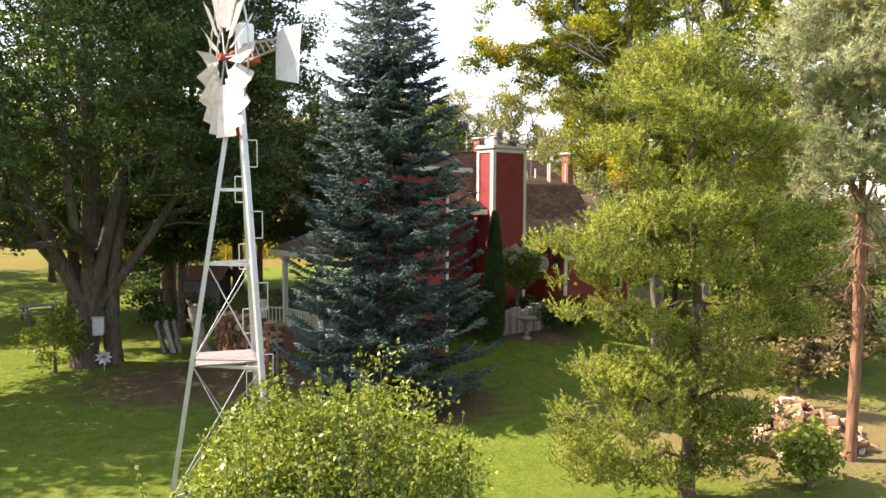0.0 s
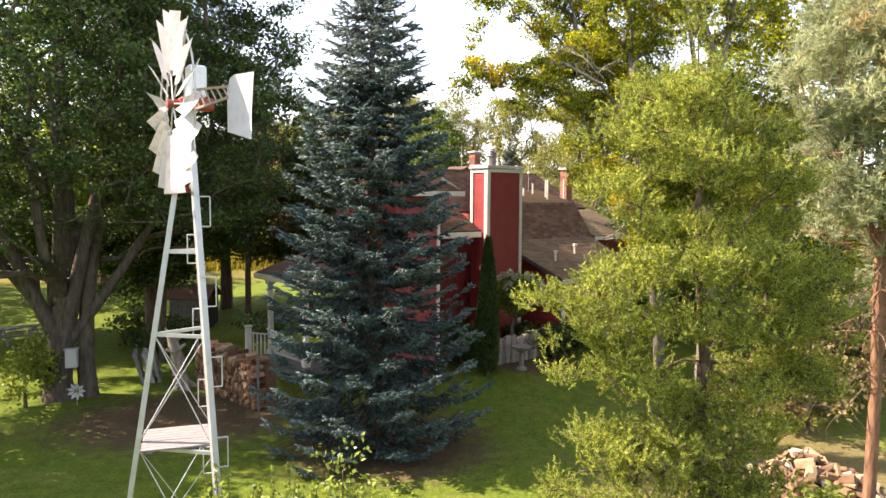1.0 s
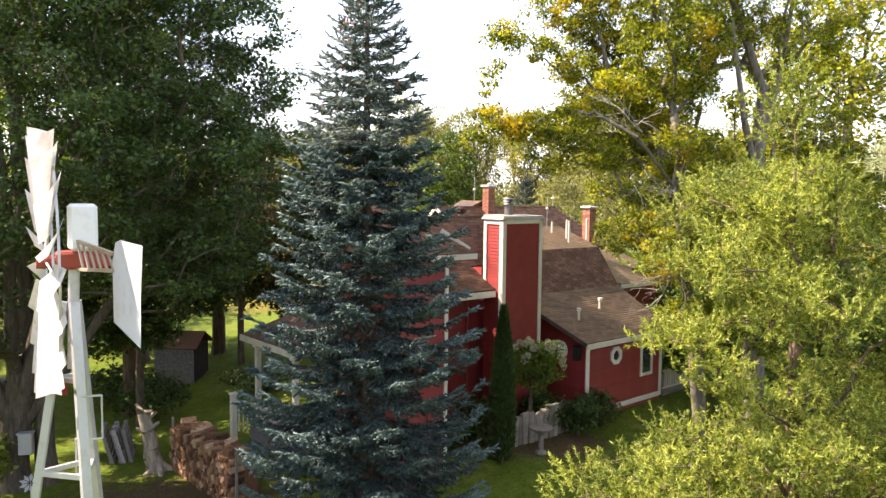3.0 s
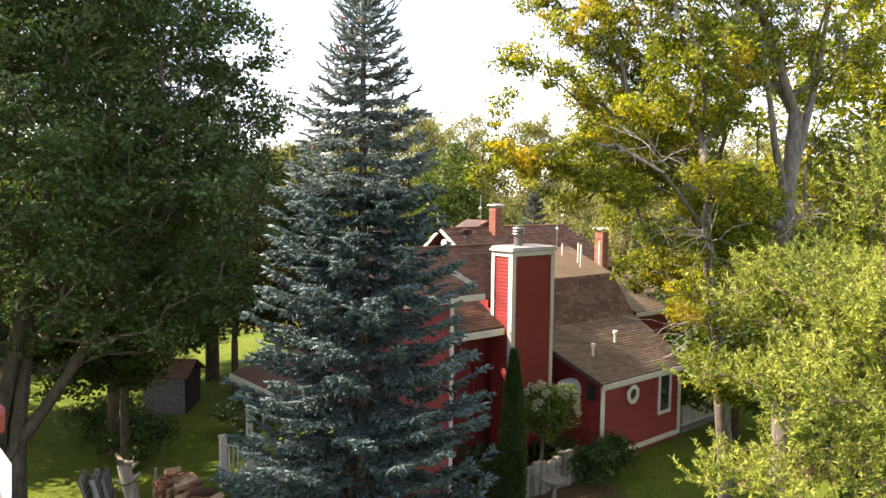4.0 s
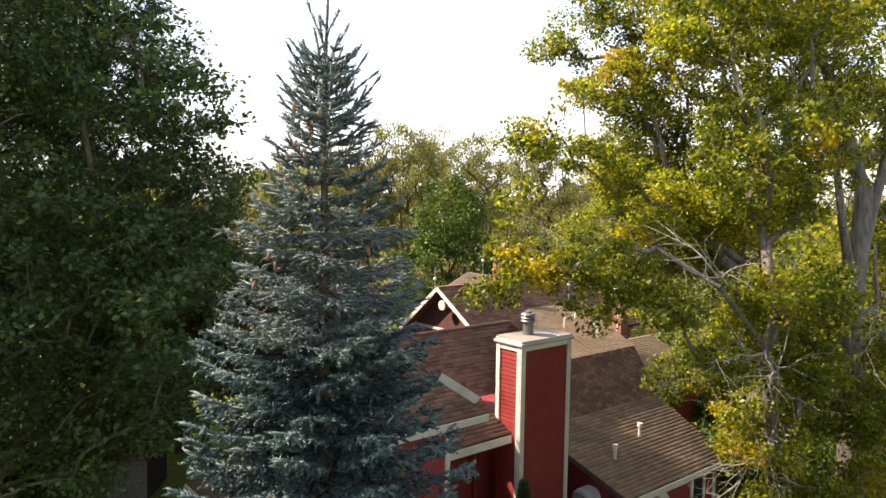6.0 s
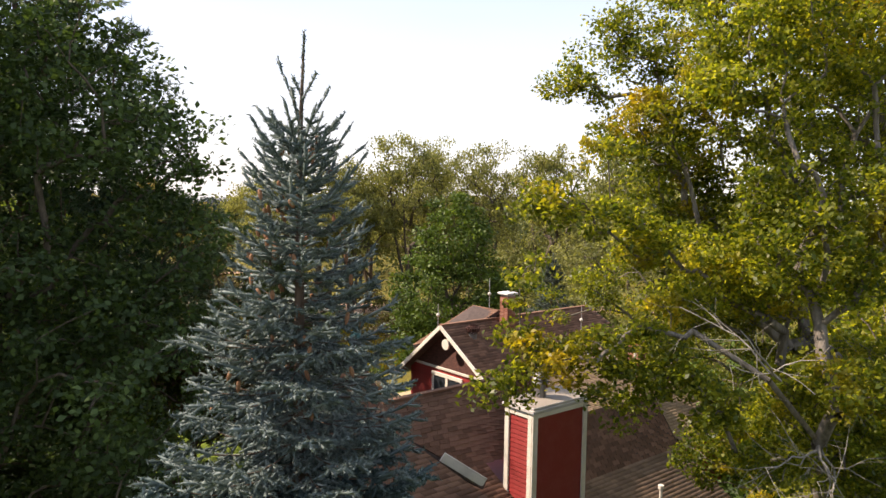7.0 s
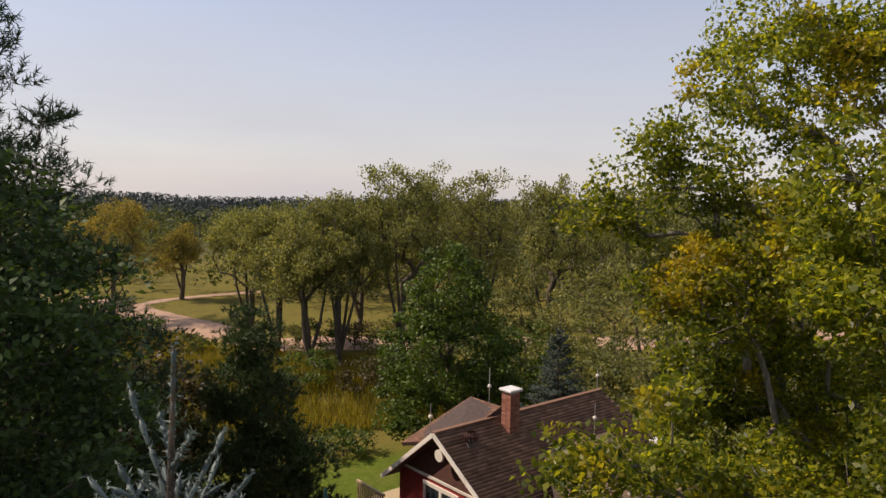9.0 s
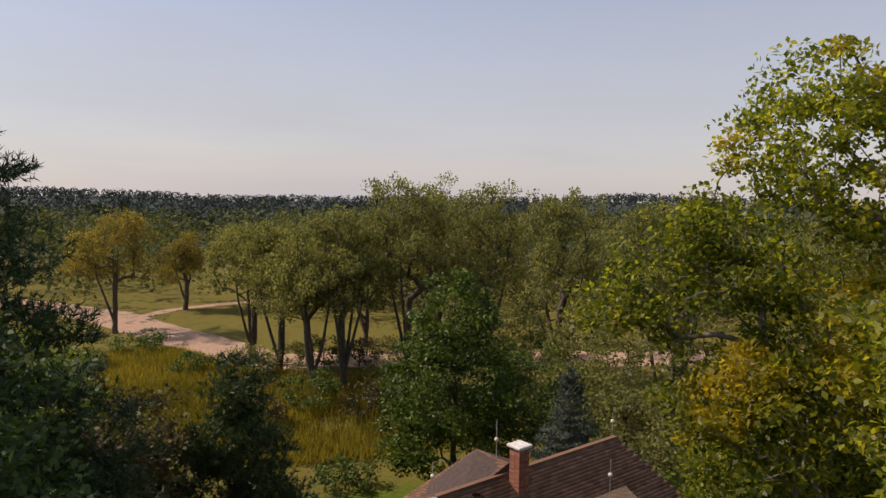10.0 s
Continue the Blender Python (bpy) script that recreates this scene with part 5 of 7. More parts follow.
OAK_A, OAK_B = (15.2, 24.8, 0), (17.4, 25.2, 0)
broadleaf("oak", OAK_A, [(0, 0, 0), (-0.3, -0.3, 2.2), (-0.9, -0.8, 4.6), (-1.8, -1.6, 7.0), (-2.7, -2.4, 9.2), (-4.2, -3.0, 10.5), (-5.2, -2.4, 11.2)],
          at(OAK_A, [(7.5, 22.6, 10.9, 0.7, 0.7, 0.4), (8.4, 22.8, 10.7, 0.8, 0.7, 0.5), (9.4, 22.6, 10.7, 0.8, 0.7, 0.6), (8.9, 23.0, 9.8, 0.6, 0.6, 0.35), (10.1, 22.3, 10.1, 0.7, 0.7, 0.5), (12.6, 24.6, 12.0, 1.6, 1.6, 1.0), (11.2, 22.6, 15.8, 1.3, 1.3, 1.5), (12.2, 22.2, 13.0, 1.6, 1.4, 1.5), (13.6, 23.8, 9.4, 1.6, 1.4, 0.8), (11.0, 26.0, 14.6, 1.1, 1.2, 1.0), (13.4, 22.6, 16.2, 1.8, 1.6, 1.4), (7.3, 22.7, 12.0, 0.6, 0.5, 0.45), (7.9, 23.2, 13.2, 0.7, 0.5, 0.35), (8.9, 23.4, 12.9, 0.6, 0.5, 0.35), (9.9, 23.7, 12.6, 0.7, 0.6, 0.4), (6.9, 22.5, 10.3, 0.5, 0.5, 0.3), (8.2, 22.9, 14.2, 0.5, 0.5, 0.4), (13.0, 25.6, 8.0, 1.3, 1.1, 0.9), (13.4, 22.5, 8.8, 1.0, 0.8, 0.7), (12.4, 21.9, 10.4, 0.9, 0.8, 0.5), (14.9, 23.4, 10.0, 0.9, 0.8, 0.7), (11.6, 22.4, 9.0, 0.8, 0.7, 0.4), (14.4, 24.6, 7.2, 1.3, 1.2, 1.0), (13.2, 23.2, 7.2, 1.3, 1.1, 0.9), (13.5, 22.8, 5.5, 0.9, 0.9, 0.7), (14.4, 23.2, 5.2, 1.2, 1.0, 0.9), (15.6, 23.4, 7.6, 1.2, 1.0, 0.9), (11.6, 24.0, 11.9, 1.1, 0.9, 0.5), (10.4, 23.6, 11.4, 0.8, 0.7, 0.4), (16.0, 23.6, 7.3, 1.0, 0.8, 0.7), (17.0, 23.6, 8.6, 1.0, 0.8, 0.6), (17.6, 23.6, 6.6, 1.2, 0.8, 0.8), (16.3, 23.4, 5.8, 0.9, 0.7, 0.6), (16.1, 23.4, 4.6, 0.8, 0.7, 0.6)]),
          1500, 74, 0.20, 0.104, M["oak"], M["bark_oak"], "spreading oak with yellow-green leaves and a leaning bole", seed=21, root=0.27, shell=0.3, thick=0.8, up=0.5, hang=0.15)
broadleaf("oak", OAK_B, [(0, 0, 0), (0, 0, 2.5), (-0.1, 0, 5.5), (-0.3, 0, 9.0), (0.3, 0.5, 12.5), (-0.8, 0.8, 15.5), (-1.6, 0.8, 17.4)],
          at(OAK_B, [(11.5, 26.8, 16.8, 1.0, 1.1, 1.0), (10.4, 27.3, 16.1, 0.8, 0.8, 0.7), (9.8, 27.6, 15.9, 0.6, 0.6, 0.4), (13.9, 26.6, 18.9, 0.9, 0.9, 0.6), (10.9, 24.0, 16.2, 0.5, 0.5, 0.8), (10.7, 27.2, 17.0, 0.45, 0.5, 0.35), (11.6, 26.9, 17.9, 0.7, 0.7, 0.6), (13.0, 28.3, 19.1, 0.5, 0.5, 0.5), (13.0, 26.6, 18.3, 1.7, 1.6, 1.5), (13.3, 26.2, 15.2, 2.0, 2.0, 1.6), (15.4, 25.8, 17.8, 2.3, 2.2, 2.1), (16.3, 26.8, 14.8, 2.0, 1.8, 1.6), (18.6, 26.0, 15.4, 2.4, 2.4, 2.5), (19.8, 26.6, 11.0, 1.9, 1.8, 1.6), (14.6, 26.6, 12.6, 1.7, 1.7, 1.2), (16.2, 27.0, 9.2, 1.8, 1.7, 1.1), (12.6, 27.6, 13.4, 1.3, 1.3, 1.0), (14.2, 27.6, 11.4, 1.5, 1.4, 1.0), (12.6, 28.6, 12.0, 0.8, 0.9, 0.7), (12.2, 28.0, 12.2, 0.9, 0.9, 0.6), (13.2, 28.0, 12.6, 1.1, 1.0, 0.9), (12.4, 27.6, 14.2, 1.0, 1.0, 0.8), (14.2, 28.0, 12.6, 1.2, 1.1, 0.9), (14.4, 28.0, 10.4, 1.2, 1.1, 0.8), (15.4, 28.0, 11.2, 1.3, 1.2, 0.9), (10.2, 29.0, 10.6, 0.55, 0.5, 0.4), (11.0, 28.4, 11.1, 0.8, 0.7, 0.55), (12.0, 28.0, 11.4, 0.9, 0.9, 0.7), (12.8, 28.5, 10.3, 1.0, 0.9, 0.7), (13.6, 29.0, 9.3, 0.9, 0.9, 0.6), (20.5, 25, 9, 2.2, 2, 1.8)]),
          1650, 78, 0.235, 0.104, M["oak"], M["bark_pale"], "tall oak turning yellow and orange near the house", seed=22, root=0.34, shell=0.3, up=0.5, hang=0.15,
          forks=[([(0, 0, 0), (0, 0, 2.5), (-0.1, 0, 5.5), (-0.3, 0, 9.0), (0.3, 0.5, 12.5)], 0.28, 0.16), ([(0.0, 0.2, 10.5), (0.9, 0.5, 13.3), (1.4, 0.6, 16.0)], 0.16, 0.06), ([(-0.2, 0, 9.4), (-1.0, -0.3, 11.5), (-1.5, -0.2, 14.5)], 0.15, 0.06)])
broadleaf("oak", (25.0, 30.0, 0), [(0, 0, 0), (0, 0, 3), (0.1, 0, 7), (0, 0, 13)],
          [(0, 0, 12, 5, 5, 5), (-3.5, -1, 9, 3.4, 3.4, 3), (0, 0, 16, 3.5, 3.5, 3)], 260, 80, 0.6, 0.24, M["oak"], M["bark_oak"], "oak beyond the wing of the house", seed=23, root=0.34)

pine_tree("jack_pine", (8.45, 12.6, 0), [(0, 0, 0), (0.05, 0, 2), (0.1, -0.05, 4), (-0.05, 0, 6), (-0.1, 0, 8), (-0.2, 0, 10.0)],
          [(-0.2, 0, 9.9, 0.35, 0.35, 0.7), (-0.6, 1.3, 8.6, 0.9, 0.8, 0.4), (0.1, 1.3, 9.0, 0.8, 0.7, 0.35), (0.8, 1.2, 8.8, 0.8, 0.7, 0.35), (-0.2, 0, 8.9, 0.9, 0.9, 0.5), (-1.1, -0.1, 8.1, 1.1, 1.0, 0.46), (0.8, 0, 8.2, 1.1, 1.0, 0.46), (-0.2, -0.6, 7.6, 1.4, 1.0, 0.42), (-1.6, 0.1, 7.1, 0.8, 0.8, 0.34), (1.4, 0.2, 7.3, 1.3, 1.1, 0.42), 
           (1.2, 0.2, 6.4, 0.9, 0.8, 0.3), (-0.9, -0.2, 6.6, 0.9, 0.8, 0.26), (-2.4, 0, 5.25, 0.9, 0.9, 0.34), (-1.6, -0.4, 5.75, 1.2, 1.1, 0.42), (-0.2, -0.8, 5.9, 1.4, 1.0, 0.42), (1.2, -0.2, 5.7, 1.5, 1.2, 0.42), (2.6, 0.5, 5.4, 1.2, 1.0, 0.42), (-1.8, -0.2, 4.7, 1.3, 1.1, 0.38), (0.1, -0.7, 4.9, 1.4, 1.0, 0.42),
           (2.0, 0, 4.6, 1.5, 1.2, 0.46), (3.1, 0.6, 4.9, 0.6, 0.7, 0.26), (1.6, 0.0, 3.7, 1.3, 1.1, 0.42), (-2.7, 0, 3.9, 0.5, 0.6, 0.2), (2.6, 0.4, 3.6, 0.8, 0.8, 0.34), (-1.6, -0.3, 2.65, 1.4, 1.1, 0.38), (-0.2, -0.6, 2.9, 1.3, 1.0, 0.38), (0.9, -0.2, 2.6, 1.1, 0.9, 0.38),
           (-2.3, -0.2, 1.75, 1.0, 0.9, 0.42), (-1.1, -0.5, 1.9, 1.3, 1.0, 0.42), (0.4, -0.4, 1.8, 1.3, 1.0, 0.42), (-2.1, -0.1, 0.95, 1.0, 0.9, 0.3), (1.1, 0, 1.2, 0.8, 0.7, 0.34), (-1.3, 0.0, 3.75, 1.2, 0.9, 0.32), (0.2, -0.4, 3.6, 1.2, 0.9, 0.32),
           (-1.0, -0.3, 0.75, 1.1, 0.8, 0.25), (0.4, -0.3, 0.85, 1.0, 0.8, 0.25)],
          760, 13, 36, M["jack"], M["bark_pine"], "yellow-green jack pine with layered tufted boughs", seed=31, spread=0.19, needle=0.064, width=0.022, shoot=0.18, root=0.15, flat=0.42, up=0.7, shell=0.3)
pine_tree("red_pine", (13.35, 13.5, 0), [(0, 0, 0), (0.05, 0, 3), (0.1, 0.1, 6), (0.1, 0, 9), (0, 0, 12.5)],
          [(0, 0, 11.5, 1.8, 1.8, 1.6), (-0.4, 0, 9.4, 1.8, 1.8, 1.3), (0.9, 0, 8.4, 2.0, 1.8, 1.5), (-0.7, -0.4, 10.4, 1.2, 1.1, 0.9), (-0.6, -0.3, 8.5, 1.1, 1.0, 0.8), (-0.5, 0, 7.0, 1.1, 1.1, 0.7), (0.9, 0.6, 6.5, 1.7, 1.5, 1.0), (-0.5, 0.4, 7.4, 1.3, 1.3, 0.9), (1.4, 1.0, 5.0, 1.5, 1.4, 0.6)],
          300, 24, 13, M["red_pine"], M["bark_red"], "red pine with orange bark and pale grey-green needles", seed=32, spread=0.3, needle=0.18, width=0.026, root=0.13)

lilac = broadleaf("lilac_bush", (1.0, 9.3, 0), [(0, 0, 0), (0, 0, 0.6), (0.1, 0, 1.2), (0, 0.1, 2.0)],
          [(0, 0, 1.8, 2.0, 1.8, 1.5), (0.5, 0.2, 2.6, 1.0, 1.0, 0.9), (-0.7, 0, 2.6, 1.1, 1.1, 0.9), (-1.4, -0.2, 1.5, 1.3, 1.1, 0.9), (-0.1, 0, 3.55, 0.12, 0.12, 0.45), (0.7, 0.2, 3.5, 0.12, 0.12, 0.5), (1.3, 0, 3.0, 0.12, 0.12, 0.4), (-0.9, 0.1, 3.3, 0.12, 0.12, 0.4), (0.3, -0.4, 3.5, 0.1, 0.1, 0.4), (1.7, 0.1, 2.6, 0.12, 0.12, 0.4)], 480, 70, 0.22, 0.075, M["bush"], M["bark"], "large leafy green shrub at the foot of the windmill", "shrub", seed=41, root=0.11, shell=0.6, up=0.35)

rng_shoot = np.random.default_rng(42)
stems, leaves = [], []
for k in range(95):
    a, r = rng_shoot.uniform(0, 6.28), 2.3 * math.sqrt(rng_shoot.random())
    foot = np.array([r * math.cos(a) - 0.2, 0.9 * r * math.sin(a), 2.75 - 0.25 * r * r + rng_shoot.uniform(-0.2, 0.15)])
    tip = foot + np.array([rng_shoot.normal() * 0.12, rng_shoot.normal() * 0.12, rng_shoot.uniform(0.6, 1.3)])
    stems.append((foot, 0.012, tip, 0.004))
    q = rng_shoot.random((46, 1))
    leaves.append(foot + (tip - foot) * q + rng_shoot.normal(size=(46, 3)) * 0.05 * (1.15 - q))
v, f = rods(stems, 5)
mesh_obj("young_stem", v, f, M["bark"], lilac)
v, f = leaf_quads(rng_shoot, np.concatenate(leaves), 0.085, 0.3)
mesh_obj("young_leaf", v, f, M["bush"], lilac)

# undergrowth beyond the wing and along the back of the lawn
for k, (x, y, h, r, mat) in enumerate([(19.5, 30.5, 5.5, 2.4, "green"), (22.0, 27.0, 6.5, 2.8, "green"), (24.5, 34.0, 8.0, 3.2, "oak"), (21.0, 36.5, 7.0, 2.8, "green"), (27.5, 27.0, 9.0, 3.6, "oak"), (20.0, 22.0, 3.6, 2.0, "green"), (30, 36, 9, 4, "green"), (26, 42, 9, 3.6, "willow"), (20.5, 49, 7.5, 3.0, "willow"), (23.5, 54, 9.5, 3.6, "willow"), (19.5, 58, 7.0, 3.0, "green"), (25.5, 61, 9.0, 3.6, "willow"), (22, 66, 8.0, 3.4, "willow"), (29, 50, 9.0, 3.4, "green")]):
    broadleaf("young_tree", (x, y, float(ground_z(x, y))), [(0, 0, 0), (0, 0, h * 0.25), (0.1, 0, h * 0.5), (0, 0, h * 0.75)],
              [(0, 0, h * 0.62, r, r, h * 0.36), (r * 0.5, -r * 0.3, h * 0.4, r * 0.7, r * 0.7, h * 0.22), (-r * 0.5, 0, h * 0.45, r * 0.7, r * 0.7, h * 0.25)], 105, 52, 0.42, 0.23, M[mat], M["bark"], "young leafy tree beyond the house", group="young trees by the house", seed=70 + k, root=0.12, shell=0.5)
for k, (x, y, h, r) in enumerate([(-13, 52, 10, 4), (-10, 57, 9, 4), (-20, 49, 10, 4.5), (-25, 40, 11, 5), (-24, 31, 9, 4), (-21, 55, 11, 5), (-12, 62, 9, 4.5)]):
    broadleaf("yard_tree", (x, y, float(ground_z(x, y))), [(0, 0, 0), (0, 0, h * 0.22), (0.1, 0, h * 0.45), (0, 0, h * 0.75)],
              [(0, 0, h * 0.62, r, r, h * 0.36), (r * 0.4, -r * 0.3, h * 0.36, r * 0.8, r * 0.8, h * 0.2), (-r * 0.5, -0.5, h * 0.4, r * 0.7, r * 0.7, h * 0.24)], 100, 46, 0.6, 0.34, M["yard_leaf"], M["bark"], "leafy tree at the edge of the yard", group="trees at the edge of the yard", seed=80 + k, root=0.2, shell=0.5)

# ---- trees behind the house ----
broadleaf("green_maple", (13.6, 54.0, 1.0), [(0, 0, 0), (0, 0, 2), (0.1, 0, 5), (0, 0, 9), (0, 0, 11.5)],
          [(0, 0, 9.6, 2.2, 2.2, 2.8), (0, 0, 6.3, 3.7, 3.7, 3.2), (0.3, 0, 3.8, 4.2, 4.0, 2.4)], 420, 70, 0.42, 0.22, M["green"], M["bark"], "dense bright green maple behind the house", seed=51, root=0.25, shell=0.7)
spruce_tree("small_spruce", (16.6, 45.5, 0.3), 10.2, M["spruce_dull"], M["bark_pine"], "small grey-green spruce behind the house", seed=52, scale=0.68, wide=1.6, spikes=5, needle=0.16, width=0.08, gap=0.34, step=0.5, tips=M["spruce_dull"], core=0.0)
pine_tree("cedar", (3.5, 41.5, 0.1), [(0, 0, 0), (0, 0, 4), (0, 0, 8), (0, 0, 12)],
          [(0, 0, 11.0, 0.8, 0.8, 1.5), (-0.4, 0, 9.4, 1.3, 1.3, 1.0), (0.7, 0, 8.6, 1.5, 1.4, 0.9), (-0.8, 0, 7.4, 1.7, 1.6, 1.2), (0.8, 0, 6.6, 2.0, 1.9, 1.2), (0.4, 0, 4.2, 2.6, 2.4, 2.0)], 330, 20, 14, M["cedar"], M["bark_pine"], "ragged dark green conifer beside the field", seed=53, needle=0.22, width=0.04, spread=0.36)
broadleaf("russet_tree", (0.2, 40.5, 0.1), [(0, 0, 0), (0, 0, 3), (0, 0, 6), (0, 0, 9)],
          [(0, 0, 9, 2.2, 2, 2.4), (-1.8, 0, 7, 2, 2, 2), (1, 0, 5.5, 2, 2, 2)], 150, 70, 0.45, 0.2, M["russet"], M["bark"], "thin tree with brownish leaves", seed=54, root=0.16, shell=0.4)

# ---- woods beyond ----
def willow(x, y, h, r, seed, label="tall willow with thin yellow-green leaves", coat="willow", clear=0.36, clumps=165):
    """A willow: a few stems from one foot, each with drooping tiers of thin leaves; clear is where its crown begins."""
    rng = np.random.default_rng(seed)
    z = float(ground_z(x, y))
    lobes = [(0, 0, h * 0.84, r * 0.45, r * 0.45, h * 0.12), (0, 0, h * 0.64, r * 0.5, r * 0.5, h * 0.16)]
    for k in range(13):
        a = k * 2.4 + rng.uniform(-0.5, 0.5)
        f = rng.uniform(clear + 0.04, 0.92)
        e = r * (0.95 - 0.62 * abs(f - 0.5) * 2 * (1.2 if f > 0.5 else 0.15)) * rng.uniform(0.7, 1.05)
        lobes.append((math.cos(a) * e * 0.85, math.sin(a) * e * 0.85, h * f, r * rng.uniform(0.24, 0.4), r * rng.uniform(0.24, 0.4), h * rng.uniform(0.08, 0.13)))
    lean = rng.normal(size=2) * 0.35
    stems = []
    for k in range(3):
        a = rng.uniform(0, 6.28)
        out = np.array([math.cos(a), math.sin(a)]) * r
        stems.append(([(lean[0] * 0.5, lean[1] * 0.5, h * 0.08), (out[0] * 0.12, out[1] * 0.12, h * 0.26), (out[0] * 0.26, out[1] * 0.26, h * 0.46), (out[0] * 0.34, out[1] * 0.34, h * 0.7)], 0.17, 0.05))
    return broadleaf("willow", (x, y, z), [(0, 0, 0), (lean[0] * 0.5, lean[1] * 0.5, h * 0.08), (lean[0], lean[1], h * 0.18), (lean[0] * 1.2, lean[1] * 1.2, h * 0.4)],
                     lobes, clumps, 76, 0.50, 0.25, M[coat], M["bark"], label, group="willows along the road", seed=seed, root=0.27, shell=0.3, up=0.2, hang=0.9, flat=0.8, thick=1.0, forks=stems, ratio=0.5)


for k, (x, y, h, r) in enumerate([(1.9, 83, 12.5, 5.2), (4.3, 78, 13.5, 5.0), (7.3, 73.4, 13.8, 5.0), (9.3, 73, 14.5, 5.2), (14.5, 74, 17.0, 6.0), (21.5, 76, 16.2, 6.0), (18.0, 81, 16.2, 5.5), (26, 70, 16.2, 5.8), (28, 58, 15.3, 5.8), (34, 66, 15.8, 6.2), (41, 60, 14.5, 6), (30, 48, 12.5, 4.6), (38, 46, 12, 5.5), (12.5, 88, 14, 6), (24, 90, 14, 6), (36, 84, 14, 6.5), (50, 72, 14, 7)]):
    willow(x, y, h, r, 100 + k, clear=0.46 if k < 5 else 0.36, clumps=165 if k < 9 else 110)
for k, (x, y, h, r) in enumerate([(-12.8, 98.5, 13.0, 6.2), (-7.5, 112.4, 9.5, 3.6)]):
    willow(x, y, h, r, 140 + k, "small roadside tree with yellowing leaves", "yellowing", 0.38)


def woods(name, count, ring, arc, h, rng_seed, leaf, per, material, label):
    """A far wood as one mesh: rounded crowns of leaves, standing on the ground."""
    rng = np.random.default_rng(rng_seed)
    d = np.sqrt(rng.uniform(ring[0] ** 2, ring[1] ** 2, count))
    a = np.radians(rng.uniform(arc[0], arc[1], count))
    x, y = 8 + d * np.cos(a), 20 + d * np.sin(a)
    hh = h * rng.uniform(0.7, 1.15, count)
    c = np.stack([x, y, ground_z(x, y) + hh * 0.55], axis=1)
    p = np.repeat(c, per, axis=0)
    o = unit(rng.normal(size=(count * per, 3))) * (rng.uniform(0.55, 1.0, count * per) ** 0.5)[:, None]
    o[:, 2] *= np.repeat(hh * 0.48, per)
    o[:, :2] *= np.repeat(hh * rng.uniform(0.28, 0.42, count), per)[:, None]
    v, f = leaf_quads(rng, p + o, leaf, 0.5, 0, 0.8)
    return tagged(mesh_obj(name, v, f, material), label, "woods", kind="stuff")


woods("near_woods", 560, (92, 200), (45, 140), 10.5, 61, 0.7, 105, M["grove"], "mixed yellow-green woods beyond the road")
woods("roadside_woods", 90, (78, 104), (44, 95), 11.5, 66, 0.55, 170, M["grove"], "leafy woods close behind the willows")
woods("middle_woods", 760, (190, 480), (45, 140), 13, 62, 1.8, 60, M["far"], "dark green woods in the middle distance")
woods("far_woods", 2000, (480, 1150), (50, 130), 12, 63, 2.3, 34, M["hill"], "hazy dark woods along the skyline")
woods("side_woods", 130, (40, 90), (-75, 15), 13, 64, 1.3, 45, M["maple"], "woods beside the yard")
woods("side_woods", 130, (40, 90), (155, 265), 13, 65, 1.3, 45, M["maple"], "woods beside the yard")

# ---- windmill ----
MILL = pose(-0.40, 12.15, 0, 0, 0, 5)
mill = thing("windmill", MILL, "old steel farm windmill with white blades on a three-legged tower", "windmill")
TOP = 7.85


def leg_at(i, z):
    """A corner of the three-legged tower at this height; it narrows upwards."""
    r = 1.16 + (0.06 - 1.16) * z / TOP
    a = (math.pi, -math.pi / 3, math.pi / 3)[i]
    f = z / TOP
    return (r * math.cos(a) + 0.14 * f, r * math.sin(a) - 0.16 * f, z)


for i in range(3):
    foot = Vector(leg_at(i, 0))
    bm = bmesh.new()
    beam(bm, leg_at(i, -0.1), leg_at(i, TOP), 0.085 if i else 0.06, 0.07)
    part("leg", bm, M["galv"], mill)
for z in (1.2, 3.38, 5.0, 6.18, 7.1):
    for i in range(3):
        bm = bmesh.new()
        beam(bm, leg_at(i, z), leg_at((i + 1) % 3, z), 0.035, 0.05)
        part("girt", bm, M["galv"], mill)
for z0, z1 in ((0.1, 1.2), (1.2, 3.38), (3.42, 5.0)):
    for i in range(3):
        for q0, q1 in ((z0, z1), (z1, z0)):
            bm = bmesh.new()
            beam(bm, leg_at(i, q0), leg_at((i + 1) % 3, q1), 0.016, sides=6)
            part("brace", bm, M["galv"], mill)
plat = part("platform", boxes((-0.50, -0.48, 3.405, -0.42, 0.48, 3.43), (0.22, -0.48, 3.405, 0.30, 0.48, 3.43)), M["grey_wood"], mill, "weathered grey plank platform")
for k in range(8):
    part("plank", boxes((-0.56, -0.49 + k * 0.123, 3.432, 0.36, -0.375 + k * 0.123, 3.46), bevel=0.005), M["grey_wood"], plat)
for k in range(10):
    z = 1.5 + k * 0.56
    p = leg_at(1 if k % 2 else 2, z)
    s = 1 if k % 2 else -1
    bm = bmesh.new()
    for q0, q1 in (((0.03, 0), (0.17, 0)), ((0.17, 0), (0.17, 0.42)), ((0.17, 0.42), (0.0, 0.42))):
        beam(bm, (p[0] + s * q0[0], p[1], z + q0[1]), (p[0] + s * q1[0], p[1], z + q1[1]), 0.02, sides=6)
    part("step", bm, M["galv"], mill)
part("mast", beam(bmesh.new(), (0.14, -0.16, 7.2), (0.18, -0.18, 8.3), 0.10, sides=12), M["galv"], mill)

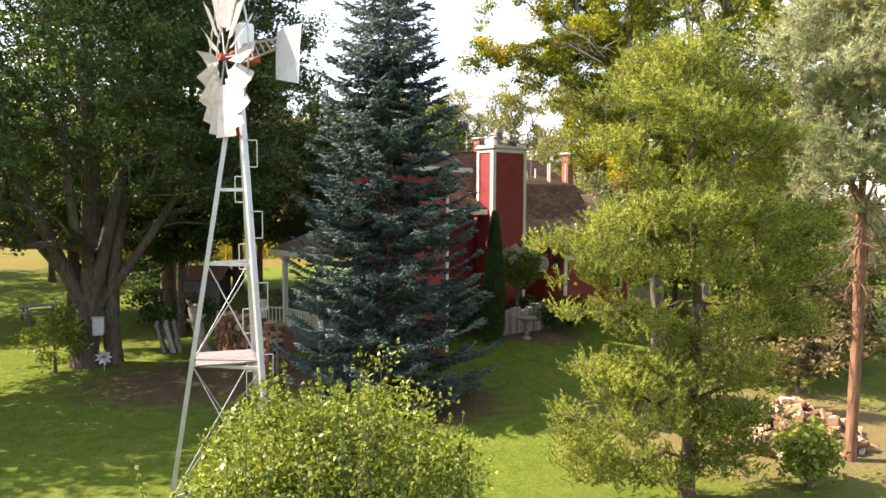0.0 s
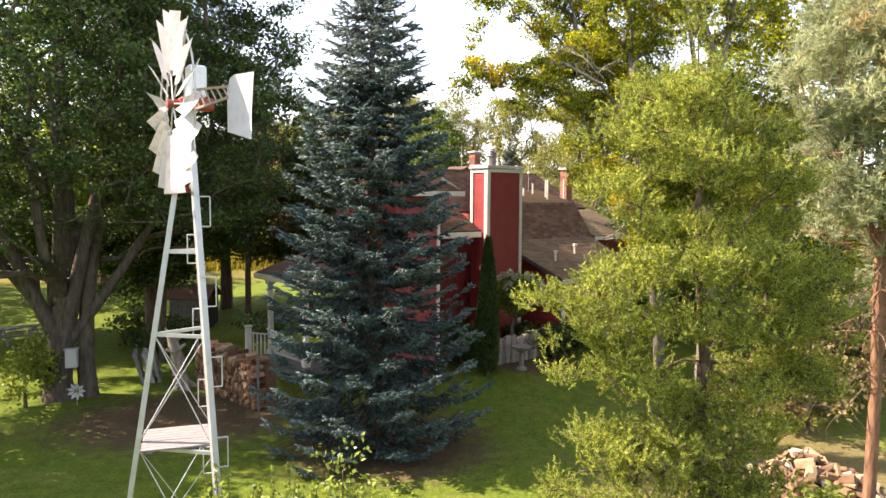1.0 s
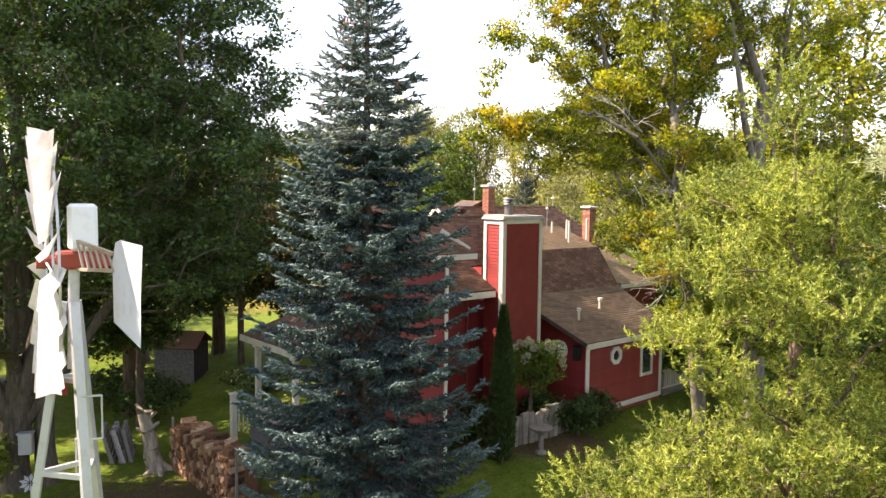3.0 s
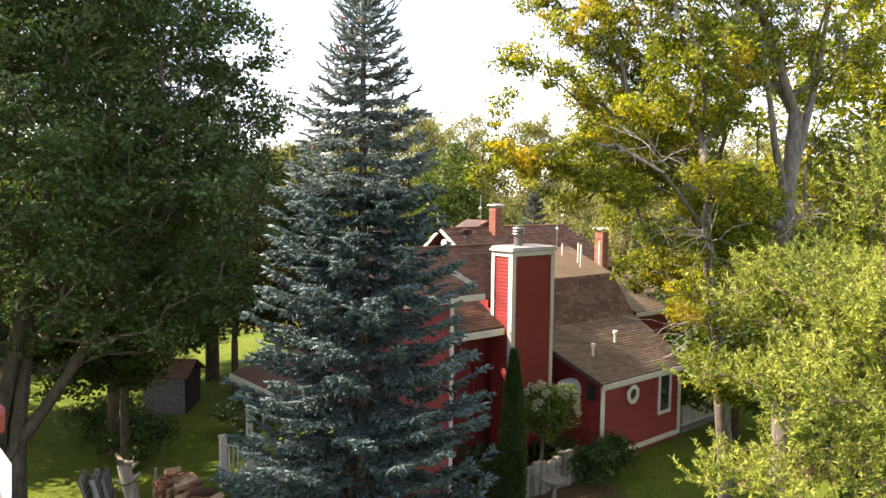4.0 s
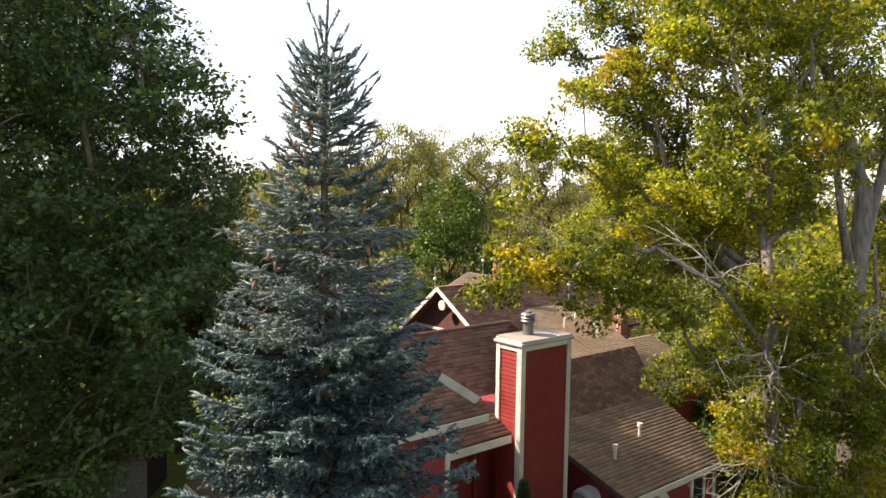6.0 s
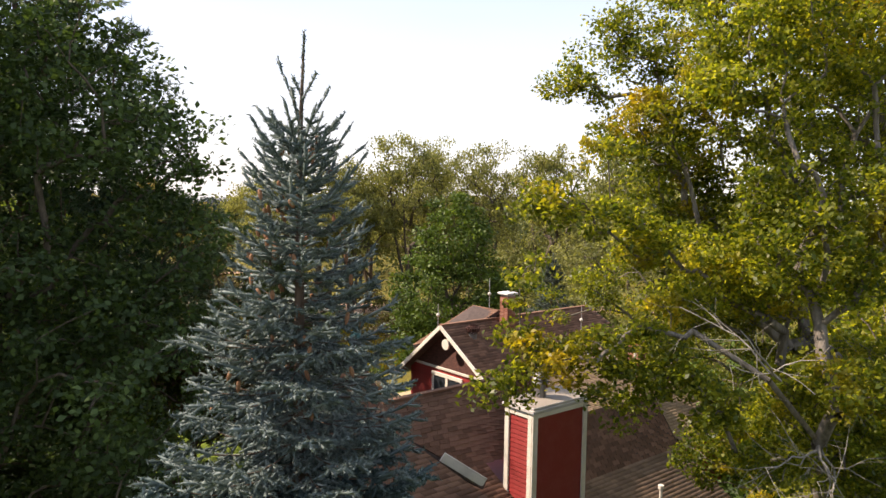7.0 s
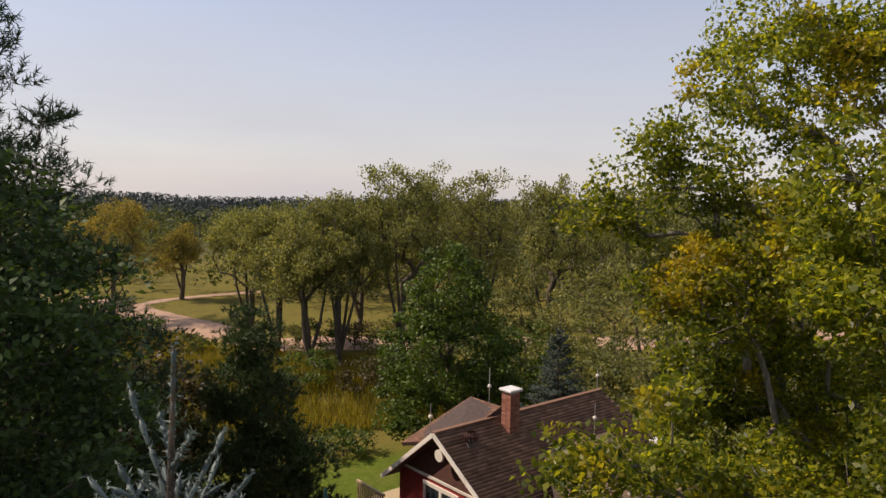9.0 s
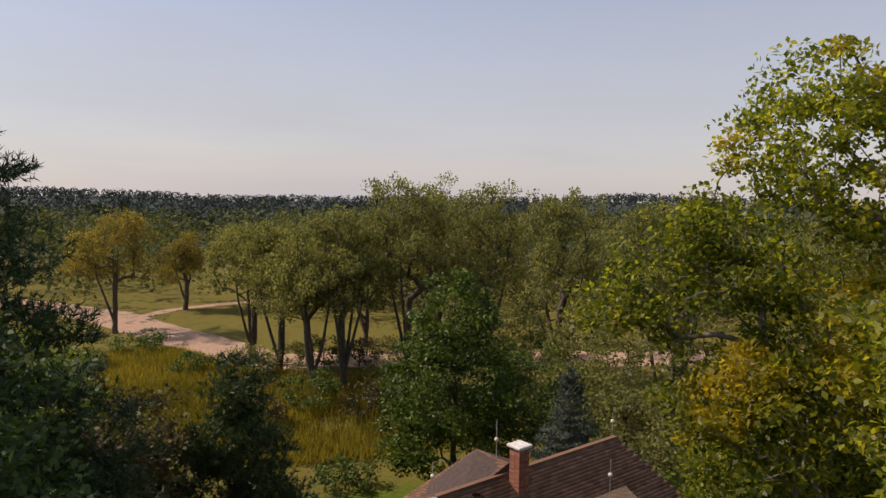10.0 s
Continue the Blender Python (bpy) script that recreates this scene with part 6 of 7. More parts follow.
# ---- yard things ----
def log_mesh(length, r, seed, split=True, coat="log_end"):
    """A split log: a wedge with bark on its round side."""
    rng = np.random.default_rng(seed)
    n = 5 if split else 8
    ang = np.linspace(0, math.pi * (0.75 if split else 2), n + (0 if not split else 1))[:n + (1 if split else 0)]
    ring = [(r * math.cos(a) * rng.uniform(0.85, 1.1), r * math.sin(a) * rng.uniform(0.85, 1.1)) for a in ang]
    if split:
        ring.append((rng.uniform(-0.2, 0.2) * r, -0.25 * r))
    k = len(ring)
    v = [(0, y, z) for y, z in ring] + [(length, y * 0.96, z * 0.96) for y, z in ring]
    f = [tuple(range(k))[::-1], tuple(range(k, 2 * k))] + [(i, (i + 1) % k, (i + 1) % k + k, i + k) for i in range(k)]
    me = bpy.data.meshes.new("log")
    me.from_pydata(v, [], f)
    me.materials.append(M[coat])
    return me


LOGS = [log_mesh(0.42, 0.085 + 0.012 * k, 200 + k, k % 3 != 0) for k in range(7)]
PALE_LOGS = [log_mesh(0.42, 0.085 + 0.012 * k, 200 + k, k % 3 != 0, "split_wood") for k in range(7)]


def gz(x, y):
    return float(ground_z(x, y))


def wood_stack():
    """A long row of stacked firewood, its cut ends showing."""
    st = thing("wood_stack", pose(0.55, 24.9, gz(0.55, 24.9), 0, 0, 120), "long head-high stack of split reddish firewood", "firewood")
    rng = random.Random(7)
    part("core", boxes((0.0, -0.80, 0.0, 4.1, -0.40, 1.38)), M["log_end"], st)
    row = 0
    for r in range(10):
        for c in range(26):
            x = 0.02 + c * 0.158 + (0.07 if r % 2 else 0) + rng.uniform(-0.015, 0.015)
            ob = new("log", LOGS[rng.randrange(7)])
            ob.parent = st
            ob.matrix_local = Matrix.Translation((x + 0.08, 0.0 + rng.uniform(-0.04, 0.05), 0.07 + r * 0.142 + rng.uniform(-0.012, 0.012))) @ Matrix.Rotation(-math.pi / 2 + rng.uniform(-0.06, 0.06), 4, "Z") @ Matrix.Rotation(rng.uniform(0, 6.28), 4, "X")
    for k in range(26):
        ob = new("log", LOGS[rng.randrange(7)])
        ob.parent = st
        ob.matrix_local = Matrix.Translation((rng.uniform(0.1, 3.9), rng.uniform(-0.45, 0.0), 1.50 + rng.uniform(0, 0.10))) @ Matrix.Rotation(-math.pi / 2 + rng.uniform(-0.5, 0.5), 4, "Z") @ Matrix.Rotation(rng.uniform(0, 6.28), 4, "X")
    for x in (-0.05, 4.2):
        part("stake", beam(bmesh.new(), (x, -0.1, 0), (x, -0.1, 1.7), 0.06), M["grey_wood"], st)


wood_stack()


def pallet(x, y, turn, lean, label, coat="grey_wood"):
    p = thing("pallet", pose(x, y, gz(x, y), lean, 0, turn), label, "pallet", group="pallets by the wood stack")
    for k in range(3):
        part("stringer", boxes((-0.5 + k * 0.46, 0.02, 0, -0.42 + k * 0.46, 0.11, 1.2)), M[coat], p)
    for k in range(7):
        part("slat", boxes((-0.52, 0.0, 0.02 + k * 0.175, 0.52, 0.018, 0.115 + k * 0.175)), M[coat], p)
    for k in range(3):
        part("slat", boxes((-0.52, 0.112, 0.05 + k * 0.5, 0.52, 0.13, 0.15 + k * 0.5)), M[coat], p)


pallet(-3.45, 30.0, 96, -16, "weathered grey pallet leaning on its side by the wood stack")
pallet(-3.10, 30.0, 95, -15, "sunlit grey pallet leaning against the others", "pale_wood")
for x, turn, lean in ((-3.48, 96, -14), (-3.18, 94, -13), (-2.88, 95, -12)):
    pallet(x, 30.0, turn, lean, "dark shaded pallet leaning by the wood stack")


def driftwood(x, y):
    """A bleached, twisted stump standing on end."""
    rng = np.random.default_rng(9)
    t = thing("stump", pose(x, y, gz(x, y)), "bleached twisted tree stump standing by the woodpile", "stump")
    segs = []
    p, r = np.array([0.0, 0, -0.1]), 0.30
    for k in range(7):
        q = p + np.array([rng.normal() * 0.05 - 0.05, rng.normal() * 0.04, 0.29])
        segs.append((p, r, q, r * 0.93))
        if k > 3:
            for j in range(3):
                a = rng.uniform(0, 6.28)
                segs.append((q, r * 0.4, q + np.array([math.cos(a) * 0.35, math.sin(a) * 0.35, rng.uniform(0.05, 0.3)]), 0.05))
        p, r = q, r * 0.93
    for j in range(5):
        a = j * 1.25
        segs.append((np.array([0, 0, 0.25]), 0.14, np.array([math.cos(a) * 0.5, math.sin(a) * 0.5, -0.05]), 0.07))
    v, f = rods(segs, 9)
    mesh_obj("wood", v, f, M["driftwood"], t, "", True)


driftwood(-1.9, 28.5)


def wood_heap(x, y, rx, ry, h, count):
    t = thing("wood_pile", pose(x, y, gz(x, y)), "loose heap of split firewood on the grass", "firewood")
    rng = random.Random(4)
    for k in range(count):
        a, r = rng.uniform(0, 6.28), math.sqrt(rng.random())
        z = 0.05 + max(0.0, h * (1 - r ** 1.4)) * rng.uniform(0.55, 1.0)
        ob = new("log", PALE_LOGS[rng.randrange(7)])
        ob.parent = t
        ob.matrix_local = Matrix.Translation((rx * r * math.cos(a), ry * r * math.sin(a), z)) @ Euler((rng.uniform(0, 6), rng.uniform(-0.5, 0.5), rng.uniform(0, 6))).to_matrix().to_4x4()
    # near-black lump added inside: it stands for the shade between the logs
    bm = bmesh.new()
    bmesh.ops.create_icosphere(bm, subdivisions=3, radius=1.0, matrix=Matrix.Diagonal((rx * 0.8, ry * 0.8, h * 0.72, 1)))
    for v in bm.verts:
        v.co *= 1 + 0.15 * noise.noise(v.co * 3)
    part("gap_shade", bm, M["dark"], t)


wood_heap(13.0, 14.9, 1.75, 1.15, 0.95, 260)

# narrow arborvitae, hydrangea, shrubs by the house
rngv = np.random.default_rng(33)
arb = thing("arborvitae", pose(8.6, 25.4, gz(8.6, 25.4)), "narrow dark green arborvitae against the chase", "shrub")
v, f = rods([(np.array([0, 0, -0.1]), 0.05, np.array([0, 0, 4.5]), 0.01)], 6)
mesh_obj("trunk", v, f, M["bark"], arb)
n = 15000
zz = rngv.random(n) ** 0.85
rr = 0.40 * np.interp(zz, [0, 0.1, 0.35, 0.8, 1], [0.75, 0.95, 1.0, 0.5, 0.03]) * np.sqrt(rngv.uniform(0.5, 1.0, n))
aa = rngv.uniform(0, 6.283, n)
pp = np.stack([rr * np.cos(aa), rr * np.sin(aa), 0.1 + zz * 4.75], axis=1)
dd = unit(np.stack([np.cos(aa) * 0.5, np.sin(aa) * 0.5, np.ones(n)], axis=1) + rngv.normal(size=(n, 3)) * 0.3)
v, f = needle_tris(pp, dd, 0.16, 0.045, rngv)
mesh_obj("foliage", v, f, M["cedar"], arb)

hyd = broadleaf("hydrangea", (10.0, 26.7, gz(10, 26.7)), [(0, 0, 0), (0, 0, 0.8), (0.02, 0, 1.6), (0, 0, 2.1)], [(0, 0, 2.5, 0.95, 0.85, 0.75), (0.35, 0, 2.9, 0.7, 0.6, 0.45)], 100, 60, 0.18, 0.11, M["yard_leaf"], M["bark"], "hydrangea on a bare stem with pale flower heads", "shrub", seed=44, root=0.06, shell=0.5)
rngv = np.random.default_rng(45)
heads = lobe_points(rngv, [(0.15, -0.05, 2.7, 1.0, 0.9, 0.75)], 64, 0.95)
heads = heads[heads[:, 2] > 2.6]
for head in heads:
    pp = head + unit(rngv.normal(size=(90, 3))) * (0.12 * np.sqrt(rngv.uniform(0.4, 1, 90)))[:, None]
    v, f = leaf_quads(rngv, pp, 0.05, 0.5, 0, 0.9)
    mesh_obj("flower_head", v, f, M["flower"], hyd)

SHRUBS = [(16.5, 18.8, 2.9, 1.6, "dry"), (18.8, 20.0, 3.6, 1.9, "dry"), (17.6, 22.5, 3.4, 1.7, "dry"), (15.4, 20.8, 1.4, 1.1, "dry"), (11.2, 12.4, 1.3, 0.55, "bush"), (12.0, 27.3, 1.2, 0.65, "maple"), (13.0, 27.9, 1.2, 0.6, "maple"), (8.0, 26.8, 1.5, 0.9, "maple"), (10.9, 27.8, 1.2, 0.7, "maple"), (8.1, 56.4, 1.6, 1.7, "green"), (3.2, 66.0, 2.2, 1.8, "russet"), (10.5, 66.5, 2.6, 2.2, "russet"), (6.5, 69.0, 2.8, 2.4, "green"), (12.5, 69.5, 3.2, 2.6, "willow"), (-8.5, 88, 2.2, 2.4, "green"), (1.5, 76.5, 3.0, 2.0, "willow"), (17, 68, 4, 3, "willow"), (22, 63, 4, 3, "willow"), (20.5, 55, 4, 2.4, "green"), (-6.5, 47, 2.2, 1.8, "maple"), (-6.8, 27.3, 2.3, 0.9, "bush"), (-3.0, 34.2, 1.6, 1.4, "maple"), (-4.6, 36.5, 1.7, 1.5, "maple"), (1.0, 36.0, 1.3, 1.2, "maple")]
SHRUB_LABELS = {"dry": "dry straw-brown brush behind the red pine", "maple": "rounded dark green shrub in the yard", "green": "bright green leafy shrub on the grass", "russet": "low thicket with reddish brown leaves", "willow": "yellow-green thicket under the willows", "bush": "leafy light green shoots at the foot of the maple"}
SHRUBS += [(5 + 3.1 * k, 78.3 + (k % 3) * 0.9, 2.6 + 0.6 * (k % 2), 2.2, ("willow", "green", "russet")[k % 3]) for k in range(9)]
SHRUBS += [(-14 + 2.8 * k, 79 + (k % 4) * 3.0, 1.6 + 0.4 * (k % 3), 1.6, ("green", "willow")[k % 2]) for k in (0, 1, 4)]
for k, (x, y, h, r, mat) in enumerate(SHRUBS):
    broadleaf("shrub", (x, y, gz(x, y)), [(0, 0, 0), (0, 0, h * 0.3), (0, 0, h * 0.55)], [(0, 0, h * 0.55, r, r, h * 0.42), (r * 0.3, 0.1, h * 0.7, r * 0.6, r * 0.6, h * 0.3)], 48, 30, 0.2 + 0.06 * r, 0.13 + 0.04 * r, M[mat], M["bark"], SHRUB_LABELS[mat], "shrub", group="shrubs about the yard", seed=300 + k, root=0.05, shell=0.6)

# upright stone slabs that hold the bed by the house
wall = thing("stone_wall", HOUSE @ pose(-4.1, -4.35, 0), "low retaining wall of upright pale stone slabs", "wall")
rngs = random.Random(12)
x = 0.0
while x < 2.9:
    w, h, d = rngs.uniform(0.18, 0.34), rngs.uniform(0.85, 1.12), rngs.uniform(0.16, 0.24)
    bm = bmesh.new()
    box(bm, 0, 0, 0, w - 0.02, d, h, bevel=0.03)
    for vert in bm.verts:
        vert.co += Vector((rngs.uniform(-0.012, 0.012), rngs.uniform(-0.02, 0.02), rngs.uniform(-0.03, 0.03)))
    slab = part("slab", bm, M["stone"], wall)
    slab.location = (x, rngs.uniform(-0.04, 0.04), 0.72)
    x += w

bath = thing("birdbath", pose(10.1, 25.9, gz(10.1, 25.9)), "pale stone birdbath on a pedestal", "birdbath")
bm = bmesh.new()
for (r0, z0), (r1, z1) in zip([(0.20, 0), (0.18, 0.08), (0.09, 0.14), (0.08, 0.62), (0.16, 0.7)], [(0.18, 0.08), (0.09, 0.14), (0.08, 0.62), (0.16, 0.7), (0.34, 0.80)]):
    bmesh.ops.create_cone(bm, cap_ends=True, segments=20, radius1=r0, radius2=r1, depth=z1 - z0, matrix=Matrix.Translation((0, 0, (z0 + z1) / 2)))
part("pedestal", bm, M["stone"], bath)
bm = bmesh.new()
bmesh.ops.create_cone(bm, cap_ends=True, segments=24, radius1=0.34, radius2=0.38, depth=0.07, matrix=Matrix.Translation((0, 0, 0.835)))
part("basin", bm, M["stone"], bath)

# shed under the maples
shed = thing("shed", pose(-2.5, 40.3, gz(-2.5, 40.3), 0, 0, -18) @ Matrix.Scale(0.86, 4), "small weathered brown wooden shed under the maples", "shed")
part("body", boxes((-1.1, -0.95, 0, 1.1, 0.95, 2.1)), M["dark"], shed)
for k in range(11):
    part("board", boxes((-1.1 + k * 0.2, -0.975, 0.02, -0.91 + k * 0.2, -0.952, 2.1)), M["grey_wood"], shed)
for k in range(9):
    part("board", boxes((-1.125, -0.95 + k * 0.21, 0.02, -1.102, -0.75 + k * 0.21, 2.1)), M["grey_wood"], shed)
part("roof", quad_prism([(-1.35, -1.25, 2.0), (1.35, -1.25, 2.0), (1.35, 0, 2.75), (-1.35, 0, 2.75)], 0.06), M["shingle"], shed)
part("roof", quad_prism([(1.35, 1.25, 2.0), (-1.35, 1.25, 2.0), (-1.35, 0, 2.75), (1.35, 0, 2.75)], 0.06), M["shingle"], shed)
part("gable", quad_prism([(-1.11, -0.95, 2.1), (-1.11, 0.95, 2.1), (-1.11, 0, 2.68)], 0.04), M["grey_wood"], shed)
oval = part("oval_panel", beam(bmesh.new(), (-1.13, 0.25, 1.55), (-1.16, 0.25, 1.55), 0.34, 0.55, sides=20), M["white"], shed, "pale oval panel")

# box and paper-white flower ornament at the foot of the maple
mbox = thing("nest_box", pose(-5.45, 27.62, 1.15), "grey metal box fixed to the maple trunk", "box")
part("body", boxes((-0.19, -0.10, 0, 0.19, 0.16, 0.62), bevel=0.02), M["galv"], mbox)
part("lid", boxes((-0.22, -0.13, 0.62, 0.22, 0.17, 0.66), bevel=0.01), M["galv"], mbox)
orn = thing("flower_ornament", pose(-5.2, 27.1, gz(-5.2, 27.1)), "white sheet metal flower ornament on a stake", "ornament")
part("stake", beam(bmesh.new(), (0, 0, 0), (0, 0, 0.5), 0.03, sides=6), M["galv"], orn)
for k in range(9):
    a = k * 2 * math.pi / 9
    d = Vector((math.cos(a), -0.15, math.sin(a)))
    s = Vector((-math.sin(a), 0, math.cos(a)))
    c0 = Vector((0, -0.03, 0.5))
    bm = bmesh.new()
    face = bm.faces.new([bm.verts.new(p) for p in (c0 + d * 0.04, c0 + d * 0.18 + s * 0.06, c0 + d * 0.30, c0 + d * 0.18 - s * 0.06)])
    bmesh.ops.solidify(bm, geom=[face], thickness=0.01)
    part("petal", bm, M["vane"], orn)

# picnic table on the far lawn
tab = thing("picnic_table", pose(-10.2, 38.6, gz(-10.2, 38.6), 0, 0, 30), "weathered wooden picnic table on the lawn", "table")
for k in range(5):
    part("plank", boxes((-0.9, -0.36 + k * 0.145, 0.72, 0.9, -0.225 + k * 0.145, 0.76)), M["grey_wood"], tab)
for y in (-0.78, 0.55):
    part("bench", boxes((-0.9, y, 0.43, 0.9, y + 0.24, 0.47)), M["grey_wood"], tab)
for x in (-0.65, 0.65):
    for s in (-1, 1):
        part("leg", beam(bmesh.new(), (x, s * 0.72, 0), (x, s * 0.22, 0.72), 0.07), M["grey_wood"], tab)
    part("crossbar", beam(bmesh.new(), (x, -0.75, 0.40), (x, 0.75, 0.40), 0.06), M["grey_wood"], tab)

# striped banner on the upright oak's bole
ban = thing("banner", pose(16.9, 24.75, 5.3) @ Matrix.Scale(0.7, 4), "small red and white striped banner hung between the oaks", "banner")
part("bracket", beam(bmesh.new(), (-0.3, 0.2, 0.45), (0.45, -0.1, 0.62), 0.03, sides=6), M["galv"], ban)
for k in range(6):
    bm = bmesh.new()
    rows = []
    for j in range(7):
        z = 0.55 - j * 0.13
        rows.append([bm.verts.new((0.02 + (k + q) * 0.065, -0.02 + 0.03 * math.sin(j * 0.9 + k), z)) for q in (0, 1)])
    for r0, r1 in zip(rows, rows[1:]):
        bm.faces.new((r0[0], r0[1], r1[1], r1[0]))
    bmesh.ops.solidify(bm, geom=bm.faces[:], thickness=0.004)
    part("stripe", bm, M["red"] if k % 2 else M["white"], ban)

# bleached dead limbs of the leaning oak
def dead_limb(start, ends, seed, thick=0.05, label="bleached dead oak limb without leaves", group="dead limbs of the oak", coat="dead"):
    rng = np.random.default_rng(seed)
    segs = []
    start = np.array(start, dtype=float)

    def grow(p, d, r, ln, depth):
        n = max(2, int(ln / 0.22))
        for s in range(n):
            d = unit(d + rng.normal(size=3) * 0.22)
            q = p + d * ln / n
            segs.append((p, r, q, r * 0.86))
            p, r = q, r * 0.86
            if depth and rng.random() < 0.75:
                grow(p, unit(d + rng.normal(size=3) * 0.8), r * 0.6, ln * 0.45, depth - 1)

    for e in ends:
        d = np.array(e, dtype=float) - start
        grow(start, unit(d), thick, float(np.linalg.norm(d)), 2)
    t = thing("dead_limb", pose(0, 0, 0), label, "branch", group=group)
    v, f = rods(segs, 5)
    mesh_obj("wood", v, f, M[coat], t, "", True)


dead_limb((12.5, 22.4, 9.2), [(11.2, 20.6, 8.6), (10.6, 21.6, 9.6), (11.9, 20.9, 7.2)], 1, 0.032)
dead_limb((13.4, 23.2, 7.0), [(11.4, 22.4, 6.8), (11.6, 23.8, 6.3), (12.0, 21.9, 5.8)], 2, 0.03)
dead_limb((10.9, 21.4, 10.6), [(9.3, 22.4, 10.9), (9.6, 21.0, 11.3)], 3, 0.022)
dead_limb((16.0, 23.4, 9.5), [(14.6, 21.4, 10.2), (14.0, 22.0, 8.8)], 4, 0.03)

dead_limb((13.4, 13.5, 4.6), [(11.9, 13.0, 3.6), (12.3, 14.2, 3.2), (14.6, 13.2, 3.8)], 5, 0.022, "dry bare lower limb of the red pine", "dry lower limbs of the red pine", "bark_pine")
dead_limb((13.4, 13.5, 3.4), [(12.0, 13.2, 2.5), (14.4, 12.8, 2.6), (12.6, 14.4, 2.2)], 6, 0.02, "dry bare lower limb of the red pine", "dry lower limbs of the red pine", "bark_pine")
for k, z in enumerate((4.2, 5.1, 6.0, 6.6, 7.2, 7.8)):
    dead_limb((13.4, 13.5, z), [(12.0 + 0.2 * (k % 3), 12.7 + 0.3 * (k % 2), z - 0.5), (14.7, 13.2 - 0.3 * (k % 3), z - 0.4), (12.7, 14.6, z - 0.3), (13.6, 12.2, z - 0.4)], 20 + k, 0.02, "dry bare lower limb of the red pine", "dry lower limbs of the red pine", "bark_red")
dead_limb((13.4, 13.5, 5.6), [(12.1, 12.8, 5.0), (14.3, 13.0, 4.9), (12.4, 14.2, 4.8)], 7, 0.022, "dry bare lower limb of the red pine", "dry lower limbs of the red pine", "bark_pine")

# tall weeds in the field
rngw = np.random.default_rng(55)
n = 110000
wx, wy = rngw.uniform(-18, 18, n), 60 + 28 * rngw.random(n) ** 0.8
verge = np.interp(wx, [-18, -8.5, -2.5, 3, 4, 18], [92, 92, 85, 78, 78, 74.5])  # short of the road
keep = (wy < verge) & (wx > np.interp(wy, [60, 72, 88], [-13, -17, -16]))
dens = np.sin(wx * 0.45 + 1) * np.sin(wy * 0.5) + rngw.normal(size=n) * 0.6
keep &= dens > -0.4
wx, wy = wx[keep], wy[keep]
pp = np.stack([wx, wy, ground_z(wx, wy)], axis=1)
dd = unit(np.stack([rngw.normal(size=len(wx)) * 0.25, rngw.normal(size=len(wx)) * 0.25, np.ones(len(wx))], axis=1))
v, f = needle_tris(pp, dd, 0.85, 0.10, rngw)
tagged(mesh_obj("field_weeds", v, f, M["weed"]), "tall ochre weeds in the field", "weeds", kind="stuff")

# head: gearbox, wheel and tail turn on the mast
HEAD = Vector((0.18, -0.18, 8.22))
AX = Vector((math.cos(radians(13)), math.sin(radians(13)), 0))  # from the wheel to the gearbox, in the tower's frame
SIDE = Vector((-AX.y, AX.x, 0))
gear = part("gearbox", boxes((-0.16, -0.12, -0.05, 0.30, 0.12, 0.12), (-0.26, -0.06, -0.02, -0.16, 0.06, 0.08), bevel=0.025), M["rust"], mill, "rusty red gearbox")
ON_MAST = Matrix.Translation(HEAD) @ Matrix.Rotation(radians(13), 4, "Z")
gear.matrix_local = ON_MAST
hood = part("hood", boxes((-0.05, -0.12, 0.12, 0.20, 0.12, 0.57), bevel=0.03), M["vane"], mill, "white sheet metal gearbox hood")
hood.matrix_local = ON_MAST
CENTRE = HEAD - AX * 0.24 + Vector((0, 0, 0.02))
hub = part("hub", beam(bmesh.new(), CENTRE - AX * 0.08, HEAD, 0.12, sides=12), M["rust"], mill)
RAD = 1.24
for k in range(18):
    a = k * 2 * math.pi / 18 + 0.1
    rad_dir = SIDE * math.cos(a) + Vector((0, 0, math.sin(a)))
    tan = AX.cross(rad_dir).normalized()
    pitch_dir = (tan * math.cos(radians(33)) - AX * math.sin(radians(33))).normalized()
    bm = bmesh.new()
    rows = []
    for f in (0.0, 0.5, 1.0):
        r = 0.46 + (RAD - 0.46) * f
        w = 0.095 + 0.105 * f
        row = []
        for q in (-1, -0.35, 0.35, 1):
            camber = 0.035 * (1 - q * q)
            row.append(CENTRE + rad_dir * r + pitch_dir * w * q + AX * (camber - 0.02))
        rows.append([bm.verts.new(p) for p in row])
    for r0, r1 in zip(rows, rows[1:]):
        for c in range(3):
            bm.faces.new((r0[c], r0[c + 1], r1[c + 1], r1[c]))
    bmesh.ops.solidify(bm, geom=bm.faces[:], thickness=0.006)
    ob = part("blade", bm, M["blade"], mill)
    if k == 13:
        bm = bmesh.new()
        tip = [bm.verts.new(CENTRE + rad_dir * r + pitch_dir * w * q + AX * 0.03) for r, w, q in ((1.13, 0.19, -1), (1.13, 0.19, 1), (1.245, 0.203, 1), (1.245, 0.203, -1))]
        face = bm.faces.new(tip)
        bmesh.ops.solidify(bm, geom=[face], thickness=0.075)
        part("red_tip", bm, M["rust"], ob)
    if k % 3 == 0:
        bm = bmesh.new()
        beam(bm, CENTRE, CENTRE + rad_dir * 1.1 + AX * 0.05, 0.022, sides=6)
        part("spoke", bm, M["galv"], mill)
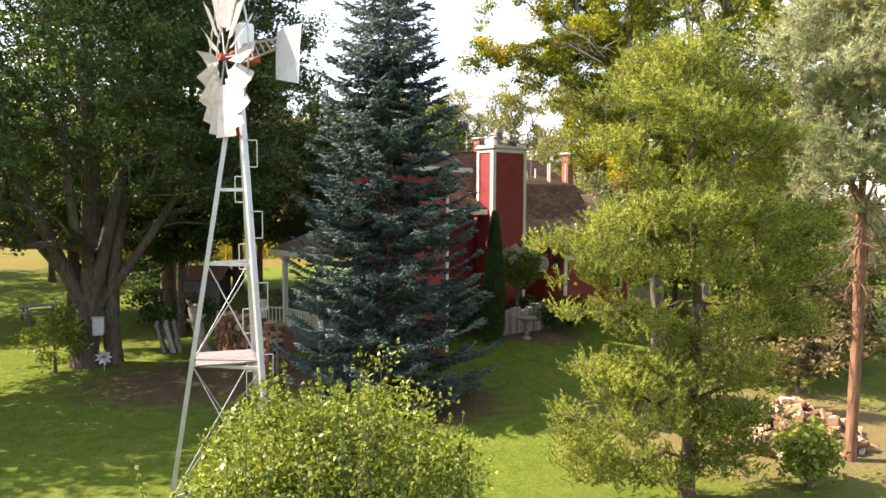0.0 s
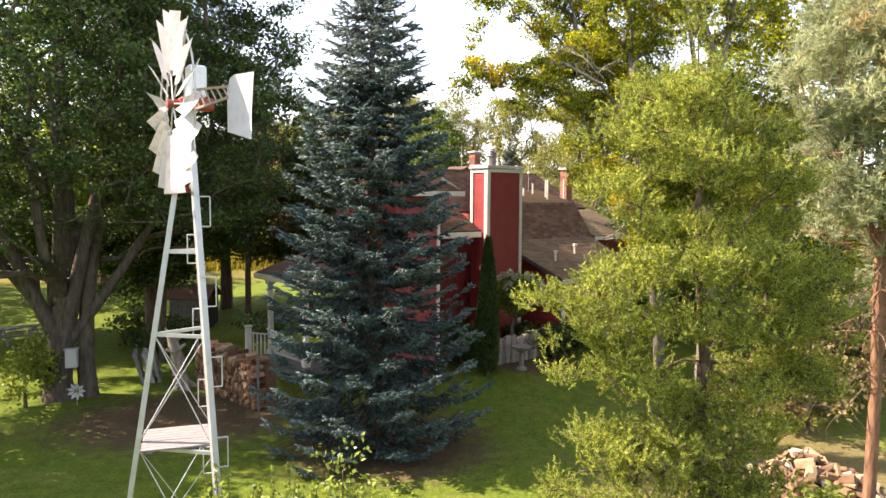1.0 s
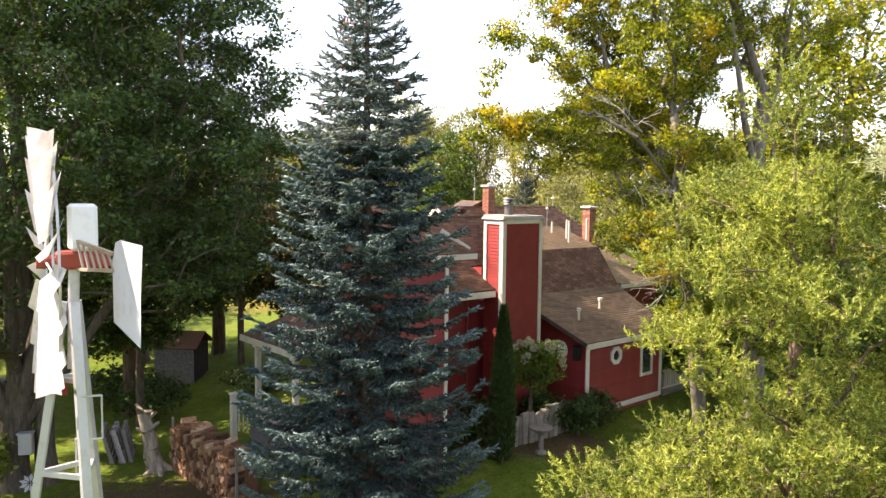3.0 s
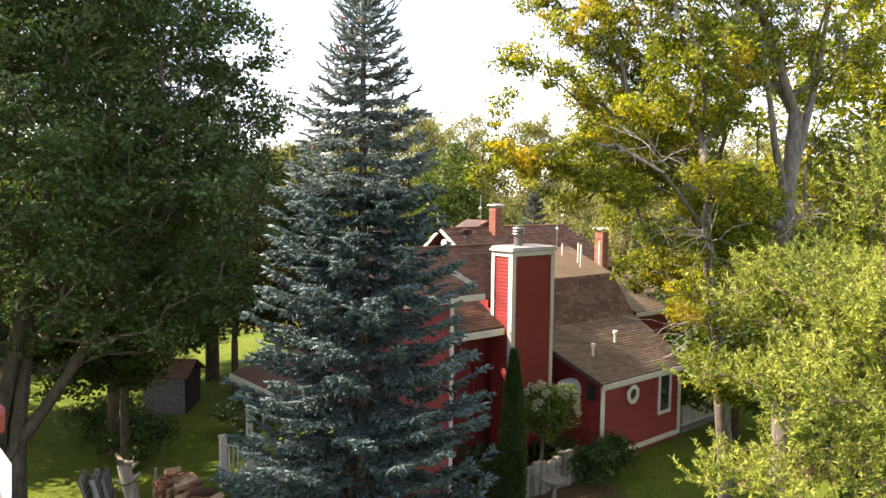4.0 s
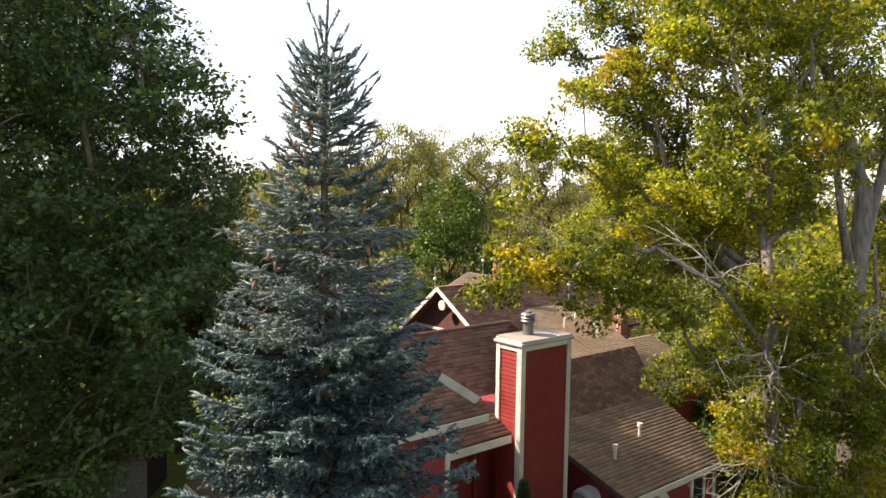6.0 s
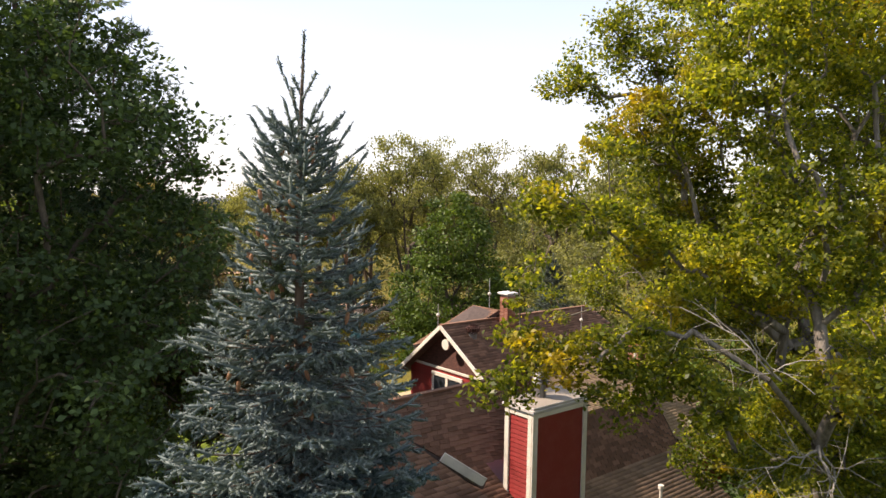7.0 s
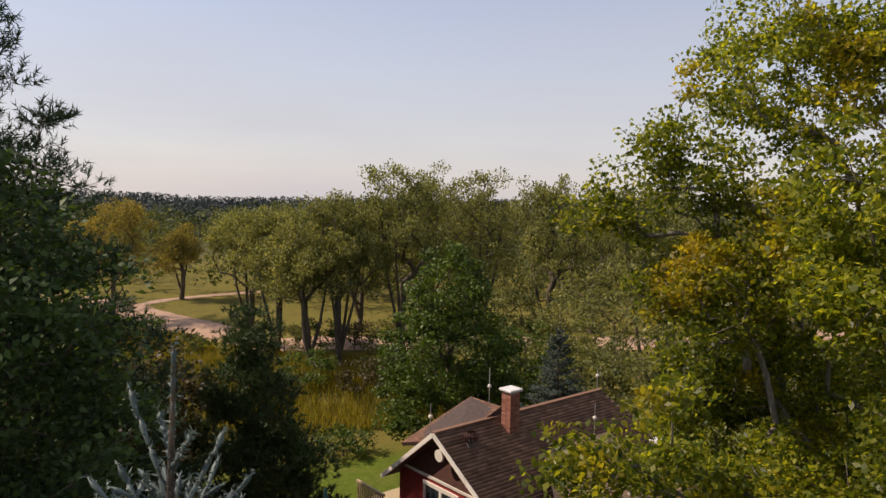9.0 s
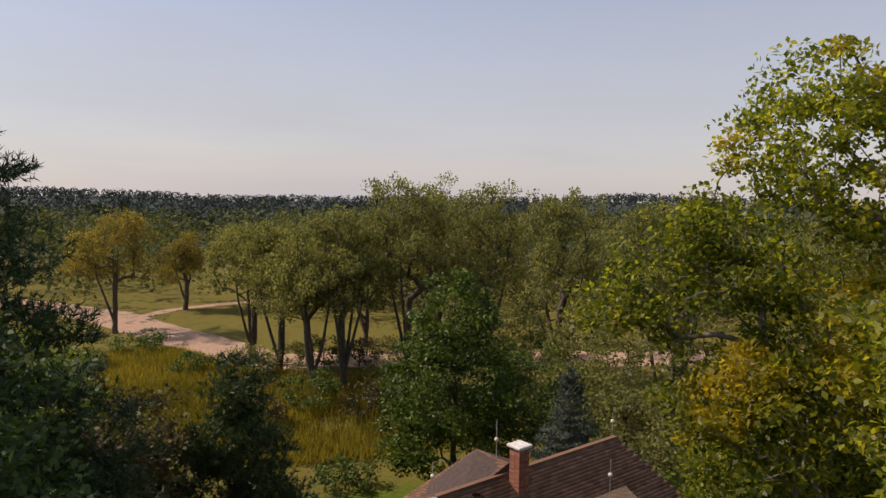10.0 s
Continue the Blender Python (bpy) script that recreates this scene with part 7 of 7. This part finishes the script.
for r, o in ((0.56, 0.03), (1.04, 0.05)):
    bm = bmesh.new()
    n = 36
    for k in range(n):
        p = [CENTRE + AX * o + (SIDE * math.cos(t) + Vector((0, 0, math.sin(t)))) * r for t in (k * 2 * math.pi / n, (k + 1) * 2 * math.pi / n)]
        beam(bm, p[0], p[1], 0.02, 0.03)
    part("wheel_ring", bm, M["galv"], mill)
TAIL = Vector((math.cos(radians(-66)), math.sin(radians(-66)), 0))
p0, p1 = HEAD + TAIL * 0.1, HEAD + TAIL * 1.12
boom = bmesh.new()
beam(boom, p0 + Vector((0, 0, 0.22)), p1 + Vector((0, 0, 0.16)), 0.03)
beam(boom, p0 + Vector((0, 0, -0.05)), p1 + Vector((0, 0, 0.02)), 0.03)
for k in range(6):
    f, g = k / 6, (k + 1) / 6
    beam(boom, p0.lerp(p1, f) + Vector((0, 0, 0.22 - 0.06 * f)), p0.lerp(p1, g) + Vector((0, 0, -0.05 + 0.07 * g)), 0.018)
part("tail_boom", boom, M["boom"], mill)
bm = bmesh.new()
out = [(1.08, -0.47), (1.08, 0.05), (1.16, 0.21), (1.28, 0.24), (1.78, 0.22), (1.72, -0.2), (1.70, -0.60)]
face = bm.faces.new([bm.verts.new(HEAD + TAIL * q + Vector((0, 0, 0.05 + h))) for q, h in out])
bmesh.ops.solidify(bm, geom=[face], thickness=0.012)
part("tail_vane", bm, M["vane"], mill, "broad white sheet metal tail vane")

# ---- shingles and clapboards, last ----
tab_me = bpy.data.meshes.new("shingle")
tab_me.from_pydata([(0, 0, 1), (1, 0, 1), (1, 1, 0), (0, 1, 0), (0, 0, 0), (1, 0, 0)], [], [(0, 1, 2, 3), (0, 4, 5, 1), (0, 3, 4), (1, 5, 2)])
tab_me.materials.append(M["shingle_one"])
for deck, quads, nor in SINGLES:
    for q in quads:
        x, y = q[1] - q[0], q[3] - q[0]
        y = y - nor * float(np.dot(y, nor))
        o = q[0] - nor * 0.016
        ob = new("shingle", tab_me)
        ob.parent = deck
        ob.matrix_local = Matrix(((x[0], y[0], nor[0] * 0.017, o[0]), (x[1], y[1], nor[1] * 0.017, o[1]), (x[2], y[2], nor[2] * 0.017, o[2]), (0, 0, 0, 1)))

for owner, a, b, z0, z1, outward, top_of in BOARDS:
    a, b = np.array(a), np.array(b)
    ln = float(np.linalg.norm(b - a))
    d = (b - a) / ln
    n = int((z1 - z0) / 0.115)
    turn = Matrix(((d[0], outward[0], 0, 0), (d[1], outward[1], 0, 0), (0, 0, 1, 0), (0, 0, 0, 1)))
    w = ln
    verts = [(0, 0.0, 0), (w, 0.0, 0), (w, 0.024, 0), (0, 0.024, 0), (0, 0.002, 0.125), (w, 0.002, 0.125), (w, 0.007, 0.125), (0, 0.007, 0.125)]
    me = bpy.data.meshes.new("clapboard")
    me.from_pydata(verts, [], [(0, 1, 2, 3), (3, 2, 6, 7), (7, 6, 5, 4), (0, 3, 7, 4), (1, 5, 6, 2), (0, 4, 5, 1)])
    me.materials.append(M["red"])
    for k in range(n):
        ob = new("clapboard", me)
        ob.parent = owner
        ob.matrix_local = Matrix.Translation((a[0], a[1], z0 + k * (z1 - z0) / n)) @ turn

# ---- chimney bricks ----
brick_me = bpy.data.meshes.new("brick")
brick_me.from_pydata([(x, y, z) for z in (0, 0.056) for x, y in ((0, 0), (0.205, 0), (0.205, 0.03), (0, 0.03))], [], [(0, 1, 5, 4), (1, 2, 6, 5), (2, 3, 7, 6), (3, 0, 4, 7), (4, 5, 6, 7), (3, 2, 1, 0)])
brick_me.materials.append(M["brick"])
for owner, u, v, z0, z1 in CHIMNEYS:
    for r in range(int((z1 - z0) / 0.068)):
        for side in range(4):
            for k in range(2):
                m = Matrix.Translation((u, v, z0 + r * 0.068)) @ Matrix.Rotation(side * math.pi / 2, 4, "Z") @ Matrix.Translation((-0.22 + k * 0.215 + (0.012 if r % 2 else 0), -0.222, 0))
                ob = new("brick", brick_me)
                ob.parent = owner
                ob.matrix_local = m
